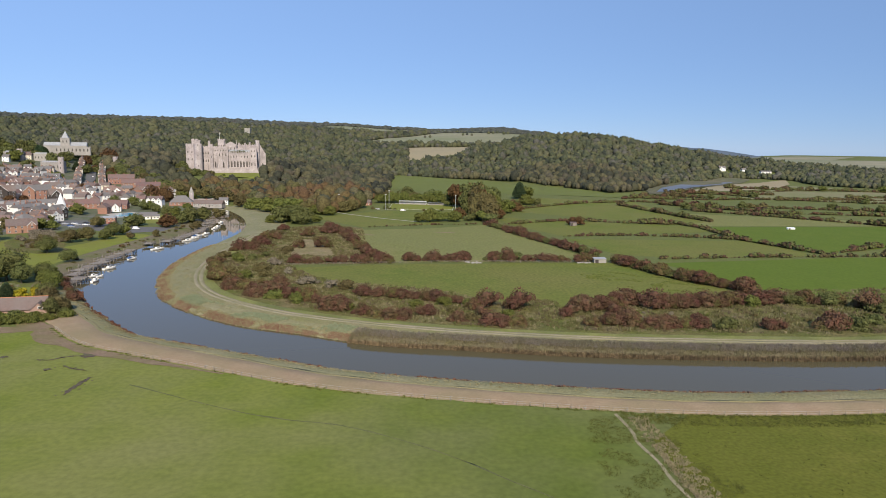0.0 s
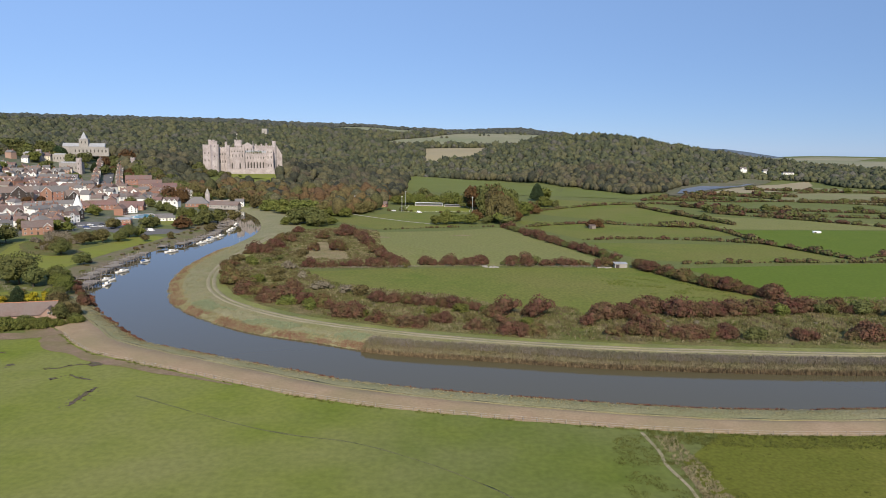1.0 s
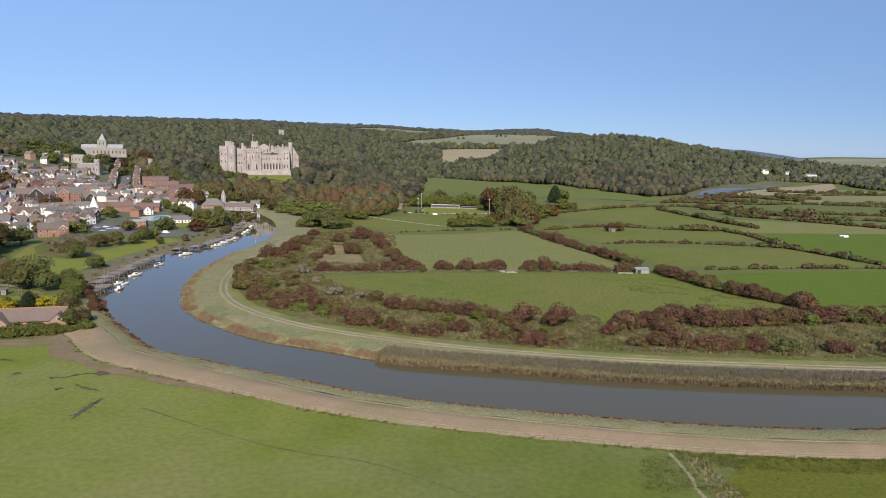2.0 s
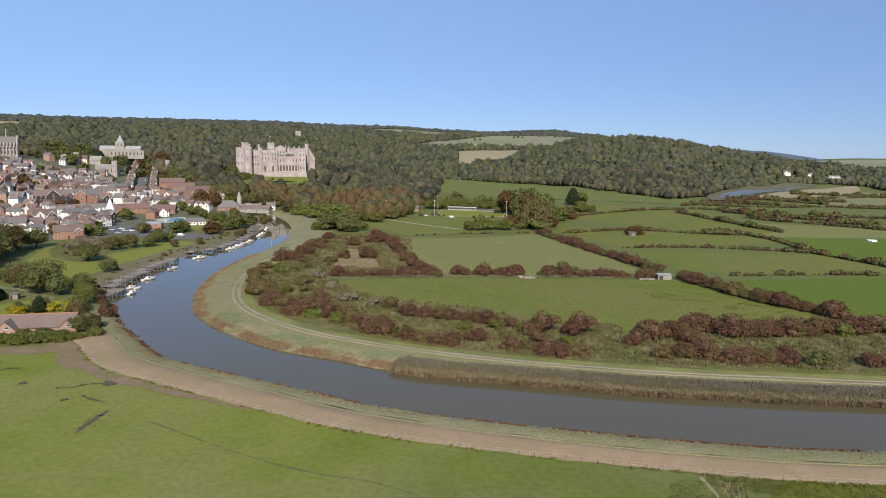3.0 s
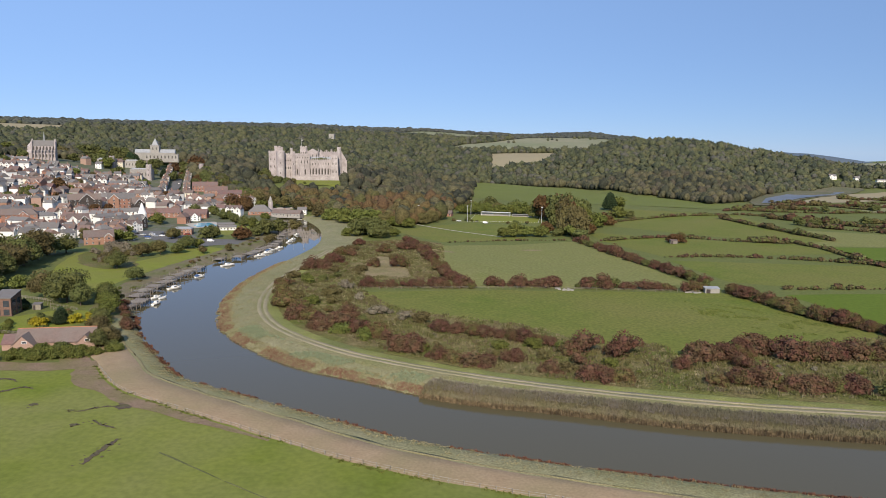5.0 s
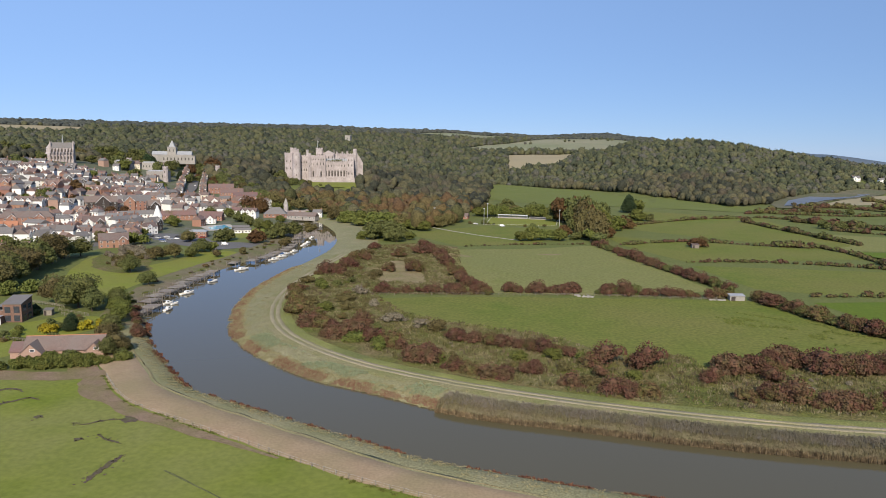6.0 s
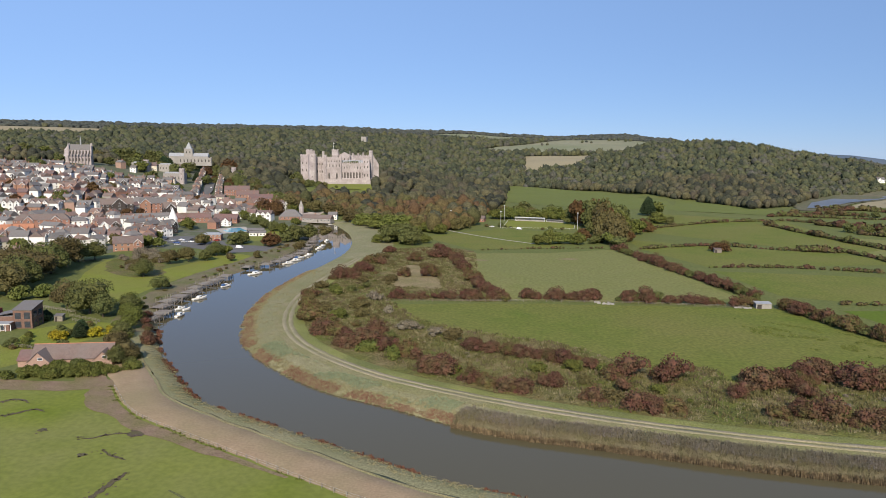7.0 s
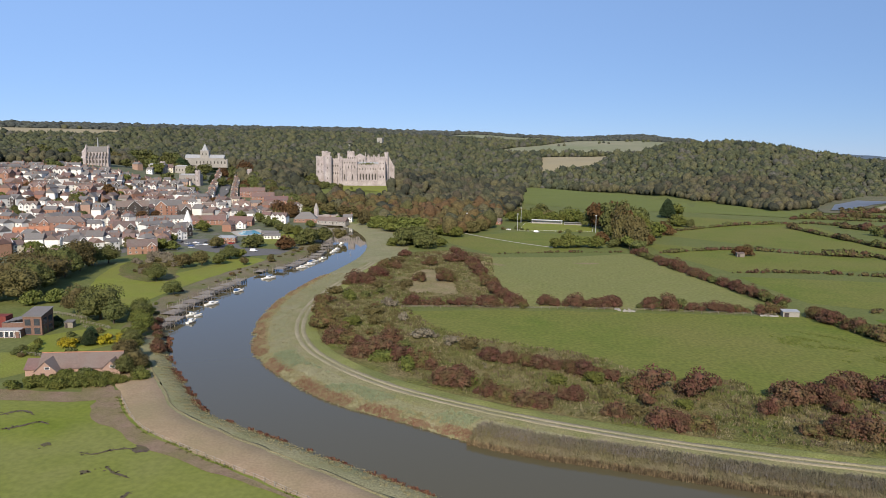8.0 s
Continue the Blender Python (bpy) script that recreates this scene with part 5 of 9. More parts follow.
def house(w, d, eaves, rise, wall, roof, label, name="house", hip=0.0, storeys=2, bays=3, chims=(0.9,), wing=None, dormers=0, door=True, gables=(), sides=True, group="houses of the town"):
    """A house facing -y, standing on the origin. wing: width, out to the front, at x; gables: small front gables at x."""
    root = empty(name)
    bm = bmesh.new()
    x0, x1, y0, y1 = -w / 2, w / 2, -d / 2, d / 2
    gable_walls(bm, x0, x1, y0, y1, eaves, rise, hip > 0)
    part("wall", bm, wall, root)
    bm = bmesh.new()
    gable_roof(bm, x0, x1, y0, y1, eaves, rise, hip=hip)
    part("roof", bm, roof, root)
    for c in chims:
        chimney(root, x0 + w * c, 0.4, eaves + rise * 0.6, eaves + rise + 1.3)
    per = eaves / storeys
    for s in range(storeys):
        for b in range(bays):
            if s == 0 and door and b == bays // 2:
                continue
            x = x0 + w * (b + 0.5) / bays
            window(root, x, y0, per * s + per * 0.32, min(1.3, w / bays * 0.5), per * 0.48)
        for side, turn in ((x0, -90), (x1, 90))[s % 2:s % 2 + 1] if sides else ():
            window(root, side, 0.0, per * s + per * 0.32, 1.1, per * 0.45, turn)
    if door:
        bm = bmesh.new()
        xm = x0 + w * (bays // 2 + 0.5) / bays
        box(bm, xm - 0.5, y0 - 0.06, 0, xm + 0.5, y0 + 0.05, 2.05)
        box(bm, xm - 0.8, y0 - 0.5, 2.15, xm + 0.8, y0 + 0.05, 2.27)
        part("door", bm, M_TIMBER, root)
    for k in range(dormers):
        x = x0 + w * (k + 0.5) / dormers
        bm = bmesh.new()
        yd = y0 + d * 0.12
        box(bm, x - 0.75, yd, eaves + 0.2, x + 0.75, yd + d * 0.3, eaves + rise * 0.62)
        part("dormer", bm, M_WHITE, root)
        window(root, x, yd, eaves + rise * 0.2, 1.0, rise * 0.36)
    for gx, gw, gout, gm in gables:
        g = bmesh.new()
        top = gw * 0.48
        pts = [(gx - gw / 2, -1.0), (gx + gw / 2, -1.0), (gx + gw / 2, eaves), (gx, eaves + top), (gx - gw / 2, eaves)]
        a = [g.verts.new((px, y0 - gout, pz)) for px, pz in pts]
        b = [g.verts.new((px, 0.0, pz)) for px, pz in pts]
        g.faces.new(a)
        for i in range(5):
            g.faces.new((a[i], b[i], b[(i + 1) % 5], a[(i + 1) % 5]))
        bmesh.ops.recalc_face_normals(g, faces=g.faces)
        part("gable", g, gm, root)
        g = bmesh.new()
        for sgn in (-1, 1):
            q = [(gx + sgn * (gw / 2 + 0.35), y0 - gout - 0.35, eaves - 0.3), (gx, y0 - gout - 0.35, eaves + top + 0.08), (gx, 0.0, eaves + top + 0.08), (gx + sgn * (gw / 2 + 0.35), 0.0, eaves - 0.3)]
            lo = [g.verts.new(p) for p in q]
            hi = [g.verts.new((p[0], p[1], p[2] + 0.18)) for p in q]
            g.faces.new(lo), g.faces.new(hi)
            for i in range(4):
                g.faces.new((lo[i], lo[(i + 1) % 4], hi[(i + 1) % 4], hi[i]))
        bmesh.ops.recalc_face_normals(g, faces=g.faces)
        part("gable_roof", g, roof, root)
        g = bmesh.new()
        for sgn in (-1, 1):
            tube(g, (gx + sgn * (gw / 2 + 0.3), y0 - gout - 0.42, eaves - 0.2), (gx, y0 - gout - 0.42, eaves + top + 0.12), 0.16, 0.16, 4)
        part("bargeboard", g, M_FRAME, root)
        for s in range(storeys):
            window(root, gx, y0 - gout, per * s + per * 0.32, min(1.5, gw * 0.35), per * 0.5)
        window(root, gx, y0 - gout, eaves + 0.2, 0.9, 1.0)
    return tagged(root, label, "house", group)


KINDS = [
    house(8.5, 8, 6.0, 2.7, M_WHITE, M_TILE, "white rendered town house with a red tiled roof", chims=(0.08,)),
    house(7.0, 8, 6.2, 2.5, M_WHITE, M_SLATE, "white rendered cottage with a grey slate roof", bays=2, chims=(0.92,)),
    house(10.5, 8, 6.2, 2.9, M_BRICK, M_TILE, "red brick house with a clay tiled roof", chims=(0.1, 0.9)),
    house(9.0, 7.5, 5.8, 3.1, M_FLINT, M_TILEBROWN, "flint-walled house with a brown tiled roof", chims=(0.9,), dormers=2),
    house(8.0, 8, 6.6, 2.7, M_CREAM, M_TILEBROWN, "cream rendered town house with a brown roof", bays=2, chims=(0.1,)),
    house(12.0, 8, 8.2, 2.7, M_BRICK, M_SLATE, "three-storey brick terrace house with slate roof", storeys=3, bays=4, chims=(0.05, 0.95)),
    house(9.5, 8, 6.2, 2.9, M_WHITE, M_TILEBROWN, "white house with front gable and brown roof", gables=((-2.4, 4.2, 0.8, M_WHITE),), chims=(0.85,)),
    house(9.0, 8, 8.4, 2.5, M_WHITE, M_SLATE, "tall white rendered house with slate hipped roof", storeys=3, hip=2.6, chims=(0.3, 0.7)),
    house(10.0, 8, 6.0, 2.9, M_BRICKPALE, M_TILE, "pinkish brick house with a red tiled roof", chims=(0.92,), gables=((2.6, 4.0, 0.7, M_BRICKPALE),)),
    house(8.5, 7.5, 6.0, 2.9, M_TIMBER, M_TILEBROWN, "dark weatherboarded house with tiled roof", gables=((0.0, 4.6, 0.6, M_TIMBER),), chims=(0.08,)),
]
NEAR_KINDS = len(KINDS)
far = dict(name="hillside_house", bays=2, door=False, sides=False)
KINDS += [
    house(9.0, 8, 6.0, 2.9, M_WHITE, M_TILE, "white rendered hill house under red tiles", chims=(0.08,), **far),
    house(8.0, 8, 6.4, 2.7, M_WHITE, M_SLATE, "white terrace house under grey slates", chims=(0.92,), **far),
    house(10.0, 8, 6.2, 3.1, M_BRICK, M_TILE, "red brick terrace house on the hill", chims=(0.1,), **far),
    house(10.0, 8, 6.6, 2.9, M_FLINT, M_TILEBROWN, "grey flint terrace house on the hill", chims=(0.9,), **far),
    house(9.0, 8, 6.8, 2.7, M_CREAM, M_TILEBROWN, "cream terrace house on the hill", chims=(0.1,), **far),
    house(11.0, 8, 8.2, 2.7, M_BRICKPALE, M_SLATE, "tall pinkish brick house on the hill", storeys=3, chims=(0.05, 0.95), **far),
]
KINDS += [
    house(15.0, 9, 7.0, 3.4, M_WHITE, M_TILEBROWN, "white terrace with three front gables", chims=(0.2, 0.8), gables=((-5, 4.2, 0.9, M_WHITE), (0, 4.2, 0.9, M_WHITE), (5, 4.2, 0.9, M_WHITE)), **far),
    house(16.0, 10, 8.6, 3.6, M_BRICK, M_TILE, "tall red brick block with two gables", storeys=3, chims=(0.1, 0.9), gables=((-4.6, 5.2, 1.0, M_BRICK), (4.6, 5.2, 1.0, M_BRICK)), **far),
    house(12.0, 9, 7.4, 3.8, M_WHITE, M_SLATE, "large white house with a black timbered gable", chims=(0.15,), gables=((2.5, 5.4, 1.0, M_TIMBER),), **far),
    house(18.0, 9, 8.0, 2.4, M_WHITE, M_SLATE, "long white rendered terrace under slates", storeys=3, chims=(0.05, 0.35, 0.65, 0.95), **far),
]
USED = set()


PLACED = []


def put_house(k, x, y, turn, size=1.0, z=None):
    proto = KINDS[k]
    zz = lie(x, y) if z is None else z
    m = pose(x, y, zz - 0.1, 0, 0, turn)
    PLACED.append((x, y))
    if k not in USED:
        USED.add(k)
        proto.matrix_basis = m
        return proto
    return copy_thing(proto, m)


# landmark buildings of the lower town
LANDMARKS = []


def stand(ob, x, y, turn, size=1.0):
    ob.matrix_basis = Matrix.LocRotScale((x, y, lie(x, y) - 0.1), Euler((0, 0, radians(turn))), (size,) * 3)
    LANDMARKS.append((x, y))
    return ob


stand(house(17, 11, 5.6, 4.6, M_BRICKPALE, M_TILE, "large brick house with steep red tiled roofs", chims=(0.1,), gables=((3.5, 8.5, 3.0, M_BRICKPALE),), bays=4), -326, 426, 26)
stand(house(12, 10, 5.2, 4.4, M_BRICKPALE, M_TILE, "brick house wing with a long red roof", chims=(0.5,), bays=3), -340, 398, 26)
stand(house(19, 9, 5.6, 4.2, M_BRICK, M_TILEBROWN, "brick house with brown roof and white doors", chims=(0.3,), bays=5, gables=((6.0, 5.0, 1.0, M_BRICK),)), -297, 482, 34)
stand(house(24, 9, 5.6, 3.6, M_WHITE, M_TILEORANGE, "white terrace with bright orange tiled roof", bays=7, chims=(0.2, 0.5, 0.8), gables=((-4, 4.5, 1.2, M_WHITE), (4, 4.5, 1.2, M_WHITE))), -412, 514, 34)
stand(house(40, 13, 9.0, 4.2, M_BRICK, M_TILEBROWN, "three-storey brick apartment block with hipped roof", storeys=3, bays=10, hip=5.0, chims=(), gables=((-9, 6, 1.0, M_BRICK), (10, 6, 1.0, M_BRICK))), -414, 545, 30)
stand(house(14, 10, 8.0, 2.6, M_WHITE, M_SLATE, "white rendered block with low slate roof", storeys=3, bays=4, hip=3, chims=()), -392, 558, 30)
stand(house(16, 9, 6.4, 4.6, M_WHITE, M_TILEBROWN, "white house with black timbered gables", bays=4, gables=((-4.2, 6.0, 1.5, M_WHITE), (4.2, 6.0, 1.5, M_TIMBER)), chims=(0.5,)), -366, 560, 40)
stand(house(30, 8, 5.2, 3.0, M_WHITE, M_SLATE, "white shop terrace with a pale blue front", bays=9, chims=(0.3,)), -366, 620, 42)
stand(house(28, 12, 9.0, 5.0, M_TIMBER, M_TILEBROWN, "dark timber-clad apartment house with white gable", storeys=3, bays=7, chims=(), gables=((2.0, 11.0, 1.5, M_TIMBER),)), -414, 640, 36)
stand(house(24, 12, 9.5, 5.0, M_BRICK, M_SLATE, "brick gabled apartment house with slate roof", storeys=3, bays=6, chims=(), gables=((-7.0, 9.0, 1.5, M_BRICK),)), -392, 664, 36)
stand(house(11, 11, 9.0, 5.0, M_TIMBER, M_TILEBROWN, "dark timber house with steep brown roof", storeys=3, bays=3, chims=(), gables=((0.0, 8.0, 1.2, M_TIMBER),)), -368, 652, 44)
stand(house(36, 9, 4.2, 4.0, M_BRICK, M_TILE, "long low brick building with red roof", bays=9, chims=(0.2, 0.7)), -340, 640, 30)
stand(house(22, 9, 4.2, 4.0, M_BRICK, M_TILE, "low brick building with red roof", bays=6, chims=(0.2,)), -312, 655, 10)
stand(house(14, 10, 4.6, 1.2, M_BRICK, M_LEAD, "flat-roofed brick public building beside car park", bays=5, hip=3, chims=()), -268, 545, 18)
stand(house(9, 8, 4.4, 3.0, M_WHITE, M_TILE, "small white gabled house by the pool", chims=(), gables=((0, 5.5, 1.5, M_WHITE),)), -304, 638, 20)
stand(house(14, 6, 2.8, 1.2, M_TIMBER, M_SLATE, "low dark pool changing block", storeys=1, bays=5, chims=()), -256, 596, 20)
stand(house(13, 6, 2.8, 1.4, M_WHITE, M_SLATE, "low white pool building with grey roof", storeys=1, bays=5, chims=()), -246, 578, 20)
stand(house(22, 14, 3.6, 6.0, M_BRICK, M_SLATE, "visitor pavilion with large grey hipped roof", storeys=1, bays=6, hip=7, chims=()), -265, 696, 16)
stand(house(30, 9, 3.4, 3.2, M_FLINT, M_TILEBROWN, "long low flint range by the bridge", storeys=1, bays=8, chims=(0.4,)), -235, 690, -6)
stand(house(18, 9, 6.4, 4.4, M_WHITE, M_TILE, "white half-timbered house with twin gables", bays=5, gables=((-4.5, 7, 1.5, M_WHITE), (4.5, 7, 1.5, M_WHITE)), chims=(0.5,)), -356, 742, 22)
stand(house(26, 12, 8.4, 4.4, M_BRICK, M_TILE, "large red brick building with tiled roof", storeys=3, bays=8, chims=(0.2, 0.8)), -338, 790, 22)
stand(house(30, 11, 7.0, 4.6, M_BRICK, M_TILE, "long red brick range with tiled roof", storeys=2, bays=9, chims=(0.3, 0.6)), -400, 858, 22)
stand(house(26, 11, 7.0, 4.6, M_BRICK, M_TILE, "red brick range with many chimneys", storeys=2, bays=8, chims=(0.2, 0.5, 0.8)), -372, 828, 22)
stand(house(12, 9, 6.0, 3.4, M_WHITE, M_TILEBROWN, "white gabled shop house", bays=4, gables=((3, 4.5, 1, M_WHITE),)), -376, 712, 24)
stand(house(9, 9, 10.0, 2.6, M_WHITE, M_SLATE, "tall narrow white town house", storeys=4, bays=3, hip=3), -388, 700, 30)
stand(house(10, 9, 9.4, 3.2, M_BRICK, M_TILEBROWN, "tall brick house beside a white one", storeys=3, bays=3), -398, 706, 30)


def white_cone():
    """A white conical kiln-like tower with a cap."""
    root = empty("conical_tower", pose(-336, 604, lie(-336, 604)))
    bm = bmesh.new()
    tube(bm, (0, 0, -0.5), (0, 0, 7.0), 4.6, 3.4, 16)
    part("body", bm, M_WHITE, root)
    bm = bmesh.new()
    tube(bm, (0, 0, 7.0), (0, 0, 15.5), 4.0, 0.9, 16)
    part("cone_roof", bm, M_WHITE, root)
    bm = bmesh.new()
    tube(bm, (0, 0, 15.5), (0, 0, 17.2), 1.0, 0.15, 10)
    part("cap", bm, M_FRAME, root)
    tagged(root, "white conical tower standing among town roofs", "tower")
    LANDMARKS.append((-336, 604))


white_cone()

# terraces climbing the hill
STREET = [(-405, 790), (-440, 860), (-478, 940), (-520, 1030), (-556, 1110)]


def near_street(x, y, r):
    return any((Vector((x, y)) - (Vector(a) + (Vector(b) - Vector(a)) * u)).length < r for a, b in zip(STREET, STREET[1:]) for u in (0, 0.25, 0.5, 0.75))


def fill_town(d0, d1, left, edge, trees, seed):
    rng = random.Random(seed)
    d = d0
    while d < d1:
        turn = rng.choice((-14, 6, -24, 20))
        b = left + rng.uniform(0, 1)
        while b < edge(d):
            b += math.degrees(rng.uniform(10.0, 13.0) / d)
            dd = d + rng.uniform(-3, 3)
            x, y = dd * math.sin(math.radians(b)), dd * math.cos(math.radians(b))
            if near_street(x, y, 12) or any(math.hypot(x - a, y - c) < 18 for a, c in LANDMARKS):
                continue
            r = rng.random()
            if r < trees:
                plant(rng.choice(["tree", "treedark", "treerust", "treeolive", "treeyel", "treedark"]), x, y, rng.uniform(0.5, 0.9), 1.0, "town trees", rng)
                continue
            if dd > 740:
                k = NEAR_KINDS + rng.choice([0, 0, 1, 1, 1, 2, 3, 4, 5, 6, 7, 8, 9, 8])
            else:
                k = rng.choice([0, 0, 1, 1, 2, 8, 4, 5, 6, 6, 7, 7, 9, 16, 17, 18, 19])
            put_house(k, x, y, turn + rng.choice((0, 0, 90, 90, 180)) + rng.uniform(-6, 6))
        d += rng.uniform(18.5, 22.5)


fill_town(590, 1000, -46.0, lambda d: -30.0 if d > 880 else -27.5 - max(0, 760 - d) * 0.02, 0.19, 77)
fill_town(735, 870, -27.2, lambda d: -22.6, 0.35, 78)

# houses either side of the street, and those that close the gaps below the church
rng = random.Random(79)
for (ax, ay), (bx, by) in zip(STREET, STREET[1:-1]):
    for k in range(6):
        u = (k + 0.5) / 6
        for side in (-1, 1):
            along_, across = Vector((bx - ax, by - ay)).normalized(), Vector((by - ay, ax - bx)).normalized()
            p = Vector((ax, ay)).lerp(Vector((bx, by)), u) + across * side * 13
            if all(math.hypot(p.x - a, p.y - c) > 10 for a, c in PLACED + LANDMARKS):
                put_house(NEAR_KINDS + rng.choice([0, 1, 1, 2, 3, 4, 5]), p.x, p.y, math.degrees(math.atan2(along_.y, along_.x)) + 90 * (side + 1) + rng.uniform(-4, 4))
for x, y in ((-438, 894), (-437, 930), (-396, 867), (-403, 837), (-386, 790), (-392, 753), (-374, 748), (-357, 676), (-345, 690), (-320, 659), (-303, 614), (-377, 704), (-571, 906), (-597, 971), (-561, 939), (-575, 960), (-602, 923), (-548, 985), (-620, 950), (-560, 1000), (-590, 1010), (-420, 905)):
    if all(math.hypot(x - a, y - c) > 12 for a, c in PLACED + LANDMARKS) and not near_street(x, y, 11):
        put_house(NEAR_KINDS + rng.choice([0, 1, 1, 2, 3, 4, 5]), x, y, rng.choice((-14, 6, 76, 96, 166)) + rng.uniform(-5, 5))
for key, x, y, size in (("treedark", -508, 904, 0.7), ("treedark", -592, 1075, 0.9), ("treerust", -575, 1090, 0.7), ("treerust", -470, 1040, 1.1), ("cedar", -610, 1060, 0.9), ("treedark", -501, 809, 0.8), ("tree", -542, 808, 0.6),
                        ("treerust", -449, 651, 0.7), ("treedark", -459, 624, 0.7), ("tree", -457, 982, 0.9), ("treedark", -680, 1060, 0.9), ("treedark", -660, 1080, 1.0), ("treeolive", -640, 1040, 0.8), ("tree", -700, 1090, 0.8), ("treedark", -625, 1100, 1.0), ("treedark", -540, 1070, 0.8), ("tree", -500, 1060, 0.9)):
    plant(key, x, y, size, 1.0, "town trees", rng)

for k in range(len(KINDS)):
    if k not in USED:
        put_house(k, -455 - 16 * k, 690 + 3 * k, 10)


# ---- castle, cathedral, church ----
def merlons(bm, line, z, h=1.1, w=1.2, gap=1.0, thick=0.5):
    """Battlements along a closed or open line of points."""
    for a, b in zip(line, line[1:]):
        a, b = Vector(a), Vector(b)
        n = max(1, int((b - a).length / (w + gap)))
        way = (b - a).normalized()
        side = Vector((-way.y, way.x)) * thick * 0.5
        for k in range(n):
            p = a + (b - a) * ((k + 0.25) / n)
            q = p + way * min(w, (b - a).length / n * 0.55)
            ps = [p + side, p - side, q - side, q + side]
            prism(bm, [(v.x, v.y) for v in ps], z - 0.05, z + h)


def ring(x, y, r, k, a0=0.0):
    return [(x + r * math.cos(a0 + 2 * math.pi * i / k), y + r * math.sin(a0 + 2 * math.pi * i / k)) for i in range(k)]


def lancet(bm, x, y, z, w, h, turn=0.0):
    """A pointed window recess on a face looking to -y turned by degrees."""
    c, s = math.cos(radians(turn)), math.sin(radians(turn))
    pts = [(-w / 2, 0), (w / 2, 0), (w / 2, h * 0.7), (w * 0.25, h * 0.9), (0, h), (-w * 0.25, h * 0.9), (-w / 2, h * 0.7)]
    f = [bm.verts.new((x + px * c + 0.06 * s, y + px * s - 0.06 * c, z + pz)) for px, pz in pts]
    g = [bm.verts.new((x + px * c - 0.3 * s, y + px * s + 0.3 * c, z + pz)) for px, pz in pts]
    bm.faces.new(f)
    for i in range(len(f)):
        bm.faces.new((f[i], g[i], g[(i + 1) % len(f)], f[(i + 1) % len(f)]))


def castle_tower(root, x, y, r, z0, z1, sides=16, wins=2, name="tower"):
    bm = bmesh.new()
    o = ring(x, y, r, sides, math.pi / sides)
    prism(bm, o, z0, z1)
    prism(bm, ring(x, y, r + 0.35, sides, math.pi / sides), z1 - 1.6, z1 - 1.1)
    prism(bm, ring(x, y, r + 0.5, sides, math.pi / sides), z0, z0 + (z1 - z0) * 0.08)
    o2 = ring(x, y, r - 0.1, sides, math.pi / sides)
    merlons(bm, [*o2, o2[0]], z1, w=1.3, gap=0.9)
    t = part(name, bm, M_STONE, root)
    for k in range(wins):
        w = bmesh.new()
        lancet(w, x, y - r * math.cos(math.pi / sides), z0 + (z1 - z0) * (0.35 + 0.3 * k), 0.9, 2.6)
        part("window_opening", w, M_STONEDARK, t)
    return t


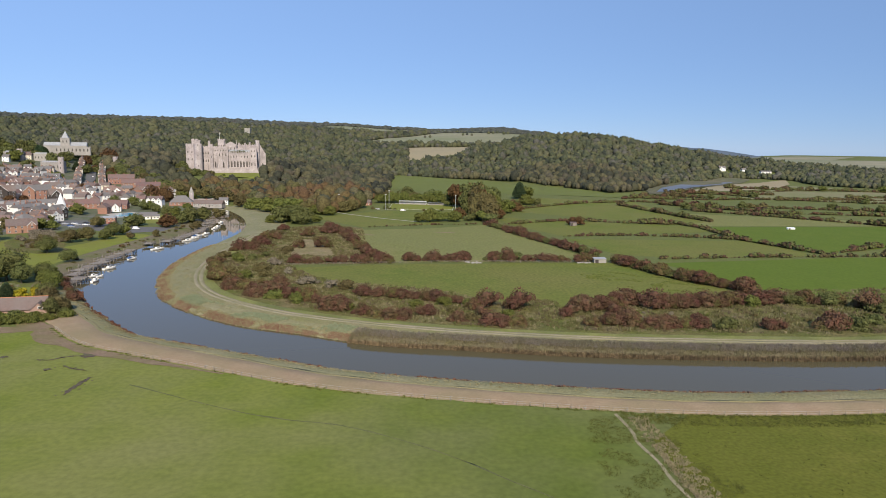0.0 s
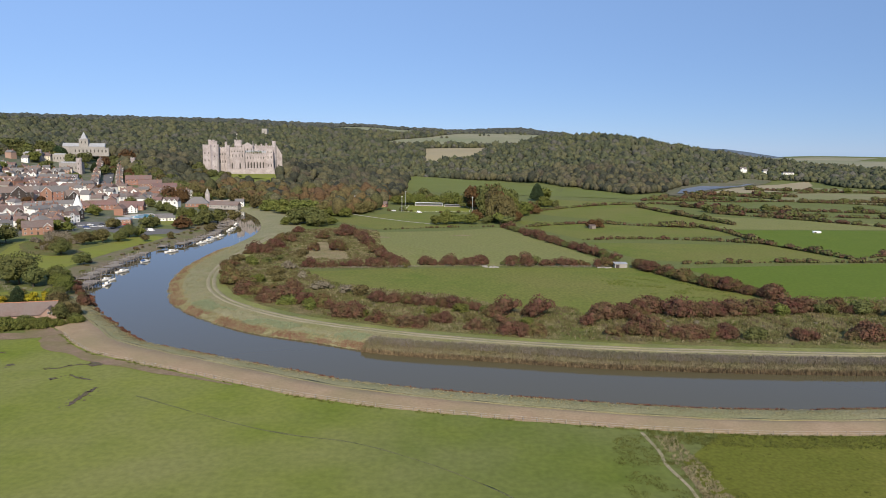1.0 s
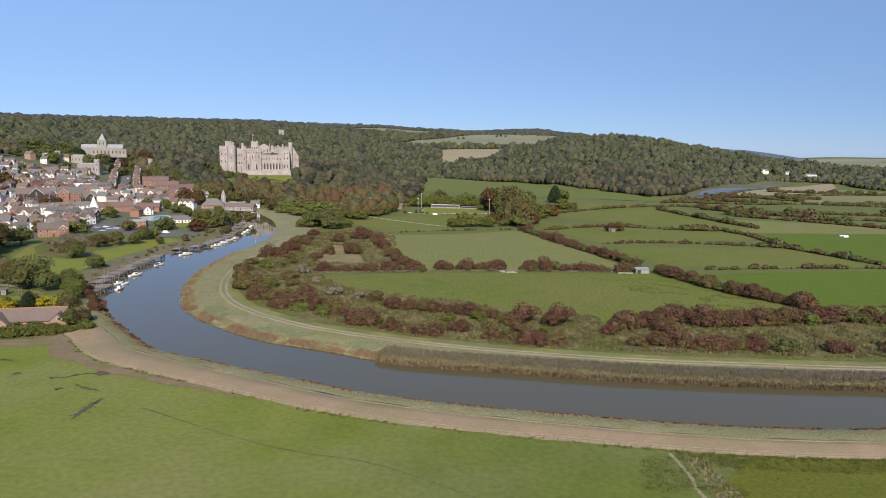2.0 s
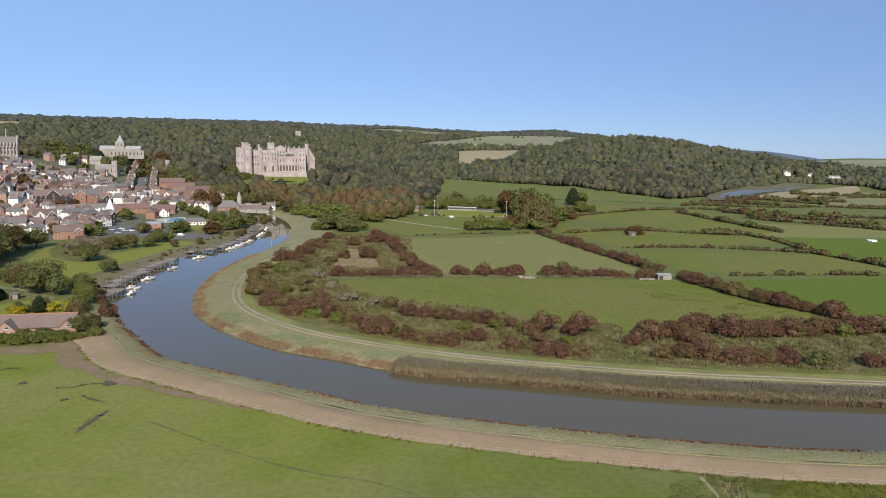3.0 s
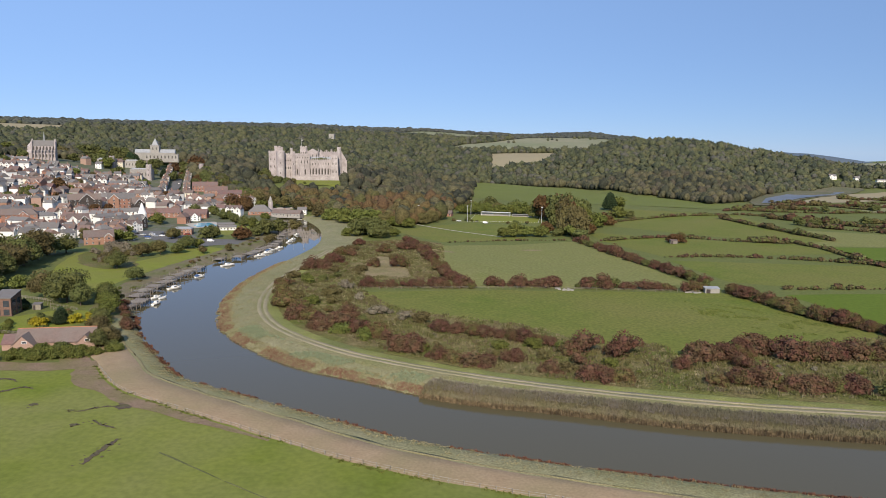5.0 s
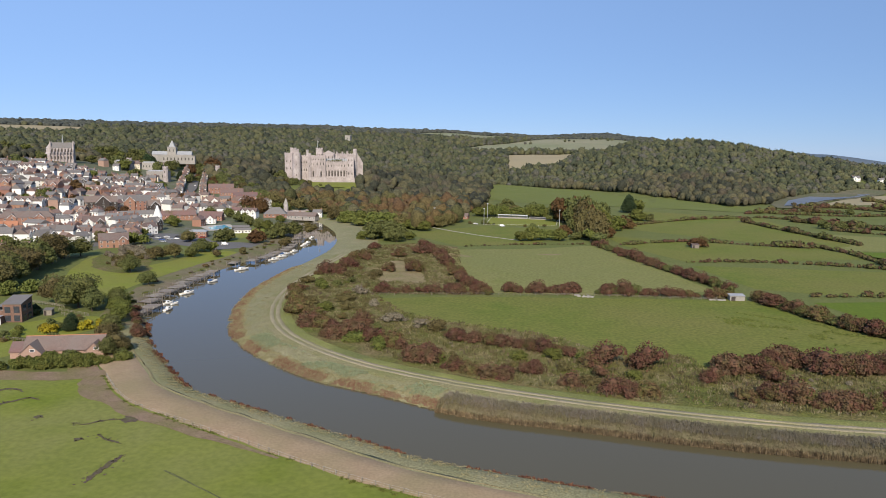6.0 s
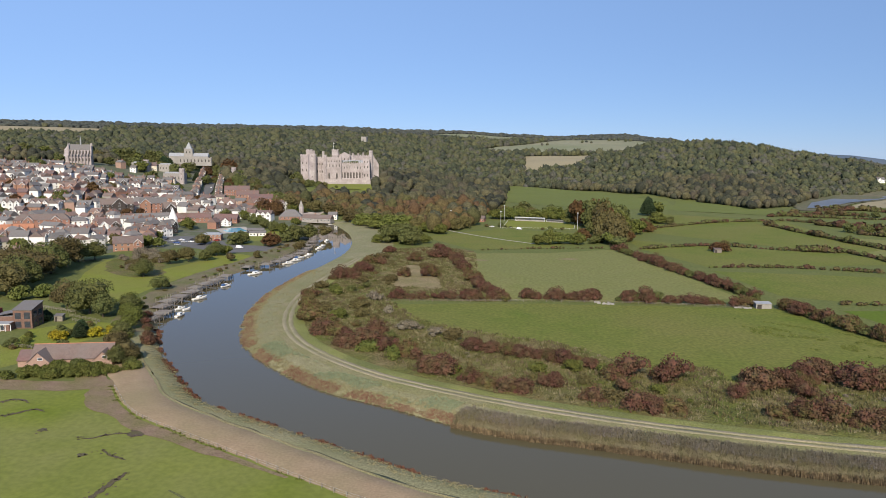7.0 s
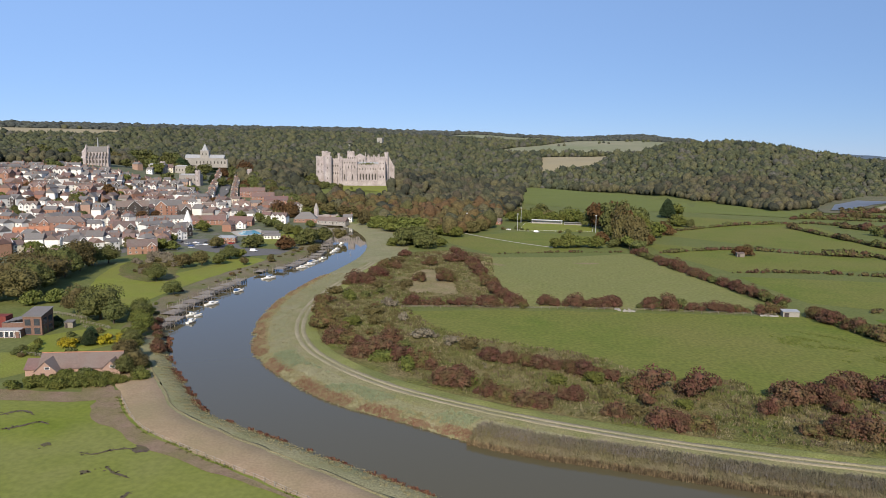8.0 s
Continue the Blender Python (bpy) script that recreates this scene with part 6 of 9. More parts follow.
def castle():
    root = empty("castle", pose(-318, 1004, 20.5, 0, 0, 16))
    s = 0.79

    def u(a):
        return (a - 625) * s

    def v(b):
        return (328 - b) * s

    def stones(outline, z0, z1, crenel=True, name="range", ledges=(0.62,), plinth=True):
        bm = bmesh.new()
        prism(bm, outline, z0, z1)
        cx, cy = sum(p[0] for p in outline) / len(outline), sum(p[1] for p in outline) / len(outline)

        def swollen(by):
            return [(x + math.copysign(by, x - cx), y + math.copysign(by, y - cy)) for x, y in outline]

        for k in ledges:
            prism(bm, swollen(0.25), z0 + (z1 - z0) * k, z0 + (z1 - z0) * k + 0.4)
        prism(bm, swollen(0.35), z1 - 1.5, z1 - 1.0)
        if plinth:
            prism(bm, swollen(0.6), z0, z0 + 2.6)
        if crenel:
            merlons(bm, [*outline, outline[0]], z1, h=1.3, w=1.5, gap=1.2, thick=0.6)
        return part(name, bm, M_STONE, root)

    def block(a0, a1, top, y0, y1, z0=-6.0, name="range", wins=(), butts=0, ledges=(0.62,)):
        x0, x1, z1 = u(a0), u(a1), v(top)
        b = stones([(x0, y0), (x1, y0), (x1, y1), (x0, y1)], z0, z1, True, name, ledges)
        for count, sill, w, h in wins:
            for k in range(count):
                wbm = bmesh.new()
                lancet(wbm, x0 + (x1 - x0) * (k + 0.5) / count, y0, v(sill), w, h)
                part("window_opening", wbm, M_STONEDARK, b)
        for k in range(butts):
            x = x0 + (x1 - x0) * k / max(1, butts - 1)
            bm = bmesh.new()
            prism(bm, [(x - 0.7, y0 - 2.6), (x + 0.7, y0 - 2.6), (x + 0.7, y0 + 0.1), (x - 0.7, y0 + 0.1)], z0, z0 + (z1 - z0) * 0.45)
            prism(bm, [(x - 0.6, y0 - 1.5), (x + 0.6, y0 - 1.5), (x + 0.6, y0 + 0.1), (x - 0.6, y0 + 0.1)], z0 + (z1 - z0) * 0.45 + 0.01, z0 + (z1 - z0) * 0.8)
            tube(bm, (x, y0 - 0.8, z0 + (z1 - z0) * 0.8), (x, y0 - 0.4, z0 + (z1 - z0) * 0.93), 0.8, 0.1, 4)
            part("buttress", bm, M_STONE, b)
        return b

    # west end: gate range, tall paired tower, drum tower
    block(559.5, 573, 277, 1, 22, -6, wins=((2, 305, 1.2, 3.4), (2, 292, 1.1, 2.8)))
    block(569, 579, 268, 9, 20, 6, "square_tower", wins=((2, 282, 1.1, 3.0),))
    block(576, 584, 270, 5, 13, 6, "square_tower", wins=((1, 284, 1.1, 3.0),))
    castle_tower(root, u(580.5), -2.5, 5.9, -7, v(276.5), 20, 3)
    block(587, 604, 281, 4, 20, -6, wins=((4, 308, 1.3, 4.0), (4, 294, 1.1, 3.0)), butts=3)
    castle_tower(root, u(599.5), 6, 1.7, 8, v(271), 8, 1, "turret")
    # great hall block with its deep corner buttress and the square tower over it
    block(603, 631, 281, -3, 24, -7, wins=((2, 318, 2.0, 9.0), (5, 297, 1.3, 4.2), (6, 288, 1.0, 2.2)), butts=4, ledges=(0.35, 0.7))
    block(600.5, 606, 283, -6, 3, -9, "corner_tower", wins=((1, 300, 0.9, 3.0),))
    block(614.5, 626, 267.5, 8, 20, 10, "square_tower", wins=((3, 280, 1.0, 3.0),))
    # chapel: pale gabled front with a steep roof
    bm = bmesh.new()
    x0, x1, ym = u(627), u(647), 12.0
    gable = [(x0, 0.0), (x1, 0.0), (x1, v(276)), ((x0 + x1) / 2, v(270.5)), (x0, v(276))]
    a = [bm.verts.new((x, ym, z)) for x, z in gable]
    b = [bm.verts.new((x, ym + 16, z)) for x, z in gable]
    bm.faces.new(a)
    for i in range(5):
        bm.faces.new((a[i], b[i], b[(i + 1) % 5], a[(i + 1) % 5]))
    bmesh.ops.recalc_face_normals(bm, faces=bm.faces)
    for x in (x0, x1):
        tube(bm, (x, ym, v(277)), (x, ym, v(268)), 0.9, 0.15, 6)
    chapel = part("chapel", bm, M_STONE, root)
    for k in range(3):
        w = bmesh.new()
        lancet(w, x0 + (x1 - x0) * (k + 0.5) / 3, ym, v(287), 1.3, 5.0)
        part("window_opening", w, M_STONEDARK, chapel)
    # long east range: lower front with buttressed tall windows, roof and battlemented rear
    block(630, 673, 290, -1, 12, -7, wins=((8, 317, 2.0, 9.5), (9, 300, 1.2, 3.4)), butts=9, ledges=(0.3, 0.66))
    bm = bmesh.new()
    gable_roof(bm, u(631), u(672), 2, 12, v(290) - 0.6, 4.2)
    part("lead_roof", bm, M_LEAD, root)
    block(645, 682, 277, 18, 30, -4, wins=((8, 288, 1.1, 3.2),))
    for a, top in ((652, 274), (662, 274), (671, 272.5)):
        castle_tower(root, u(a), 18, 1.3, 12, v(top), 6, 0, "chimney_turret")
    block(670.5, 682, 281.5, -4, 9, -8, "square_tower", wins=((2, 314, 1.3, 4.0), (2, 299, 1.2, 3.6), (2, 289, 1.0, 2.4)), butts=2)
    castle_tower(root, u(685), 16, 2.9, -6, v(268.5), 10, 3)
    castle_tower(root, u(604), -1.5, 1.8, -6, v(277), 8, 0, "turret")
    castle_tower(root, u(631), -1.5, 1.6, -6, v(279), 8, 0, "turret")
    # stepped wall falling away from the tall tower
    for k in range(6):
        bm = bmesh.new()
        x = u(687.5 + 2.0 * k)
        z = v(275 + 3.4 * k)
        prism(bm, [(x, 18 + k), (x + 1.7, 18 + k), (x + 1.7, 21 + k), (x, 21 + k)], -8, z)
        merlons(bm, [(x, 18 + k), (x + 1.7, 18 + k)], z, w=0.8, gap=0.5)
        part("curtain_wall", bm, M_STONE, root)
    # terrace wall with buttresses and a parapet, sloping rampart at its end
    bm = bmesh.new()
    line = [(u(603), -10.5), (u(640), -12.5), (u(686), -15.0), (u(686), -13.8), (u(640), -11.3), (u(603), -9.3)]
    prism(bm, line, -12, v(319.5))
    prism(bm, [(x, y - 0.2) for x, y in line], v(319.5) + 0.01, v(319.5) + 0.6)
    for k in range(9):
        x = u(604 + 10 * k)
        y = -10.5 - 4.5 * k / 8
        prism(bm, [(x - 0.8, y - 1.6), (x + 0.8, y - 1.6), (x + 0.6, y + 0.2), (x - 0.6, y + 0.2)], -12, v(322.5))
    part("terrace_wall", bm, M_STONE, root)
    bm = bmesh.new()
    prism(bm, [(u(684), -16.5), (u(688), -16.5), (u(688), 10), (u(684), 10)], -14, v(318))
    merlons(bm, [(u(684), -16), (u(688), -16), (u(688), 10)], v(318), w=1.2, gap=0.8)
    part("rampart", bm, M_STONE, root)
    bm = bmesh.new()
    prism(bm, [(u(603), -9.2), (u(684), -13.6), (u(684), -3), (u(603), -3)], -12, v(321.5))
    part("terrace", bm, M_LAWN, root, "grass terrace behind a stone wall")
    bm = bmesh.new()
    tube(bm, (u(617.5), 12, v(268)), (u(617.5), 12, v(253)), 0.16, 0.09, 6)
    pole = part("flagpole", bm, M_FRAME, root)
    bm = bmesh.new()
    box(bm, u(617.5) + 0.1, 11.95, v(256.5), u(617.5) + 2.0, 12.05, v(254.6))
    part("flag", bm, M_STONEGREY, pole)
    # creeper over the parapet of the east range
    rng = np.random.default_rng(31)
    n = 900
    c = np.stack([rng.normal(u(650), 5.5, n), rng.uniform(-1.6, 4.0, n), v(290.5) + np.abs(rng.normal(0, 1.3, n))], -1)
    q = rng.standard_normal((n, 2, 3)) * 0.32
    pts = np.stack([c - q[:, 0], c - q[:, 1], c + q[:, 0], c + q[:, 1]], 1).reshape(-1, 3)
    ob = new("creeper", quick("creeper", pts, np.arange(4 * n).reshape(-1, 4).tolist(), M_LEAFDARK))
    ob.parent = root
    ob["label"] = "dark green creeper over the parapet"
    tagged(root, "large pale limestone castle with round towers and battlements", "castle")


castle()


def far_tower(x, y, z, w, h, label):
    root = empty("stone_tower", pose(x, y, z))
    bm = bmesh.new()
    prism(bm, [(-w / 2, -w / 2), (w / 2, -w / 2), (w / 2, w / 2), (-w / 2, w / 2)], -12, h)
    merlons(bm, [(-w / 2, -w / 2), (w / 2, -w / 2), (w / 2, w / 2), (-w / 2, w / 2), (-w / 2, -w / 2)], h, w=1.6, gap=1.2)
    part("shaft", bm, M_STONEGREY, root)
    bm = bmesh.new()
    lancet(bm, 0, -w / 2, h * 0.4, 1.4, 4)
    part("window_opening", bm, M_STONEDARK, root)
    tagged(root, label, "tower")


def cathedral():
    root = empty("cathedral", pose(-645, 900, 47.5, 0, 0, 28) @ Matrix.Scale(0.80, 4))
    L, W, H, R = 34.0, 11.0, 22.0, 9.0
    bm = bmesh.new()
    gable_walls(bm, -L / 2, L / 2, -W / 2, W / 2, H, R)
    nave = part("nave", bm, M_STONE, root)
    bm = bmesh.new()
    gable_roof(bm, -L / 2, L / 2, -W / 2, W / 2, H, R, over=0.3)
    part("nave_roof", bm, M_SLATE, root)
    bm = bmesh.new()
    prism(bm, [(-L / 2, -W / 2 - 6), (L / 2, -W / 2 - 6), (L / 2, -W / 2), (-L / 2, -W / 2)], -4, 11)
    part("aisle", bm, M_STONE, root)
    bm = bmesh.new()
    a = [(-L / 2, -W / 2 - 6.4, 11), (L / 2, -W / 2 - 6.4, 11), (L / 2, -W / 2, 14.5), (-L / 2, -W / 2, 14.5)]
    bm.faces.new([bm.verts.new(p) for p in a])
    b = [bm.verts.new((p[0], p[1], p[2] - 0.3)) for p in a]
    bm.faces.new(b[::-1])
    part("aisle_roof", bm, M_SLATE, root)
    for k in range(8):
        x = -L / 2 + L * k / 7
        bm = bmesh.new()
        prism(bm, [(x - 0.6, -W / 2 - 8), (x + 0.6, -W / 2 - 8), (x + 0.6, -W / 2 - 5.8), (x - 0.6, -W / 2 - 5.8)], -4, 13)
        tube(bm, (x, -W / 2 - 7, 13), (x, -W / 2 - 7, 18), 0.8, 0.05, 4)
        tube(bm, (x, -W / 2 - 7, 12.5), (x, -W / 2, 19.5), 0.45, 0.45, 4)
        part("flying_buttress", bm, M_STONE, root)
        if k < 7:
            w = bmesh.new()
            lancet(w, x + L / 14, -W / 2, 15.0, 2.2, 6.5)
            part("window_opening", w, M_STONEDARK, nave)
            w = bmesh.new()
            lancet(w, x + L / 14, -W / 2 - 6, 3.0, 1.8, 6.0)
            part("window_opening", w, M_STONEDARK, nave)
    # turrets at the two fronts
    for x in (-L / 2, L / 2):
        for y in (-W / 2, W / 2):
            bm = bmesh.new()
            prism(bm, ring(x, y, 1.3, 8), -4, H + 6)
            tube(bm, (x, y, H + 6), (x, y, H + 12), 1.3, 0.05, 8)
            part("pinnacle", bm, M_STONE, root)
    # rounded apse and chapels
    bm = bmesh.new()
    prism(bm, ring(-L / 2 - 2, 0, 5.5, 12), -4, H - 1)
    tube(bm, (-L / 2 - 2, 0, H - 1), (-L / 2 - 1, 0, H + R - 1), 5.8, 0.2, 12)
    prism(bm, ring(-L / 2 - 3, -2, 9.5, 12), -4, 10.5)
    tube(bm, (-L / 2 - 3, -2, 10.5), (-L / 2 - 3, -2, 14), 9.7, 5.0, 12)
    part("apse", bm, M_STONE, root)
    bm = bmesh.new()
    tube(bm, (1, 0, H + R - 0.5), (1, 0, H + R + 4), 1.2, 1.0, 8)
    tube(bm, (1, 0, H + R + 4), (1, 0, H + R + 15), 1.3, 0.04, 8)
    part("spire", bm, M_LEAD, root, "slender lead-covered spire")
    tagged(root, "tall gothic stone cathedral with flying buttresses and spire", "cathedral")


cathedral()


def church():
    root = empty("church", pose(-545, 1003, 47.0, 0, 0, 18) @ Matrix.Scale(0.92, 4))
    bm = bmesh.new()
    gable_walls(bm, -30, 30, -6, 6, 11, 5)
    part("nave", bm, M_STONEGREY, root)
    bm = bmesh.new()
    gable_roof(bm, -30, 30, -6, 6, 11, 5, over=0.3)
    part("nave_roof", bm, M_LEAD, root)
    bm = bmesh.new()
    prism(bm, [(-14, -12), (36, -12), (36, -6), (-14, -6)], -4, 8.5)
    merlons(bm, [(-14, -12), (36, -12), (36, -6)], 8.5, w=1.4, gap=1.1)
    aisle = part("aisle", bm, M_STONEGREY, root)
    for k in range(9):
        w = bmesh.new()
        lancet(w, -11 + k * 5.4, -12, 2.0, 1.8, 4.6)
        part("window_opening", w, M_STONEDARK, aisle)
    bm = bmesh.new()
    prism(bm, [(-6.5, -6.5), (6.5, -6.5), (6.5, 6.5), (-6.5, 6.5)], -2, 22)
    merlons(bm, [(-6.5, -6.5), (6.5, -6.5), (6.5, 6.5), (-6.5, 6.5), (-6.5, -6.5)], 22, w=1.5, gap=1.1)
    tower = part("tower", bm, M_STONEGREY, root)
    for x in (-2.6, 2.6):
        w = bmesh.new()
        lancet(w, x, -6.5, 15.5, 1.4, 4.0)
        part("window_opening", w, M_STONEDARK, tower)
    bm = bmesh.new()
    tube(bm, (0, 0, 22), (0, 0, 33.5), 7.2, 0.1, 4)
    part("pyramid_spire", bm, M_LEAD, root)
    tagged(root, "long grey flint church with a squat spired tower", "church")


church()


def stone_hall(x, y, turn, w, d, h, label, tower=0.0):
    root = empty("stone_hall", pose(x, y, lie(x, y), 0, 0, turn))
    bm = bmesh.new()
    prism(bm, [(-w / 2, -d / 2), (w / 2, -d / 2), (w / 2, d / 2), (-w / 2, d / 2)], -4, h)
    merlons(bm, [(-w / 2, -d / 2), (w / 2, -d / 2), (w / 2, d / 2), (-w / 2, d / 2), (-w / 2, -d / 2)], h, w=1.4, gap=1.1)
    b = part("wall", bm, M_FLINT, root)
    for k in range(int(w / 4)):
        wbm = bmesh.new()
        lancet(wbm, -w / 2 + (k + 0.5) * w / int(w / 4), -d / 2, h * 0.35, 1.1, h * 0.35)
        part("window_opening", wbm, M_STONEDARK, b)
    bm = bmesh.new()
    gable_roof(bm, -w / 2 + 1, w / 2 - 1, -d / 2 + 1, d / 2 - 1, h - 1.5, 3.5)
    part("roof", bm, M_LEAD, root)
    if tower:
        castle_tower(root, w / 2 - 3, -d / 2 + 2, 3.4, -4, tower, 8, 2)
    tagged(root, label, "building")


stone_hall(-490, 870, 12, 26, 12, 11, "grey flint hall with square corner tower", 17)
stone_hall(-575, 930, 14, 22, 14, 10, "grey stone house with battlements near trees", 14)
stone_hall(-548, 945, 14, 16, 10, 9, "grey flint lodge beside the church")
stone_hall(-470, 985, 10, 14, 9, 11, "castle gatehouse of grey flint", 16)
far_tower(-511, 1816, 84, 14, 17, "small pale stone tower above the woods")


# ---- houses by the river ----
def riverside_house():
    """Long low brick house with a tiled roof and two front gables."""
    root = empty("riverside_house", pose(-160, 251.0, 0, 0, 0, 17.0))
    bm = bmesh.new()
    gable_walls(bm, -13, 11.5, -3.6, 3.6, 3.0, 3.6)
    part("wall", bm, M_BRICKPALE, root)
    bm = bmesh.new()
    gable_roof(bm, -13, 11.5, -3.6, 3.6, 3.0, 3.6, over=0.5, hip=0.0)
    part("roof", bm, M_TILEBROWN, root)
    for k, (gx, gw, gout) in enumerate(((9.6, 5.6, 2.6), (-9.6, 6.4, 3.4))):
        top, ev = gw * 0.47, 2.7
        g = bmesh.new()
        pts = [(gx - gw / 2, -0.5), (gx + gw / 2, -0.5), (gx + gw / 2, ev), (gx, ev + top), (gx - gw / 2, ev)]
        a = [g.verts.new((px, -3.6 - gout, pz)) for px, pz in pts]
        b = [g.verts.new((px, 0.0, pz)) for px, pz in pts]
        g.faces.new(a)
        for i in range(5):
            g.faces.new((a[i], b[i], b[(i + 1) % 5], a[(i + 1) % 5]))
        bmesh.ops.recalc_face_normals(g, faces=g.faces)
        part("gable", g, M_BRICKPALE, root)
        g = bmesh.new()
        for sgn in (-1, 1):
            q = [(gx + sgn * (gw / 2 + 0.4), -3.6 - gout - 0.3, ev - 0.35), (gx, -3.6 - gout - 0.3, ev + top + 0.06), (gx, 0.0, ev + top + 0.06), (gx + sgn * (gw / 2 + 0.4), 0.0, ev - 0.35)]
            lo = [g.verts.new(p) for p in q]
            hi = [g.verts.new((p[0], p[1], p[2] + 0.16)) for p in q]
            g.faces.new(lo), g.faces.new(hi)
            for i in range(4):
                g.faces.new((lo[i], lo[(i + 1) % 4], hi[(i + 1) % 4], hi[i]))
        bmesh.ops.recalc_face_normals(g, faces=g.faces)
        part("gable_roof", g, M_TILEBROWN, root)
        window(root, gx + 0.6, -3.6 - gout, 3.2, 1.6, 0.9)
        bm = bmesh.new()
        box(bm, gx - 1.4, -3.66 - gout, 0, gx - 0.2, -3.55 - gout, 2.1)
        part("door", bm, M_TIMBER, root)
    for x in (0.5, 2.2):
        window(root, x, -3.6, 1.4, 1.4, 1.0)
    bm = bmesh.new()
    tube(bm, (-13.3, 0, 6.75), (11.8, 0, 6.75), 0.16, 0.16, 6)
    part("ridge_tiles", bm, M_TILEORANGE, root, "orange clay ridge tiles")
    bm = bmesh.new()
    gable_walls(bm, -17.5, -13, -3.0, 3.4, 2.4, 2.4)
    part("side_wing", bm, M_BRICKPALE, root)
    bm = bmesh.new()
    gable_roof(bm, -17.5, -13.05, -3.0, 3.4, 2.4, 2.4, over=0.4)
    part("side_roof", bm, M_TILE, root, "newer red tiled roof")
    tagged(root, "long low brick house with brown tiled roof", "house")


riverside_house()


def modern_house():
    """Brown brick house of stacked flat-roofed blocks with a red wall and a white conservatory."""
    root = empty("modern_house", pose(-216, 288, 0, 0, 0, 14))
    for nm, m, dims in (("tall_block", M_BRICKDARK, (1.5, -4, 0, 8.5, 5, 7.2)), ("low_block", M_BRICKDARK, (-7, -3, 0, 1.5, 6, 4.6)), ("porch", M_BRICKDARK, (-9, -8, 0, 2.0, -3, 2.8))):
        bm = bmesh.new()
        x0, y0, z0, x1, y1, z1 = dims
        prism(bm, [(x0, y0), (x1, y0), (x1, y1), (x0, y1)], -0.5, z1)
        part(nm, bm, m, root)
        bm = bmesh.new()
        prism(bm, [(x0 + 0.3, y0 + 0.3), (x1 - 0.3, y0 + 0.3), (x1 - 0.3, y1 - 0.3), (x0 + 0.3, y1 - 0.3)], z1, z1 + 0.08)
        part("flat_roof", bm, M_LEAD, root)
    bm = bmesh.new()
    a = [(-7, -3, 4.6), (1.5, -3, 6.2), (1.5, 6, 6.2), (-7, 6, 4.6)]
    bm.faces.new([bm.verts.new(p) for p in a])
    bm.faces.new([bm.verts.new((p[0], p[1], p[2] - 0.3)) for p in a][::-1])
    part("sloping_roof", bm, M_SLATE, root)
    bm = bmesh.new()
    box(bm, -12, 0, -0.5, -7.05, 5, 6.4)
    part("red_wall", bm, mat("dull_red_paint", (0.150, 0.040, 0.034), (0.190, 0.052, 0.044), 1.0, fine=0.1), root, "dull red painted wall")
    for x0, z0, x1, z1 in ((2.2, 0.4, 4.4, 2.8), (2.2, 3.8, 4.4, 6.2), (5.6, 3.8, 7.8, 6.4), (5.6, 0.4, 7.8, 2.8)):
        bm = bmesh.new()
        box(bm, x0, -4.06, z0, x1, -3.9, z1)
        part("glazing", bm, M_GLASS, root, "dark frameless glazing")
    for y0, z0 in ((-2.8, 0.3), (1.2, 0.3), (-2.8, 3.9), (1.2, 3.9)):
        bm = bmesh.new()
        box(bm, 8.4, y0, z0, 8.56, y0 + 2.6, z0 + 2.5)
        part("glazing", bm, M_GLASS, root, "dark frameless glazing")
    bm = bmesh.new()
    a = [(1.2, -4.3, 7.25), (8.8, -4.3, 7.25), (8.8, 5.3, 9.0), (1.2, 5.3, 9.0)]
    lo, hi = [bm.verts.new(p) for p in a], [bm.verts.new((p[0], p[1], p[2] + 0.25)) for p in a]
    bm.faces.new(lo[::-1]), bm.faces.new(hi)
    for i in range(4):
        bm.faces.new((lo[i], lo[(i + 1) % 4], hi[(i + 1) % 4], hi[i]))
    part("sloping_roof", bm, M_SLATE, root)
    bm = bmesh.new()
    for x in (1.5, 8.25):
        w = [bm.verts.new(p) for p in ((x, -4, 7.2), (x, 5, 7.2), (x, 5, 8.9), (x, -4, 7.25))]
        v = [bm.verts.new((p.co.x + 0.25, p.co.y, p.co.z)) for p in w]
        bm.faces.new(w), bm.faces.new(v[::-1])
        for i in range(4):
            bm.faces.new((w[i], v[i], v[(i + 1) % 4], w[(i + 1) % 4]))
    box(bm, 1.75, 4.75, 7.2, 8.25, 5.0, 8.9)
    bmesh.ops.recalc_face_normals(bm, faces=bm.faces)
    part("upper_wall", bm, M_BRICKDARK, root)
    for x in (-6.5, -4.6, -2.7, -0.8):
        window(root, x, -8, 0.3, 1.7, 2.2)
    bm = bmesh.new()
    for k in range(7):
        x = -9 + k * 1.9
        box(bm, x, -8.25, 0, x + 0.16, -8.08, 2.6)
    box(bm, -9, -8.25, 2.6, 2.4, -8.08, 2.75)
    part("conservatory_frame", bm, M_FRAME, root)
    tagged(root, "modern brown brick house with flat and sloping roofs", "house")


modern_house()


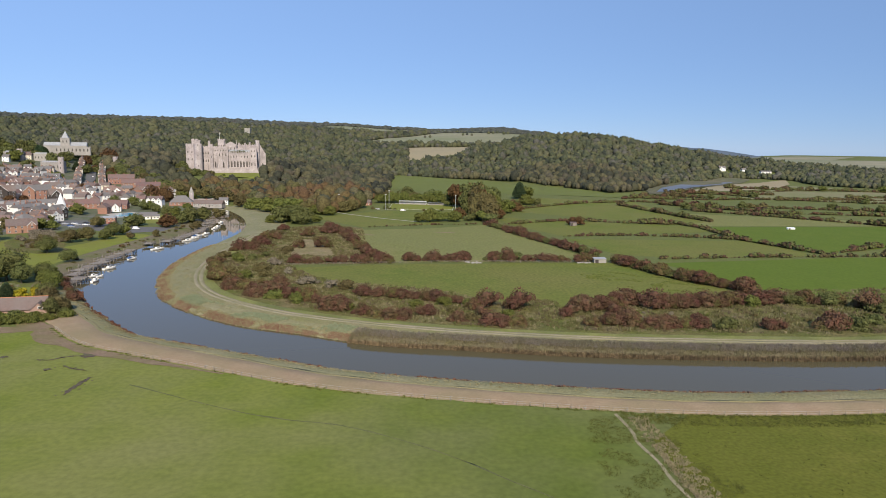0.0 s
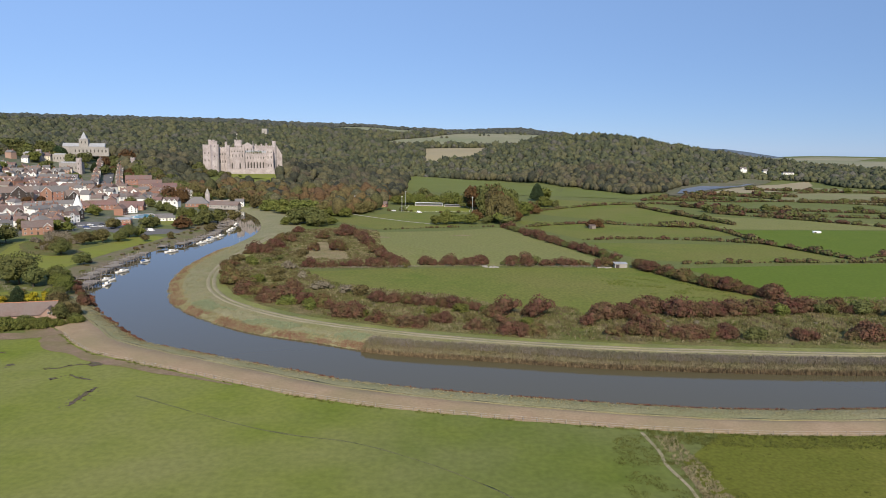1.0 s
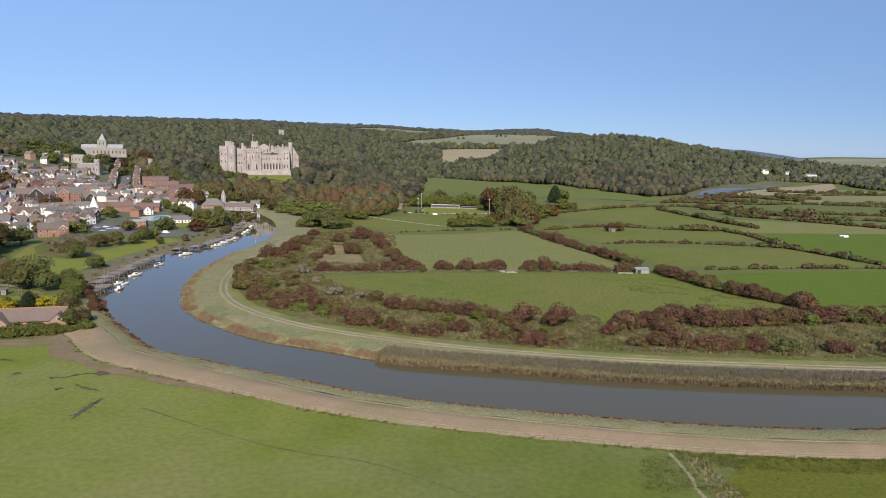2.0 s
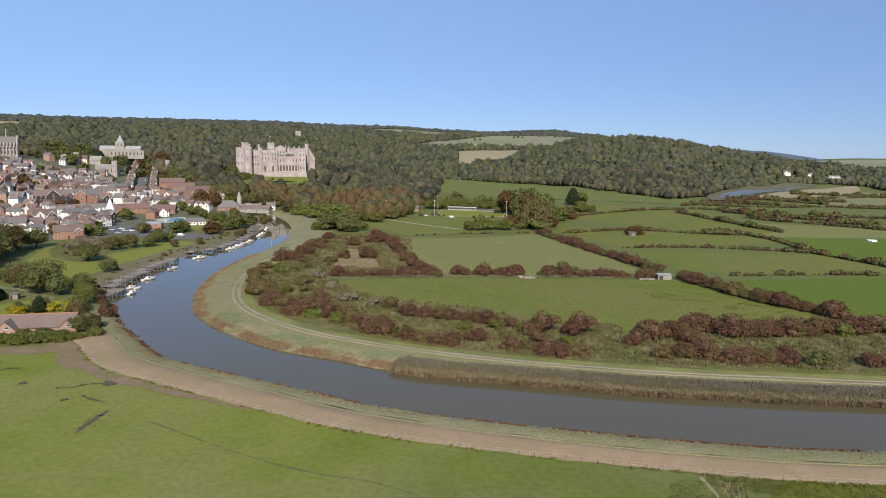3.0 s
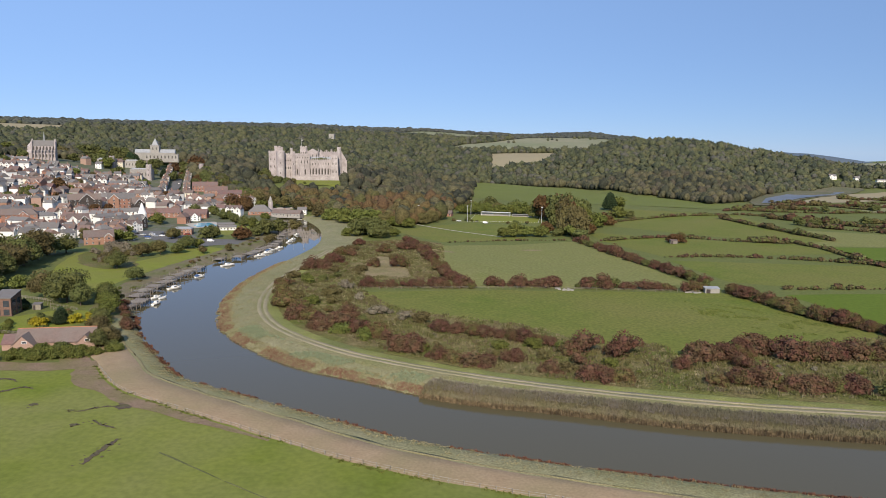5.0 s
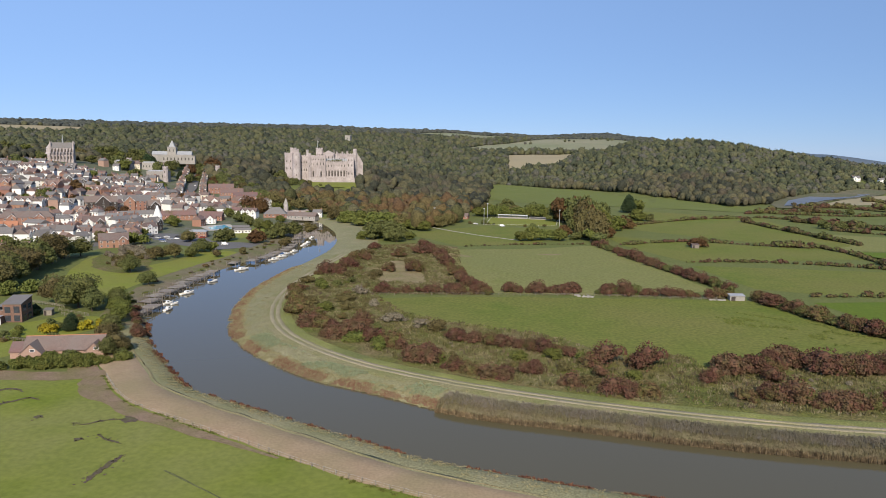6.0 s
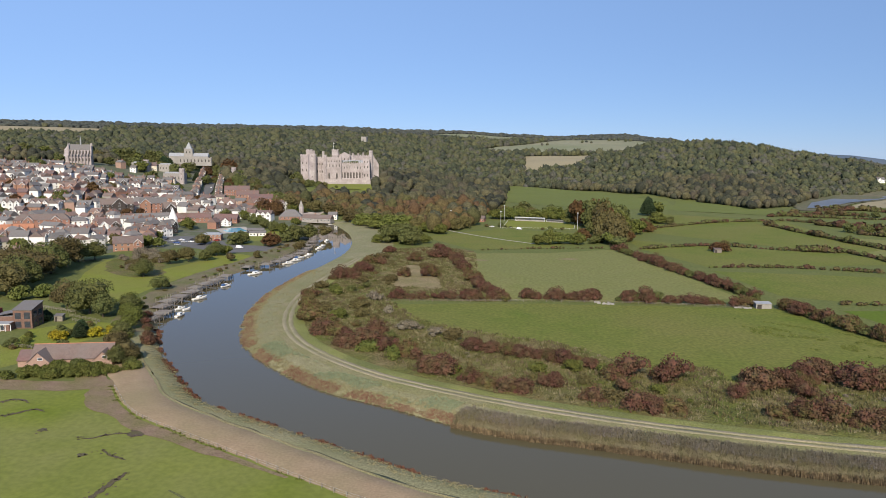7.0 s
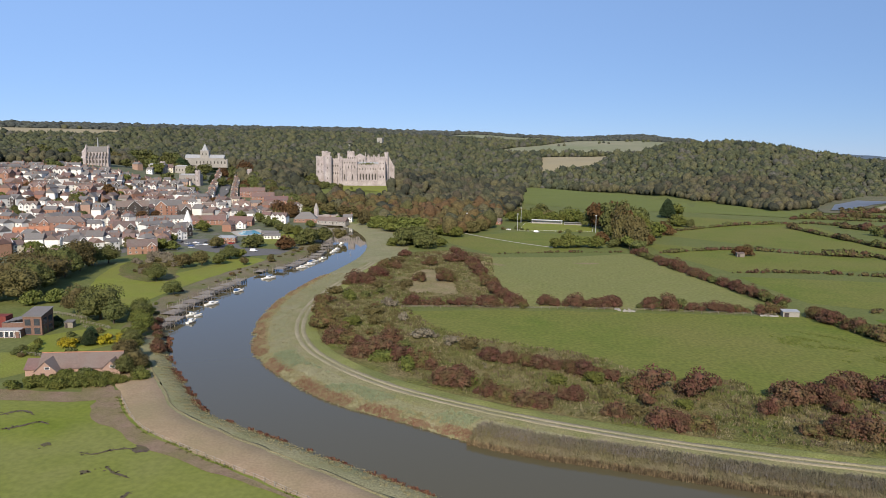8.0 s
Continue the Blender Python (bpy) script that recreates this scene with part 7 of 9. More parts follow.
# ---- riverside gardens and trees ----
BELT = "tree belt beside the meadow"
grove("bigolive", [(-262, 336, 1.38), (-276, 372, 1.49), (-290, 412, 1.55)], BELT, 70)
grove("bigdark", [(-268, 352, 1.44), (-284, 392, 1.49), (-296, 430, 1.49), (-300, 392, 1.49), (-292, 440, 1.2)], BELT, 71)
grove("bigolive", [(-280, 352, 1.49), (-292, 372, 1.49), (-272, 328, 1.15), (-286, 340, 1.26)], BELT, 72)
grove("treeyel", [(-250, 330, 0.69), (-244, 337, 0.63), (-240, 344, 0.57)], BELT, 73)
GARDEN = "garden trees by the river"
grove("bigdark", [(-201, 312, 1.35), (-192, 308, 0.85), (-210, 318, 1.0)], GARDEN, 75)
grove("bigolive", [(-216, 318, 0.95), (-152, 260, 0.75), (-146, 256, 0.6)], GARDEN, 76)
grove("biggreen", [(-174, 302, 0.62), (-182, 310, 0.55), (-170, 292, 0.5), (-192, 326, 0.6), (-186, 322, 0.5), (-158, 268, 0.55)], GARDEN, 77)
grove("bigdark", [(-232, 336, 0.75), (-226, 334, 0.6), (-187, 318, 0.6), (-164, 280, 0.55), (-146, 251, 0.55)], GARDEN, 78)
grove("dark", [(-195, 287, 0.7), (-186, 280, 0.8), (-193, 279, 0.5), (-188, 288, 0.7), (-210, 297, 0.8), (-201, 277, 0.5), (-199, 268, 0.6), (-216, 305, 0.7)], GARDEN, 117)
grove("hawg", [(-188, 294, 0.6), (-179, 288, 0.55), (-193, 260, 0.45)], GARDEN, 118)
grove("gold", [(-185, 274, 1.25), (-176, 281, 1.2), (-171, 283, 1.1), (-189, 276, 1.0), (-180, 306, 0.7)], GARDEN, 79)
grove("cedar", [(-180, 278, 0.42), (-183, 283, 0.40), (-212, 300, 0.3)], GARDEN, 80)
grove("green", [(-168, 287, 1.3), (-162, 279, 1.4), (-157, 271, 1.3), (-152, 264, 1.2), (-176, 294, 1.2), (-194, 268, 0.9), (-198, 274, 0.8)], GARDEN, 81)
hedge([(-172, 233), (-164, 235), (-156, 237), (-148, 240), (-141, 245)], ["green"], 2.2, 0.95, "hedge in front of the house", jitter=0.8, gaps=0.0, seed=82)
hedge([(-170, 238), (-162, 240), (-155, 242), (-146, 244)], ["green", "green", "olive"], 2.4, 1.1, "hedge in front of the house", jitter=0.8, gaps=0.0, seed=83)
hedge([(-166, 243.5), (-160, 245), (-154, 246.5), (-150, 248)], ["green", "dark", "green"], 2.2, 0.95, "shrubs against the house front", jitter=0.9, gaps=0.0, seed=119)
hedge([(-196, 262), (-186, 264), (-176, 266)], ["dark", "green"], 3.0, 0.7, "garden hedge", jitter=0.8, gaps=0.1, seed=84)
hedge([(-139, 248), (-143, 254), (-147, 262)], ["dark", "olive", "green"], 2.4, 0.95, "bushes beside the house", jitter=1.0, gaps=0.0, seed=85)
hedge([(-150, 274), (-159, 288), (-167, 300), (-175, 312)], ["haw", "olive", "green"], 3.2, 0.62, "bushes on the river wall", jitter=0.8, gaps=0.05, seed=86)
hedge([(-190, 236), (-200, 238), (-215, 240), (-230, 246)], ["green", "dark", "olive"], 4.0, 0.8, "garden bushes", jitter=2.0, gaps=0.15, seed=87)
for lo, hi, seed in ((5, 12, 301), (8, 16, 302)):
    rng = random.Random(seed)
    for p, n in list(zip(OUTER, OUT_N))[o_house + 8::3]:
        if p.y < 600 and rng.random() < 0.55:
            q = p + n * rng.uniform(lo, hi)
            plant(rng.choice(["olive", "hawg", "green", "twig", "olive"]), q.x, q.y, rng.uniform(0.35, 0.75), rng.uniform(0.6, 1.0), "bushes on the town bank", rng)
polygon_field("reedy_hollow", [(-285, 444), (-277, 458), (-250, 442), (-221, 400), (-241, 394), (-265, 412)], M_SCRUBLAND, 0.10, "dry reedy hollow in the riverside meadow", "meadow", ragged=4.0)
MEADOW = "meadow trees"
grove("bigdark", [(-200, 364, 0.72), (-229, 394, 0.85), (-223, 452, 0.65), (-227, 472, 0.85), (-232, 478, 0.8)], MEADOW, 88)
grove("bigolive", [(-233, 400, 0.85), (-238, 436, 0.8), (-232, 446, 0.8), (-208, 455, 0.45), (-262, 516, 0.7)], MEADOW, 89)
grove("treeyel", [(-226, 455, 0.75), (-291, 496, 0.95), (-286, 500, 0.8), (-222, 478, 0.6)], MEADOW, 90)
hedge([(-276, 440), (-266, 448), (-258, 456), (-270, 462), (-284, 468), (-262, 470)], ["twig", "twig", "olive"], 3.4, 1.25, "grey thicket in the meadow", jitter=4.0, gaps=0.0, seed=91)
hedge([(-250, 408), (-256, 424), (-250, 436), (-244, 446)], ["twig", "olive"], 3.4, 1.2, "grey thicket in the meadow", jitter=4.0, gaps=0.0, seed=92)
hedge([(-250, 452), (-244, 462), (-238, 456)], ["olive", "dark"], 3.0, 1.2, "grey thicket in the meadow", jitter=3.0, gaps=0.0, seed=93)
PARK = "park and car park trees"
grove("treedark", [(-239, 524, 0.95), (-236, 532, 0.8), (-205, 556, 1.15), (-201, 572, 1.1), (-208, 545, 0.9), (-262, 520, 0.75), (-245, 610, 0.8), (-268, 640, 0.75), (-285, 652, 0.75), (-262, 626, 0.7)], PARK, 94)
grove("treerust", [(-211, 522, 0.95), (-216, 530, 0.8), (-303, 722, 1.45), (-296, 728, 1.4), (-289, 716, 1.1)], PARK, 95)
grove("tree", [(-230, 590, 0.8), (-245, 660, 0.8), (-310, 538, 0.7), (-322, 604, 0.85), (-316, 598, 0.75), (-280, 735, 1.0), (-272, 742, 0.9), (-345, 640, 0.8)], PARK, 96)
grove("treeolive", [(-198, 470, 0.45), (-188, 520, 0.6), (-184, 508, 0.5), (-193, 590, 0.9)], PARK, 97)
BRIDGE = "trees at the river bend"
grove("treedark", [(-133, 562, 1.24), (-125, 575, 1.30), (-120, 560, 1.14), (-114, 570, 0.98), (-138, 578, 1.19), (-128, 590, 1.30), (-112, 552, 0.86)], BRIDGE, 98)
grove("tree", [(-118, 584, 1.08), (-140, 556, 0.75), (-105, 566, 0.65), (-104, 628, 0.86), (-112, 634, 0.86), (-118, 640, 0.98)], BRIDGE, 99)
grove("treeyel", [(-150, 640, 1.50), (-168, 652, 1.38), (-140, 652, 1.38), (-184, 668, 1.27)], BRIDGE, 100)
grove("treeolive", [(-200, 690, 1.27), (-128, 640, 1.15), (-160, 664, 1.38), (-110, 650, 1.15), (-96, 660, 1.04), (-90, 672, 1.04)], BRIDGE, 101)
MID = "trees beside the football pitch"
rng = random.Random(102)
for key, x, y, size, tall in (("treeolive", 31, 614, 1.5, 1.6), ("treeolive", 37, 600, 1.4, 1.6), ("treeolive", 42, 590, 1.2, 1.4), ("treedark", 34, 622, 1.2, 1.35), ("treedark", 40, 614, 1.2, 1.7), ("treeolive", 32, 640, 1.5, 1.6), ("treedark", 24, 648, 1.0, 1.2),
                              ("treerust", 38, 652, 1.4, 1.6), ("treedark", 44, 662, 1.5, 1.7), ("treeolive", 33, 676, 1.6, 1.7), ("treedark", 26, 692, 1.5, 1.5), ("treerust", 16, 724, 1.7, 1.4), ("treedark", 26, 716, 1.7, 1.5), ("treedark", 10, 738, 1.5, 1.3), ("treedark", 38, 704, 1.7, 1.6), ("treerust", 30, 740, 1.6, 1.5), ("tree", 44, 640, 1.2, 1.6), ("treedark", 26, 606, 0.8, 0.9), ("treeyel", 34, 590, 1.0, 1.1), ("treedark", 40, 578, 0.9, 0.9), ("treedark", 22, 596, 0.6, 0.8), ("treedark", 60, 690, 1.17, 1.0)):
    plant(key, x, y, size, tall, MID, rng)
grove("treeyel", [(-12, 585, 0.98), (-4, 590, 1.04), (4, 592, 0.91), (92, 770, 1.17)], MID, 104)
grove("tree", [(-20, 582, 0.85), (10, 588, 0.91), (52, 660, 1.17), (62, 668, 1.04), (-62, 768, 0.91), (-40, 775, 0.91), (-20, 778, 0.91), (0, 772, 0.91), (20, 765, 1.04), (-50, 770, 0.78), (-10, 775, 0.91)], MID, 105)
grove("cedar", [(94, 858, 1.25)], MID, 106)
grove("treedark", [(-44, 806, 1.7), (-38, 812, 1.4), (-16, 812, 1.2)], MID, 118)
grove("treeyel", [(106, 872, 1.6)], MID, 119)
grove("treerust", [(68, 700, 1.04), (74, 690, 0.91), (14, 615, 1.04), (50, 616, 0.78), (108, 576, 0.65), (114, 577, 0.65)], MID, 107)
hedge([(66, 690), (72, 740), (90, 775), (100, 800)], ["haw", "dark", "olive"], 5.0, 1.3, "hedge by the conifer", jitter=3.0, gaps=0.1, seed=108)
grove("tree", [(-70, 772, 1.1), (-56, 776, 1.2), (-44, 780, 1.0), (-30, 778, 1.2), (-16, 782, 1.0), (-4, 778, 1.2), (10, 774, 1.2), (22, 768, 1.1)], MID, 115)
grove("treeolive", [(-63, 782, 1.2), (-36, 786, 1.2), (-10, 786, 1.1), (16, 782, 1.2), (34, 760, 1.2)], MID, 116)
hedge([(-75, 690), (-60, 700), (-50, 690), (-30, 682), (0, 684)], ["olive", "dark"], 6.0, 0.9, "bushes round the pitch", jitter=2.0, gaps=0.3, seed=109)
grove("cedar", [(-560, 962, 1.3), (-556, 968, 1.1), (-480, 905, 0.8)], "churchyard trees", 110)
grove("treedark", [(-600, 952, 1.6), (-612, 960, 1.4), (-530, 975, 1.4), (-465, 900, 1.2), (-590, 985, 1.5), (-628, 935, 1.2), (-500, 915, 1.0), (-455, 985, 1.6), (-445, 1000, 1.6)], "churchyard trees", 111)
grove("treerust", [(-505, 985, 1.2), (-495, 990, 1.1), (-435, 965, 1.5)], "churchyard trees", 112)
grove("treedark", [(-575, 737, 1.64), (-723, 1016, 2.02), (-715, 1022, 1.52), (-678, 1047, 2.53), (-685, 1042, 1.85), (-509, 906, 1.82), (-514, 857, 1.21), (-648, 1066, 1.85), (-638, 1072, 1.68), (-786, 968, 2.02), (-768, 926, 1.95), (-640, 854, 1.15), (-456, 617, 1.04), (-548, 1040, 1.59), (-493, 987, 1.34)], "churchyard trees", 140)
grove("treeyel", [(-766, 984, 1.96), (-666, 1055, 1.96)], "churchyard trees", 141)
grove("treedark", [(-560, 955, 1.1), (-568, 962, 1.0)], "churchyard trees", 151)
grove("treeolive", [(-592, 1098, 2.19), (-582, 798, 0.93), (-688, 997, 1.47), (-565, 1080, 1.81)], "churchyard trees", 143)
grove("treerust", [(-499, 1042, 2.18), (-471, 685, 1.35)], "churchyard trees", 144)
grove("tree", [(-566, 914, 1.45), (-520, 782, 1.01), (-456, 817, 0.88), (-467, 634, 1.17)], "churchyard trees", 145)
grove("treedark", [(-420, 905, 1.5), (-405, 915, 1.6), (-432, 930, 1.6), (-385, 880, 1.4), (-360, 860, 1.4), (-345, 835, 1.3), (-330, 815, 1.3), (-318, 800, 1.2), (-300, 790, 1.3)], "trees under the castle hill", 113)
grove("treeolive", [(-400, 900, 1.4), (-375, 870, 1.4), (-352, 848, 1.3), (-312, 780, 1.2), (-295, 770, 1.2), (-280, 765, 1.2), (-262, 755, 1.2), (-245, 745, 1.2), (-228, 735, 1.1), (-210, 720, 1.1)], "trees under the castle hill", 114)


grove("treedark", [(-352, 958, 0.9), (-340, 962, 0.75), (-330, 958, 0.6), (-318, 950, 0.55), (-364, 968, 1.1), (-372, 985, 1.2), (-380, 1005, 1.2), (-244, 992, 0.9), (-238, 1008, 1.1), (-232, 985, 0.8), (-338, 940, 0.9), (-322, 932, 0.8)], "trees close round the castle", 131)
grove("treeolive", [(-346, 948, 0.9), (-360, 955, 1.0), (-326, 944, 0.7), (-240, 975, 0.8), (-352, 935, 1.0), (-310, 926, 0.6)], "trees close round the castle", 132)
grove("treeyel", [(-234, 968, 0.8), (-226, 980, 0.9), (-296, 930, 0.35)], "trees close round the castle", 133)


# ---- reeds and grasses ----
def tufts(name, spots, material, label, blades, seed, lean=0.3, wide=0.05, category="grass", top=None):
    """Clumps of blades joined into one mesh: spots are rows of x, y, z, height, radius. top: a second material for the heads."""
    rng = np.random.default_rng(seed)
    s = np.repeat(np.array(spots, float), blades, axis=0)
    n = len(s)
    a, r = rng.uniform(0, 6.283, n), s[:, 4] * np.sqrt(rng.uniform(0, 1, n))
    base = np.stack([s[:, 0] + r * np.cos(a), s[:, 1] + r * np.sin(a), s[:, 2]], -1)
    h = s[:, 3] * rng.uniform(0.6, 1.15, n)
    t = rng.uniform(0, 6.283, n)
    tilt = np.stack([np.cos(t), np.sin(t), 0 * t], -1) * (lean * h * rng.uniform(0.1, 1, n))[:, None]
    f = rng.uniform(0, 6.283, n)
    side = np.stack([np.cos(f), np.sin(f), 0 * f], -1) * (wide * rng.uniform(0.6, 1.5, n))[:, None]
    up = np.stack([0 * h, 0 * h, h], -1)
    mid = base + up * 0.52 + tilt * 0.4
    tip = base + up + tilt
    rows = np.stack([base - side, base + side, mid + side * 1.1, mid - side * 1.1, tip + side * 0.6, tip - side * 0.6], 1).reshape(-1, 3)
    k = np.arange(n)[:, None] * 6
    faces = np.concatenate([k + [0, 1, 2, 3], k + [3, 2, 4, 5]]).tolist()
    me = quick(name, rows, faces, [material, top] if top else material)
    if top:
        me.polygons.foreach_set("material_index", [0] * n + [1] * n)
    return tagged(new(name, me), label, category, kind="stuff")


def along(line, normals, i0, i1, lo, hi, count, z, height, radius, seed, patchy=0.0, size=12.0):
    rng = random.Random(seed)
    out = []
    while len(out) < count:
        i = rng.randrange(i0, i1)
        off = rng.uniform(lo, hi)
        p = line[i] + normals[i] * off + Vector((rng.uniform(-1.5, 1.5), 0))
        if patchy and wander(p.x, p.y, size, 4.0) < patchy - 0.25:
            continue
        zz = z(off) if callable(z) else z
        out.append((p.x, p.y, zz, height * rng.uniform(0.7, 1.2), radius))
    return out


def bank_z(off):
    return float(np.interp(off, [0, 2.5, 6, 10, 17, 24], [-1.55, -0.7, 0.3, 0.8, 0.7, 0.1]))


i_right = index_near(INNER, 330, 238)
M_REEDFOOT = mat("tan_reed_stems", (0.150, 0.112, 0.064), (0.215, 0.162, 0.094), 0.5, fine=0.4, c3=(0.070, 0.052, 0.032), size2=1.1, bump=0.8)
strip("reed_stems", INNER, IN_N, [(-1.2, -1.8), (-1.0, -1.1), (-0.8, -0.6), (-0.4, -0.2)], M_REEDFOOT, "close-set tan reed stems rising from the water", "reeds", first=i_right, last=i_reed + 1, ragged=0.6)
strip("reed_mass", INNER, IN_N, [(-0.5, -0.4), (0.0, 0.1), (1.4, 0.7), (3.2, 1.15), (4.8, 1.5), (6.4, 1.4), (7.2, 0.5)], M_REEDLEAF, "dense bed of olive and purple-brown reeds", "reeds", first=i_right, last=i_reed + 1, ragged=0.7)
tufts("reed_fringe", along(INNER, IN_N, i_right, i_reed + 1, -1.4, -0.3, 8000, -1.7, 1.45, 0.5, 241), M_REEDFOOT, "tan reed stems standing at the water's edge", 5, 242, 0.16, 0.045, "reeds", M_REEDFOOT)


def reed_z(o):
    return float(np.interp(o, [-0.6, 1.4, 4.8, 6.6], [-0.7, 0.4, 1.2, 1.1]))


tufts("reed_bed", along(INNER, IN_N, i_right, i_reed + 1, -0.7, 3.4, 10500, reed_z, 0.75, 0.7, 201), M_REEDLEAF,
      "olive leafy reeds lining the river", 5, 202, 0.5, 0.06, "reeds", M_REEDLEAF)
tufts("reed_heads", along(INNER, IN_N, i_right, i_reed + 1, 1.6, 6.8, 10500, reed_z, 1.0, 0.7, 203), M_REEDLEAF,
      "tall reeds with nodding purple-brown heads", 5, 206, 0.5, 0.065, "reeds", M_REEDHEAD)
i_far = index_near(INNER, -150, 440)
tufts("bank_red_plants", along(INNER, IN_N, i_reed, i_far, 0.2, 4.0, 5200, bank_z, 0.45, 0.5, 263, 0.03, 9.0), M_DOCK, "rust-red dock and sorrel at the water's edge", 8, 204, 0.5, 0.075, "plants")
tufts("bank_edge_grass", along(INNER, IN_N, i_reed, i_far, -0.3, 5.4, 3600, bank_z, 0.45, 0.6, 205), M_GRASSBLADE, "tan dead grass fringing the river", 8, 206, 0.6, 0.06)
M_TEAL = mat("blue_green_sedge", (0.153, 0.179, 0.108), (0.204, 0.220, 0.134), 3, island=0.25, fine=0.2)
tufts("bank_sedge", along(INNER, IN_N, i_reed, i_reed + 34, 4.0, 10.5, 1500, lambda o: bank_z(o) + 0.05, 0.45, 0.6, 207, 0.2, 14.0), M_TEAL, "blue-green sedge on the flood bank", 6, 208, 0.7, 0.07)
tufts("flood_bank_grass", along(INNER, IN_N, i_right, i_far, 6, 27, 4200, lambda o: bank_z(o) + 0.05, 0.38, 0.6, 209), M_GRASSBLADE, "tufts of pale uncut grass on the flood bank", 6, 210, 0.8, 0.06)


def out_z(off):
    return float(np.interp(off, [0, 1.6, 4, 7, 9.5], [-1.5, -0.5, 0.35, 0.55, 0.30]))


i_r2 = index_near(OUTER, 330, 210)
i_turn = index_near(OUTER, -20, 193)
near_bank = along(OUTER, OUT_N, i_r2, i_turn, 0.2, 9.0, 2600, out_z, 0.25, 0.6, 211) + along(OUTER, OUT_N, i_turn, o_house, 0.2, 5.2, 1700, out_z, 0.25, 0.6, 251)
tufts("near_bank_grass", near_bank, M_GRASSBLADE, "pale long grass on the near bank", 6, 212, 0.7, 0.06)
tufts("near_bank_red_plants", along(OUTER, OUT_N, i_r2, o_house + 6, -0.3, 1.0, 2400, out_z, 0.6, 0.4, 213, 0.16, 8.0), M_RUST, "rust-red plants along the near bank", 8, 214, 0.4, 0.12, "plants")
tufts("strip_edge_weeds", along(OUTER, OUT_N, i_r2, o_house - 12, 18.4, 19.8, 800, 0.0, 0.28, 0.5, 215, 0.18, 9.0), M_LEAF, "green weeds along the fence line", 8, 216, 0.7, 0.07, "weeds")
i_path = index_near(OUTER, 44, 183)
tufts("nettle_band", along(OUTER, OUT_N, i_r2, i_path, 19.0, 25.5, 3000, 0.0, 0.30, 0.8, 217), M_LEAF, "band of dark green nettles below the bank", 9, 218, 1.0, 0.07, "nettles")


BARE = [(-99, 455), (-95, 466), (-86, 462), (-79, 443), (-70, 425), (-64, 398), (-76, 399), (-89, 398), (-95, 429)]


def over(outline, count, height, radius, seed, z=0.05, patchy=0.0, size=10.0, only=False):
    rng = random.Random(seed)
    xs, ys = [p[0] for p in outline], [p[1] for p in outline]
    pts = np.array([(rng.uniform(min(xs), max(xs)), rng.uniform(min(ys), max(ys))) for _ in range(count * 4)])
    ok = inside(pts[:, 0], pts[:, 1], outline) & (only | ~inside(pts[:, 0], pts[:, 1], BARE))

    def rise(x, y):
        return float(np.interp(np.hypot(TRACK_AT[:, 0] - x, TRACK_AT[:, 1] - y).min(), [5, 9, 13, 18, 24], [1.0, 0.95, 0.8, 0.4, z]))

    return [(x, y, rise(x, y), height * rng.uniform(0.6, 1.3), radius) for x, y in pts[ok] if not patchy or wander(x, y, size, 9.0) > patchy - 0.3][:count]


SCRUB = [(260, 254), (150, 237), (79, 235), (30, 237), (-10, 245), (-40, 257), (-70, 275), (-97, 299), (-110, 330), (-119, 368), (-124, 430), (-125, 525), (-92, 549), (-62, 530), (-50, 440), (-30, 378), (-84, 366), (-60, 330), (-36, 318), (0, 306), (26, 284), (44, 290), (54, 272), (101, 300), (135, 312), (260, 330)]
TRACK_AT = np.array([tuple(p) for p in TRACK])
tufts("scrub_grass", over(SCRUB, 9000, 0.6, 0.8, 221), M_GRASSBLADE, "rank tawny grass among the scrub", 6, 222, 0.7, 0.06)
tufts("scrub_herbs", over(SCRUB, 7000, 0.95, 1.0, 223, patchy=0.12), M_HERB, "green bramble and herbs among the scrub", 8, 224, 0.9, 0.10, "brambles")
tufts("bare_patch_grass", over(BARE, 260, 0.35, 0.7, 243, only=True), M_GRASSBLADE, "thin dry grass on bare soil", 6, 244, 0.7, 0.08)
tufts("scrub_dead_stems", over(SCRUB, 3200, 0.9, 0.9, 225, patchy=0.25, size=16), M_REEDLEAF, "brown dead stems among the scrub", 7, 226, 0.4, 0.11, "plants")
tufts("meadow_rushes", over([(70, 366), (112, 344), (126, 318), (100, 308), (72, 330)], 900, 0.3, 0.6, 227, patchy=0.42, size=9), M_LEAFYELL, "dull rush clumps in the meadow", 8, 228, 0.7, 0.12, "rushes")
PATHSIDE = [(36, 160), (32, 140), (36, 110), (46, 90), (64, 100), (58, 130), (52, 150), (62, 162)]
tufts("pathside_weeds", over(PATHSIDE, 2600, 0.2, 0.6, 229, patchy=0.22, size=5), M_LEAF, "low dark weeds beside the ditch path", 6, 230, 0.9, 0.05, "weeds")
tufts("pathside_dead_grass", over([(45.5, 160), (47, 130), (49, 100), (56, 100), (52.5, 135), (50, 160)], 620, 0.35, 0.5, 231), M_GRASSBLADE, "tawny dead grass beside the ditch", 8, 232, 0.5, 0.09)
tufts("field_tussocks", over([(60, 160), (200, 165), (240, 60), (70, 60)], 700, 0.15, 0.4, 233, patchy=0.3, size=6), M_LEAF, "dark tussocks in the rough pasture", 6, 234, 0.9, 0.06)

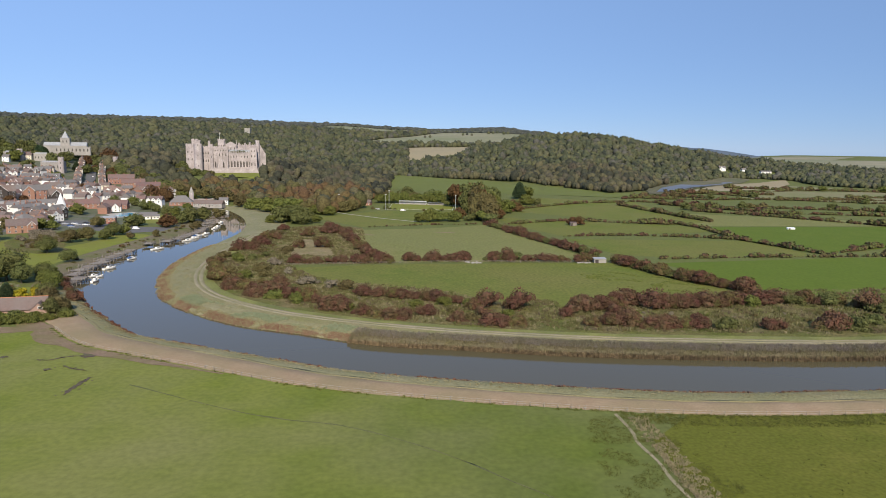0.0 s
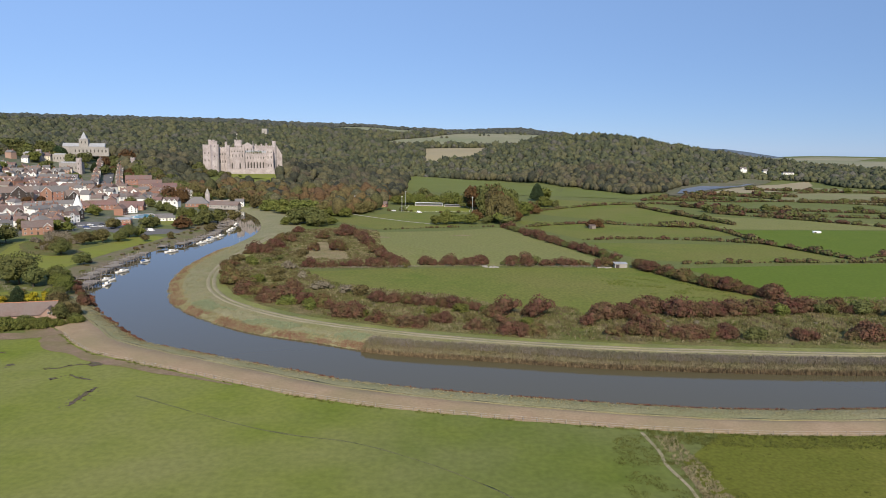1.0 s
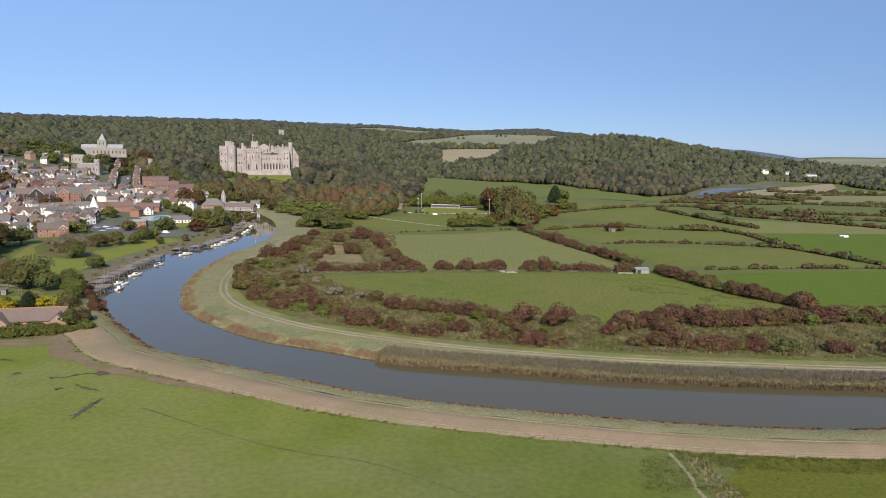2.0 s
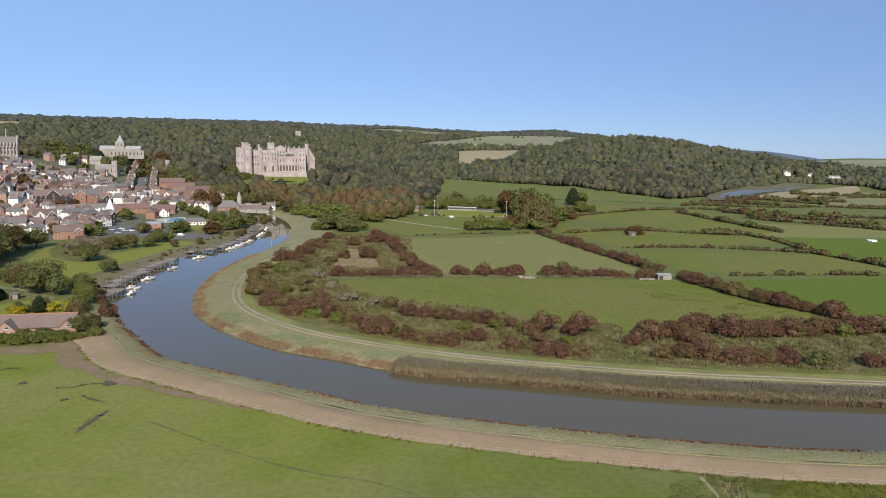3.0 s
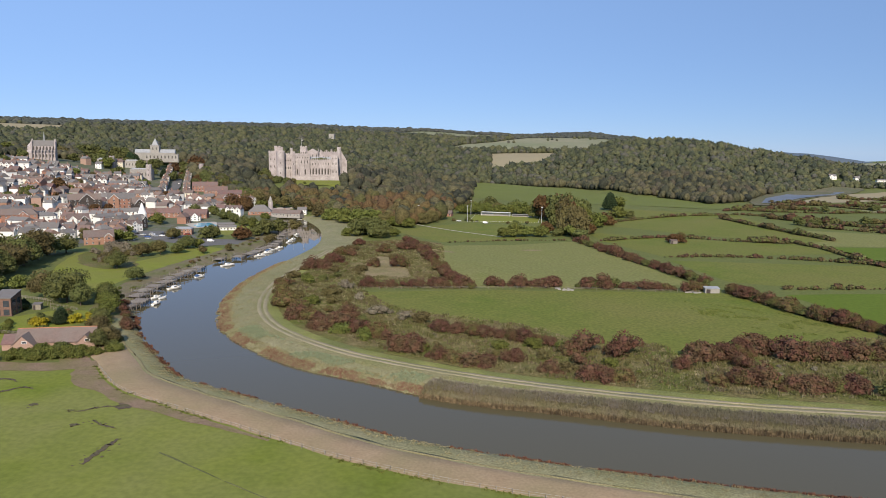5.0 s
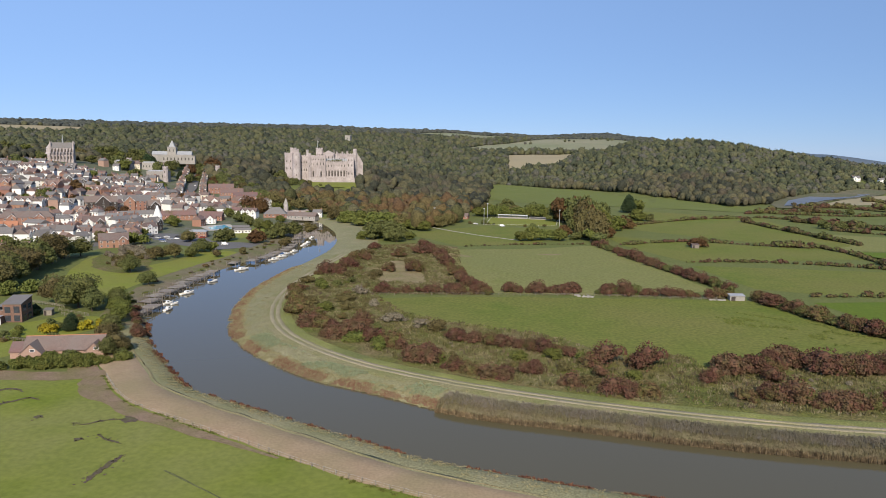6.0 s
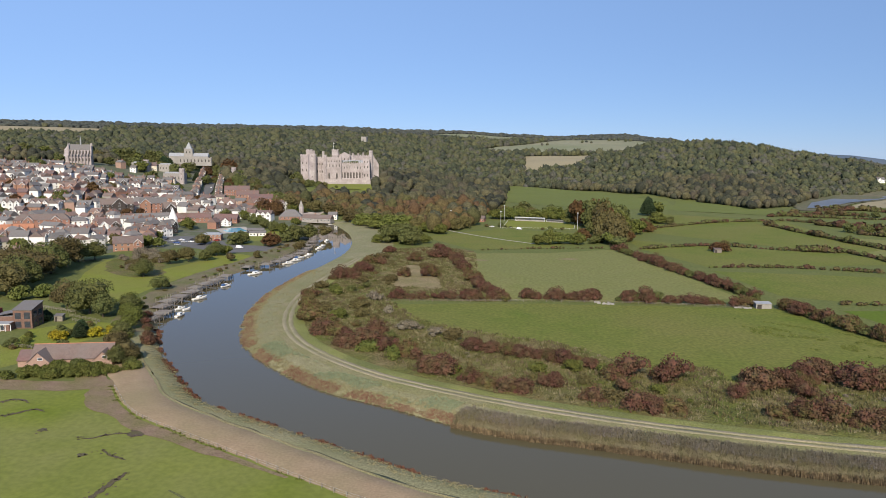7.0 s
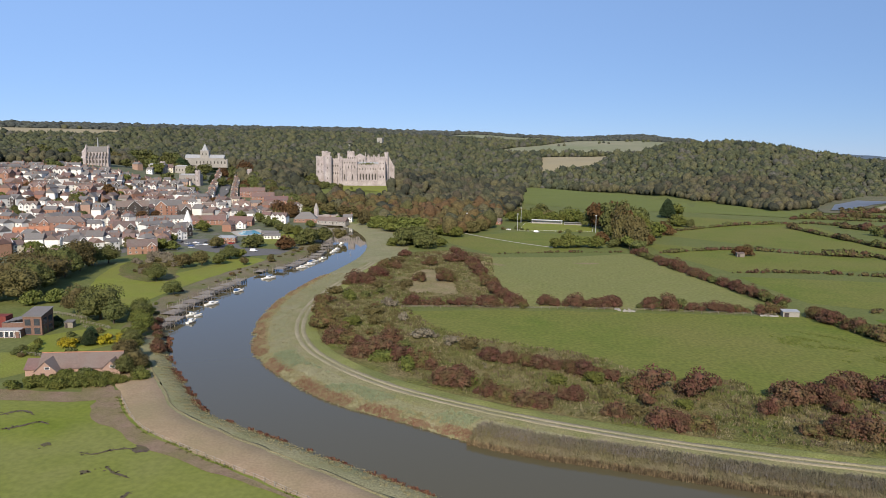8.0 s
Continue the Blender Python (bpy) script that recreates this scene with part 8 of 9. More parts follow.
# footpath, ditch, wet mud marks in the pasture
FOOT = curve_through([(43.0, 162), (44.3, 152), (44.0, 145), (45.8, 136), (45.9, 129), (47.0, 121), (47.4, 113), (48.4, 105), (50, 80)], 2.0)
strip("footpath", FOOT, sideways(FOOT), [(-0.42, 0.09), (0, 0.12), (0.42, 0.09)], M_TRACK, "narrow trodden grass footpath", "footpath", ragged=0.3)
GULLY = curve_through([(47.5, 145), (48, 132), (49, 122), (51, 108), (53, 80)], 2.0)
strip("ditch_bed", GULLY, sideways(GULLY), [(-0.7, 0.07), (0, 0.06), (0.7, 0.07)], M_MUD, "muddy dark ditch beside the path", "ditch", ragged=0.4)
DRAIN = curve_through([(-84, 178), (-53, 162), (-38, 156), (-24, 153), (-10, 146), (3, 137), (14, 127), (21, 121), (30, 112)], 3.0)
strip("field_drain", DRAIN, sideways(DRAIN), [(-0.22, 0.05), (0, 0.07), (0.22, 0.05)], mat("damp_drain_line", (0.098, 0.104, 0.040), (0.130, 0.130, 0.054), 3, fine=0.3), "thin dark drain line across the pasture", "drain", ragged=0.5)
M_WETMUD = mat("wet_dark_mud", (0.070, 0.048, 0.034), (0.125, 0.088, 0.060), 0.8, rough=0.6, fine=0.4, c3=(0.10, 0.085, 0.035), size2=2.5)


def wet_mark(points, wide):
    """A trodden wet rut with a torn edge, thinning out at its ends, and loose clods beside it."""
    line = curve_through(points, 0.35)
    verts, faces, m = [], [], len(line)
    for i, (p, n) in enumerate(zip(line, sideways(line))):
        w = wide * math.sin(math.pi * (0.04 + 0.92 * i / (m - 1))) ** 0.5 * (0.75 + 0.6 * wander(p.x, p.y, 1.3) + 0.35 * wander(p.x, p.y, 0.5, 3.0))
        drift = 0.5 * wide * wander(p.x, p.y, 1.7, 8.0)
        verts += [(p.x + n.x * (drift + k * max(w, 0.05)), p.y + n.y * (drift + k * max(w, 0.05)), 0.10) for k in (-1, 1)]
    faces = [(2 * i, 2 * i + 1, 2 * i + 3, 2 * i + 2) for i in range(m - 1)]
    rng = random.Random(int(points[0][0]))
    for _ in range(m // 2):
        p, n = line[rng.randrange(m)], Vector((rng.uniform(-1, 1), rng.uniform(-1, 1)))
        c, r, k = p + n * wide * 2.2, rng.uniform(0.1, 0.4), len(verts)
        verts += [(c.x + r * rng.uniform(0.5, 1.4) * math.cos(t), c.y + r * rng.uniform(0.5, 1.4) * math.sin(t), 0.10) for t in (0, 1.05, 2.1, 3.14, 4.2, 5.25)]
        faces.append(tuple(range(k, k + 6)))
    me = quick("mud_rut", verts, faces, M_WETMUD)
    up = [f.normal.z for f in me.polygons]
    if sum(up) < 0:
        me.flip_normals()
    tagged(new("mud_rut", me), "wet dark rut trodden into the pasture", "mud", kind="structure")


for wide, pts in ((0.75, [(-97.3, 183.5), (-97.5, 177), (-97.2, 169.6)]), (0.30, [(-121, 198), (-117, 198), (-114, 201), (-109, 203)]), (0.40, [(-110, 193), (-106, 190.5), (-101, 189)]),
                  (0.55, [(-158, 214), (-154, 218), (-149, 216)]), (0.45, [(-150, 206), (-147, 208), (-144, 212), (-140, 211)]), (0.8, [(-114, 189.5), (-112.5, 189.2), (-111, 189.6)]), (0.9, [(-133, 200), (-131.5, 200.4), (-130, 200)]),
                  (1.5, [(-110, 205), (-107.5, 203), (-105.5, 204)])):
    wet_mark(pts, wide * 1.35)
polygon_field("gravel_gateway", [(-74, 502), (-70, 508), (-50, 495), (-51, 491), (-66, 496)], M_BARE, 0.14, "pale gravel at a field gateway", "gateway", ragged=1.0)
polygon_field("gravel_hardstanding", [(-8, 511), (4, 511), (10, 517), (0, 516)], M_BARE, 0.14, "pale gravel patch in the meadow", "gateway", ragged=1.0)
WALKWAY = curve_through([(-140, 690), (-110, 672), (-97, 650), (-58, 611), (-19, 581)], 4.0)
strip("tarmac_path", WALKWAY, sideways(WALKWAY), [(-1.1, 0.14), (0, 0.16), (1.1, 0.14)], M_PAVING, "pale tarmac path across the recreation ground", "path")
LANE = curve_through([(-330, 762), (-270, 740), (-215, 712), (-170, 672), (-140, 628), (-112, 600), (-103, 690)], 4.0)
strip("mill_road", LANE[:60], sideways(LANE)[:60], [(-3.0, 0.5), (0, 0.6), (3.0, 0.5)], M_ASPHALT, "grey tarmac lane under trees", "road")
ROAD = curve_through([(-318, 770), *STREET], 6.0)
verts, faces = [], []
for p, n in zip(ROAD, sideways(ROAD)):
    verts += [(p.x + n.x * o, p.y + n.y * o, lie(p.x, p.y) + 0.8) for o in (-6, 6)]
faces = [(2 * i, 2 * i + 1, 2 * i + 3, 2 * i + 2) for i in range(len(ROAD) - 1)]
me = quick("high_street", verts, faces, M_ASPHALT)
if me.polygons[0].normal.z < 0:
    me.flip_normals()
tagged(new("high_street", me), "grey tarmac street climbing the hill", "road", kind="structure")
polygon_field("car_park", [(-318, 540), (-306, 556), (-276, 560), (-254, 536), (-246, 524), (-198, 522), (-200, 504), (-226, 484), (-262, 502), (-300, 528)], M_ASPHALT, 0.12, "grey tarmac car park", "car park")
polygon_field("lower_street", [(-312, 470), (-318, 480), (-336, 560), (-352, 598), (-330, 586), (-322, 540), (-306, 500)], M_ASPHALT, 0.13, "grey tarmac street between brick houses", "road")
polygon_field("pool_lawn", [(-234, 545), (-214, 590), (-222, 640), (-250, 640), (-250, 600), (-262, 580)], M_LAWN, 0.08, "bright green lawn beside the pool", "lawn")
polygon_field("pool_terrace", [(-302, 612), (-284, 634), (-262, 606), (-278, 582)], M_PAVING, 0.14, "pale paved terrace round the pool", "terrace")
polygon_field("pool_water", [(-296, 612), (-285, 626), (-267, 604), (-279, 590)], M_POOL, 0.2, "turquoise water of an open-air pool", "pool")

scatter(["treedark", "treeolive", "tree", "treerust"], [(-455, 900), (-500, 985), (-470, 1000), (-425, 930), (-400, 890), (-372, 860), (-390, 850)], 22, 0.95, "trees beside the high street", 311)
scatter(["treedark", "tree", "treeyel"], [(-330, 700), (-285, 680), (-262, 650), (-300, 650), (-340, 670)], 9, 0.7, "trees beside the town road", 312)


# ---- boats, jetties, fences, sheds, cars, pitch ----
def boat(length, x, y, turn, label, lower=None, cabin=True, canvas=False, mast=False):
    root = empty("boat", pose(x, y, WATER_Z - 0.12, 0, 0, turn))
    L, W = length, length * 0.34
    bm = bmesh.new()
    rows = []
    for k in range(9):
        u = k / 8
        half = W / 2 * (1 - max(0, (u - 0.45) / 0.55) ** 2.2) * (0.88 + 0.12 * min(1, u * 4))
        z = 0.75 + 0.45 * u * u
        px = (u - 0.45) * L
        rows.append([bm.verts.new(p) for p in ((px, -half, z), (px, -half * 0.86, 0.30), (px, -half * 0.45, -0.1), (px, half * 0.45, -0.1), (px, half * 0.86, 0.30), (px, half, z))])
    for a, b in zip(rows, rows[1:]):
        for j in range(5):
            f = bm.faces.new((a[j], a[j + 1], b[j + 1], b[j]))
            f.material_index = 1 if 0 < j < 4 else 0
    bm.faces.new(rows[0][::-1])
    bmesh.ops.remove_doubles(bm, verts=bm.verts, dist=0.004)
    part("hull", bm, [M_HULL, lower or M_HULL], root)
    bm = bmesh.new()
    outline = []
    for k in range(9):
        u = k / 8
        half = W / 2 * (1 - max(0, (u - 0.45) / 0.55) ** 2.2) * (0.88 + 0.12 * min(1, u * 4)) * 0.93
        outline.append(((u - 0.45) * L, half, 0.68 + 0.45 * u * u))
    lo = [bm.verts.new((p[0], -p[1], p[2])) for p in outline]
    hi = [bm.verts.new((p[0], p[1], p[2])) for p in outline]
    for i in range(8):
        bm.faces.new((lo[i], lo[i + 1], hi[i + 1], hi[i]))
    bmesh.ops.remove_doubles(bm, verts=bm.verts, dist=0.004)
    part("deck", bm, M_CREAM, root)
    if cabin:
        bm = bmesh.new()
        w = W * 0.36
        a = [bm.verts.new(p) for p in ((-0.12 * L, -w, 0.7), (0.30 * L, -w * 0.7, 0.85), (0.30 * L, w * 0.7, 0.85), (-0.12 * L, w, 0.7))]
        b = [bm.verts.new(p) for p in ((-0.10 * L, -w * 0.9, 1.75), (0.16 * L, -w * 0.75, 1.65), (0.16 * L, w * 0.75, 1.65), (-0.10 * L, w * 0.9, 1.75))]
        for i in range(4):
            bm.faces.new((a[i], a[(i + 1) % 4], b[(i + 1) % 4], b[i]))
        bm.faces.new(b)
        c = part("cabin", bm, M_HULL, root)
        for sgn in (-1, 1):
            bm = bmesh.new()
            q = [(-0.08 * L, sgn * (w * 0.97 + 0.02), 1.2), (0.12 * L, sgn * (w * 0.86 + 0.02), 1.2), (0.11 * L, sgn * (w * 0.83 + 0.02), 1.5), (-0.08 * L, sgn * (w * 0.94 + 0.02), 1.55)]
            f = [bm.verts.new(p) for p in q]
            g = [bm.verts.new((p[0], p[1] - sgn * 0.05, p[2])) for p in q]
            bm.faces.new(f), bm.faces.new(g[::-1])
            part("side_window", bm, M_GLASS, c)
        bm = bmesh.new()
        q = [(0.305 * L, -w * 0.6, 0.95), (0.305 * L, w * 0.6, 0.95), (0.175 * L, w * 0.65, 1.6), (0.175 * L, -w * 0.65, 1.6)]
        bm.faces.new([bm.verts.new(p) for p in q])
        bm.faces.new([bm.verts.new((p[0] - 0.04, p[1], p[2] - 0.04)) for p in q][::-1])
        part("windscreen", bm, M_GLASS, c)
    if canvas:
        bm = bmesh.new()
        pts = [(-0.43 * L, 0.75), (-0.40 * L, 1.5), (-0.22 * L, 1.8), (-0.10 * L, 1.7), (-0.10 * L, 0.75)]
        for sgn in (0,):
            a = [bm.verts.new((px, -W * 0.38, pz)) for px, pz in pts]
            b = [bm.verts.new((px, W * 0.38, pz)) for px, pz in pts]
            bm.faces.new(a), bm.faces.new(b[::-1])
            for i in range(5):
                bm.faces.new((a[i], b[i], b[(i + 1) % 5], a[(i + 1) % 5]))
        bmesh.ops.recalc_face_normals(bm, faces=bm.faces)
        part("canvas_cover", bm, M_HULLBLUE, root)
    if mast:
        bm = bmesh.new()
        tube(bm, (0.12 * L, 0, 0.8), (0.12 * L, 0, 1.2 * L), 0.06, 0.04, 6)
        tube(bm, (0.12 * L, 0, 1.7), (-0.35 * L, 0, 1.8), 0.07, 0.06, 6)
        part("mast", bm, M_STEEL, root)
    return tagged(root, label, "boat", "boats moored along the town bank")


boat(5.9, -165.5, 322, 84, "small white cabin boat with red underside", M_HULLRED)
boat(5.0, -172.0, 333, 62, "small white motor boat moored at a jetty", None)
boat(4.0, -168.6, 333, 66, "white open dinghy beside a cabin boat", None, cabin=False)
boat(7.8, -174.6, 355, 64, "white motor cruiser with dark windows", M_HULL)
boat(5.8, -176.7, 386, 61, "white motor boat under a blue canvas", M_HULLBLUE, canvas=True)
boat(9.1, -177.4, 423, 58, "long white cabin cruiser moored alone", M_CREAM)
boat(7.7, -173.0, 461, 54, "white motor cruiser beside jetties", None)
boat(8.2, -173.0, 473, 54, "white motor cruiser with cream deck", None)
boat(8.6, -174.8, 484, 58, "white cruiser with blue canvas cover", None, canvas=True)
boat(7.2, -172.6, 497, 68, "white cabin boat near the bridge", None)
boat(6.2, -176.5, 528, 68, "white motor boat near the bridge", None)
boat(6.7, -178.3, 541, 72, "small white sailing boat with bare mast", None, mast=True)
boat(6.2, -184.8, 570, 78, "white cabin boat by the park", None)


M_STAGING = mat("weathered_brown_timber", (0.190, 0.165, 0.138), (0.285, 0.252, 0.215), 0.5, fine=0.2, island=0.25)


def jetty(x, y, turn, w, d, label, rails=True, seed=1):
    """A timber staging: planked deck on tall braced piles, hand rails."""
    rng = random.Random(seed)
    root = empty("jetty", pose(x, y, 0, 0, 0, turn))
    n = max(3, int(w / 1.5))
    for k in range(n):
        bm = bmesh.new()
        x0 = -w / 2 + k * w / n
        box(bm, x0, -d / 2 + rng.uniform(-0.3, 0.3), 0.30, x0 + w / n - 0.12, d / 2 + rng.uniform(-0.3, 0.3), 0.42)
        part("plank", bm, M_STAGING, root)
    piles = max(2, int(w / 3))
    for i in range(piles + 1):
        for yy in (-d / 2, d / 2):
            bm = bmesh.new()
            px = -w / 2 + i * w / piles
            tube(bm, (px, yy, -4.5), (px + rng.uniform(-0.2, 0.2), yy + rng.uniform(-0.15, 0.15), rng.uniform(0.8, 2.1)), 0.2, 0.16, 6)
            part("post", bm, M_STAGING, root)
    for yy in (-d / 2, d / 2):
        bm = bmesh.new()
        box(bm, -w / 2 - 0.3, yy - 0.12, 0.0, w / 2 + 0.3, yy + 0.12, 0.29)
        for i in range(piles):
            px = -w / 2 + i * w / piles
            tube(bm, (px, yy, -1.5), (px + w / piles, yy, 0.1), 0.09, 0.09, 5)
        part("beam", bm, M_STAGING, root)
    if rails:
        for yy in (-d / 2, d / 2):
            bm = bmesh.new()
            for z in (0.9, 1.35):
                tube(bm, (-w / 2, yy, z), (w / 2, yy, z + rng.uniform(-0.1, 0.1)), 0.08, 0.08, 5)
            part("rail", bm, M_STAGING, root)
    return tagged(root, label, "jetty", "timber jetties on the town bank")


rngj = random.Random(9)
for k, (x, y, w, d) in enumerate([(-172, 310, 9, 5), (-173, 320, 9, 5), (-180, 331, 9, 5), (-182, 342, 9, 5), (-183, 352, 8, 6), (-184, 363, 9, 5), (-186, 373, 8, 5), (-186, 384, 9, 5), (-187, 395, 9, 5),
                                  (-187, 406, 9, 4), (-188, 436, 8, 4), (-184, 448, 9, 5), (-182, 460, 9, 5), (-181, 471, 9, 5), (-182, 483, 9, 5), (-181, 495, 9, 5), (-183, 507, 9, 5), (-185, 519, 9, 4), (-189, 534, 8, 4), (-193, 552, 8, 4), (-198, 570, 8, 4)]):
    jetty(x + (3.5 if y > 440 else 0.8) - rngj.uniform(0, 1.5), y, 88 + rngj.uniform(-12, 12), w, d + 1.5, "weathered timber jetty standing in the river", k % 4 != 1, k)


def fence(points, gap, height, name, label, rails=2, lean=0.03, wire=True):
    rng = random.Random(len(points))
    root = empty(name)
    line = curve_through(points, gap)
    bm = bmesh.new()
    tube(bm, (0, 0, -0.3), (0, 0, height), 0.075, 0.065, 5)
    me = mesh_of("post", bm, M_PLANK)
    for p in line:
        ob = new("post", me)
        ob.parent = root
        ob.matrix_basis = pose(p.x, p.y, 0.1, rng.uniform(-3, 3), rng.uniform(-3, 3))
    for k in range(rails):
        bm = bmesh.new()
        z = height * (0.45 + 0.45 * k / max(1, rails - 1))
        for a, b in zip(line, line[1:]):
            tube(bm, (a.x, a.y, z + 0.1), (b.x, b.y, z + 0.1), 0.012 if wire else 0.05, 0.012 if wire else 0.05, 4)
        part("wire" if wire else "rail", bm, M_STEEL if wire else M_PLANK, root)
    return tagged(root, label, "fence")


fence([tuple(p + n * 18.9) for p, n in list(zip(OUTER, OUT_N))[index_near(OUTER, 150, 188):o_house - 10:8]], 3.4, 1.15, "field_fence", "post and wire fence along the mown strip")
fence([(-84, 363), (-45, 371), (-20, 376), (20, 382), (60, 384), (86, 386)], 3.6, 1.2, "meadow_fence", "grey post and rail fence below the hedge", 2, wire=False)
fence([(-196, 262), (-186, 261), (-178, 259)], 2.0, 1.5, "garden_fence", "grey boarded garden fence", 3, wire=False)
fence([(-228, 316), (-218, 314), (-206, 310)], 1.6, 1.7, "garden_fence", "pale grey boarded fence behind a lawn", 4, wire=False)
fence([(-200, 300), (-190, 296), (-188, 300), (-206, 306)], 2.0, 1.2, "garden_fence", "white painted garden fence beside a lawn", 2, wire=False)


def field_shed(x, y, turn, w, d, h, label, material, roof):
    root = empty("field_shed", pose(x, y, 0.05, 0, 0, turn))
    bm = bmesh.new()
    prism(bm, [(-w / 2, -d / 2), (w / 2, -d / 2), (w / 2, d / 2), (-w / 2, d / 2)], 0, h)
    part("wall", bm, material, root)
    bm = bmesh.new()
    a = [(-w / 2 - 0.2, -d / 2 - 0.25, h + 0.05), (w / 2 + 0.2, -d / 2 - 0.25, h + 0.05), (w / 2 + 0.2, d / 2 + 0.2, h + 0.5), (-w / 2 - 0.2, d / 2 + 0.2, h + 0.5)]
    lo = [bm.verts.new(p) for p in a]
    hi = [bm.verts.new((p[0], p[1], p[2] + 0.08)) for p in a]
    bm.faces.new(lo[::-1]), bm.faces.new(hi)
    for i in range(4):
        bm.faces.new((lo[i], lo[(i + 1) % 4], hi[(i + 1) % 4], hi[i]))
    part("roof", bm, roof, root)
    bm = bmesh.new()
    box(bm, -w * 0.42, -d / 2 - 0.05, 0, -w * 0.14, -d / 2 + 0.03, h * 0.85)
    part("door", bm, M_TIMBER, root)
    tagged(root, label, "shed")


field_shed(89, 387, 6, 7.0, 3.6, 2.3, "grey corrugated field shelter beside the hedge", M_STONEGREY, M_LEAD)
field_shed(108, 571, 4, 5.0, 4.0, 2.6, "small grey hut between red bushes", M_PLANK, M_TILEBROWN)
field_shed(-205, 299, 14, 3.2, 2.6, 2.2, "small grey garden shed on a lawn", M_PLANK, M_SLATE)


def rubble(x, y, r, label):
    rng = random.Random(int(x * 3))
    bm = bmesh.new()
    for _ in range(14):
        a, q = rng.uniform(0, 6.28), r * math.sqrt(rng.random())
        s = rng.uniform(0.3, 0.8)
        px, py = x + q * math.cos(a) * 1.8, y + q * math.sin(a)
        box(bm, px - s, py - s * 0.6, 0, px + s, py + s * 0.6, s * 0.8)
    tagged(new("rubble_heap", mesh_of("rubble_heap", bm, M_STONEGREY)), label, "rubble")


rubble(17, 381, 2.6, "low grey heap of rubble by a gate")
rubble(80, 385, 2.0, "pale troughs and rubble beside the shelter")


def car(x, y, turn, k, z=None, van=False):
    root = empty("van" if van else "car", pose(x, y, (lie(x, y) + 0.1) if z is None else z, 0, 0, turn))
    L, W, H = (5.0, 1.95, 2.0) if van else (4.3, 1.78, 1.45)
    bm = bmesh.new()
    side = [(-L / 2, 0.35), (L / 2, 0.35), (L / 2, 0.75), (L * 0.28, 0.95), (-L * 0.42, 1.0), (-L / 2, 0.9)]
    a = [bm.verts.new((px, -W / 2, pz)) for px, pz in side]
    b = [bm.verts.new((px, W / 2, pz)) for px, pz in side]
    bm.faces.new(a), bm.faces.new(b[::-1])
    for i in range(6):
        bm.faces.new((a[i], b[i], b[(i + 1) % 6], a[(i + 1) % 6]))
    bmesh.ops.recalc_face_normals(bm, faces=bm.faces)
    part("body", bm, M_CARS[k], root)
    bm = bmesh.new()
    top = [(-L * 0.42, 0.98), (L * 0.26, 0.94), (L * 0.10 if not van else L * 0.2, H), (-L * 0.30 if not van else -L * 0.45, H)]
    a = [bm.verts.new((px, -W / 2 + 0.12, pz)) for px, pz in top]
    b = [bm.verts.new((px, W / 2 - 0.12, pz)) for px, pz in top]
    bm.faces.new(a), bm.faces.new(b[::-1])
    for i in range(4):
        f = bm.faces.new((a[i], b[i], b[(i + 1) % 4], a[(i + 1) % 4]))
    bmesh.ops.recalc_face_normals(bm, faces=bm.faces)
    part("cabin_glass", bm, M_GLASS if not van else M_CARS[k], root)
    bm = bmesh.new()
    box(bm, -L * 0.29, -W / 2 + 0.13, H - 0.02, L * 0.09, W / 2 - 0.13, H + 0.03)
    part("roof", bm, M_CARS[k], root)
    for sx in (-0.31, 0.31):
        for sy in (-1, 1):
            bm = bmesh.new()
            tube(bm, (L * sx, sy * (W / 2 - 0.2), 0.32), (L * sx, sy * (W / 2 + 0.01), 0.32), 0.32, 0.32, 10)
            part("wheel", bm, M_TYRE, root)
    colour = ("white", "silver", "black", "red", "blue")[k]
    tagged(root, f"{colour} parked {'van' if van else 'car'} on grey tarmac", "van" if van else "car", "parked vehicles")


for x, y, t, k, v in [(-276, 528, 10, 0, False), (-272, 531, 10, 0, False), (-280, 525, 10, 1, False), (-268, 534, 12, 0, False), (-284, 521, 10, 4, False), (-284, 500, 20, 1, False), (-292, 515, 80, 2, False),
                      (-288, 535, 10, 0, False), (-293, 531, 10, 1, False), (-281, 539, 10, 2, False), (-262, 540, 12, 3, False), (-228, 508, 5, 0, True), (-278, 512, 15, 1, False), (-256, 524, 100, 2, False), (-301, 536, 95, 2, False),
                      (-336, 548, 70, 2, False), (-330, 530, 70, 1, False), (-40, 678, 0, 0, True), (-66, 690, 0, 0, False)]:
    car(x, y, t, k, 0.13, v)
for i, (u, k) in enumerate([(0.15, 0), (0.22, 1), (0.32, 2), (0.42, 0), (0.50, 1), (0.60, 0), (0.72, 2), (0.84, 1)]):
    p = ROAD[int(u * (len(ROAD) - 1))]
    q = ROAD[min(int(u * (len(ROAD) - 1)) + 1, len(ROAD) - 1)]
    car(p.x + 3.5 * (1 if i % 2 else -1), p.y, math.degrees(math.atan2(q.y - p.y, q.x - p.x)), k, lie(p.x, p.y) + 0.85)


def floodlight(x, y, h):
    root = empty("floodlight", pose(x, y, 0))
    bm = bmesh.new()
    tube(bm, (0, 0, -0.3), (0, 0, h), 0.28, 0.16, 8)
    part("mast", bm, M_STEEL, root)
    bm = bmesh.new()
    box(bm, -0.8, -0.25, h - 0.2, 0.8, 0.25, h + 0.45)
    part("lamp_head", bm, M_STEEL, root)
    tagged(root, "tall grey steel floodlight mast beside the pitch", "floodlight", "floodlights round the pitch")


for x, y in ((12, 694), (10, 752), (-58, 690), (-60, 757), (-104, 684)):
    floodlight(x, y, 15)


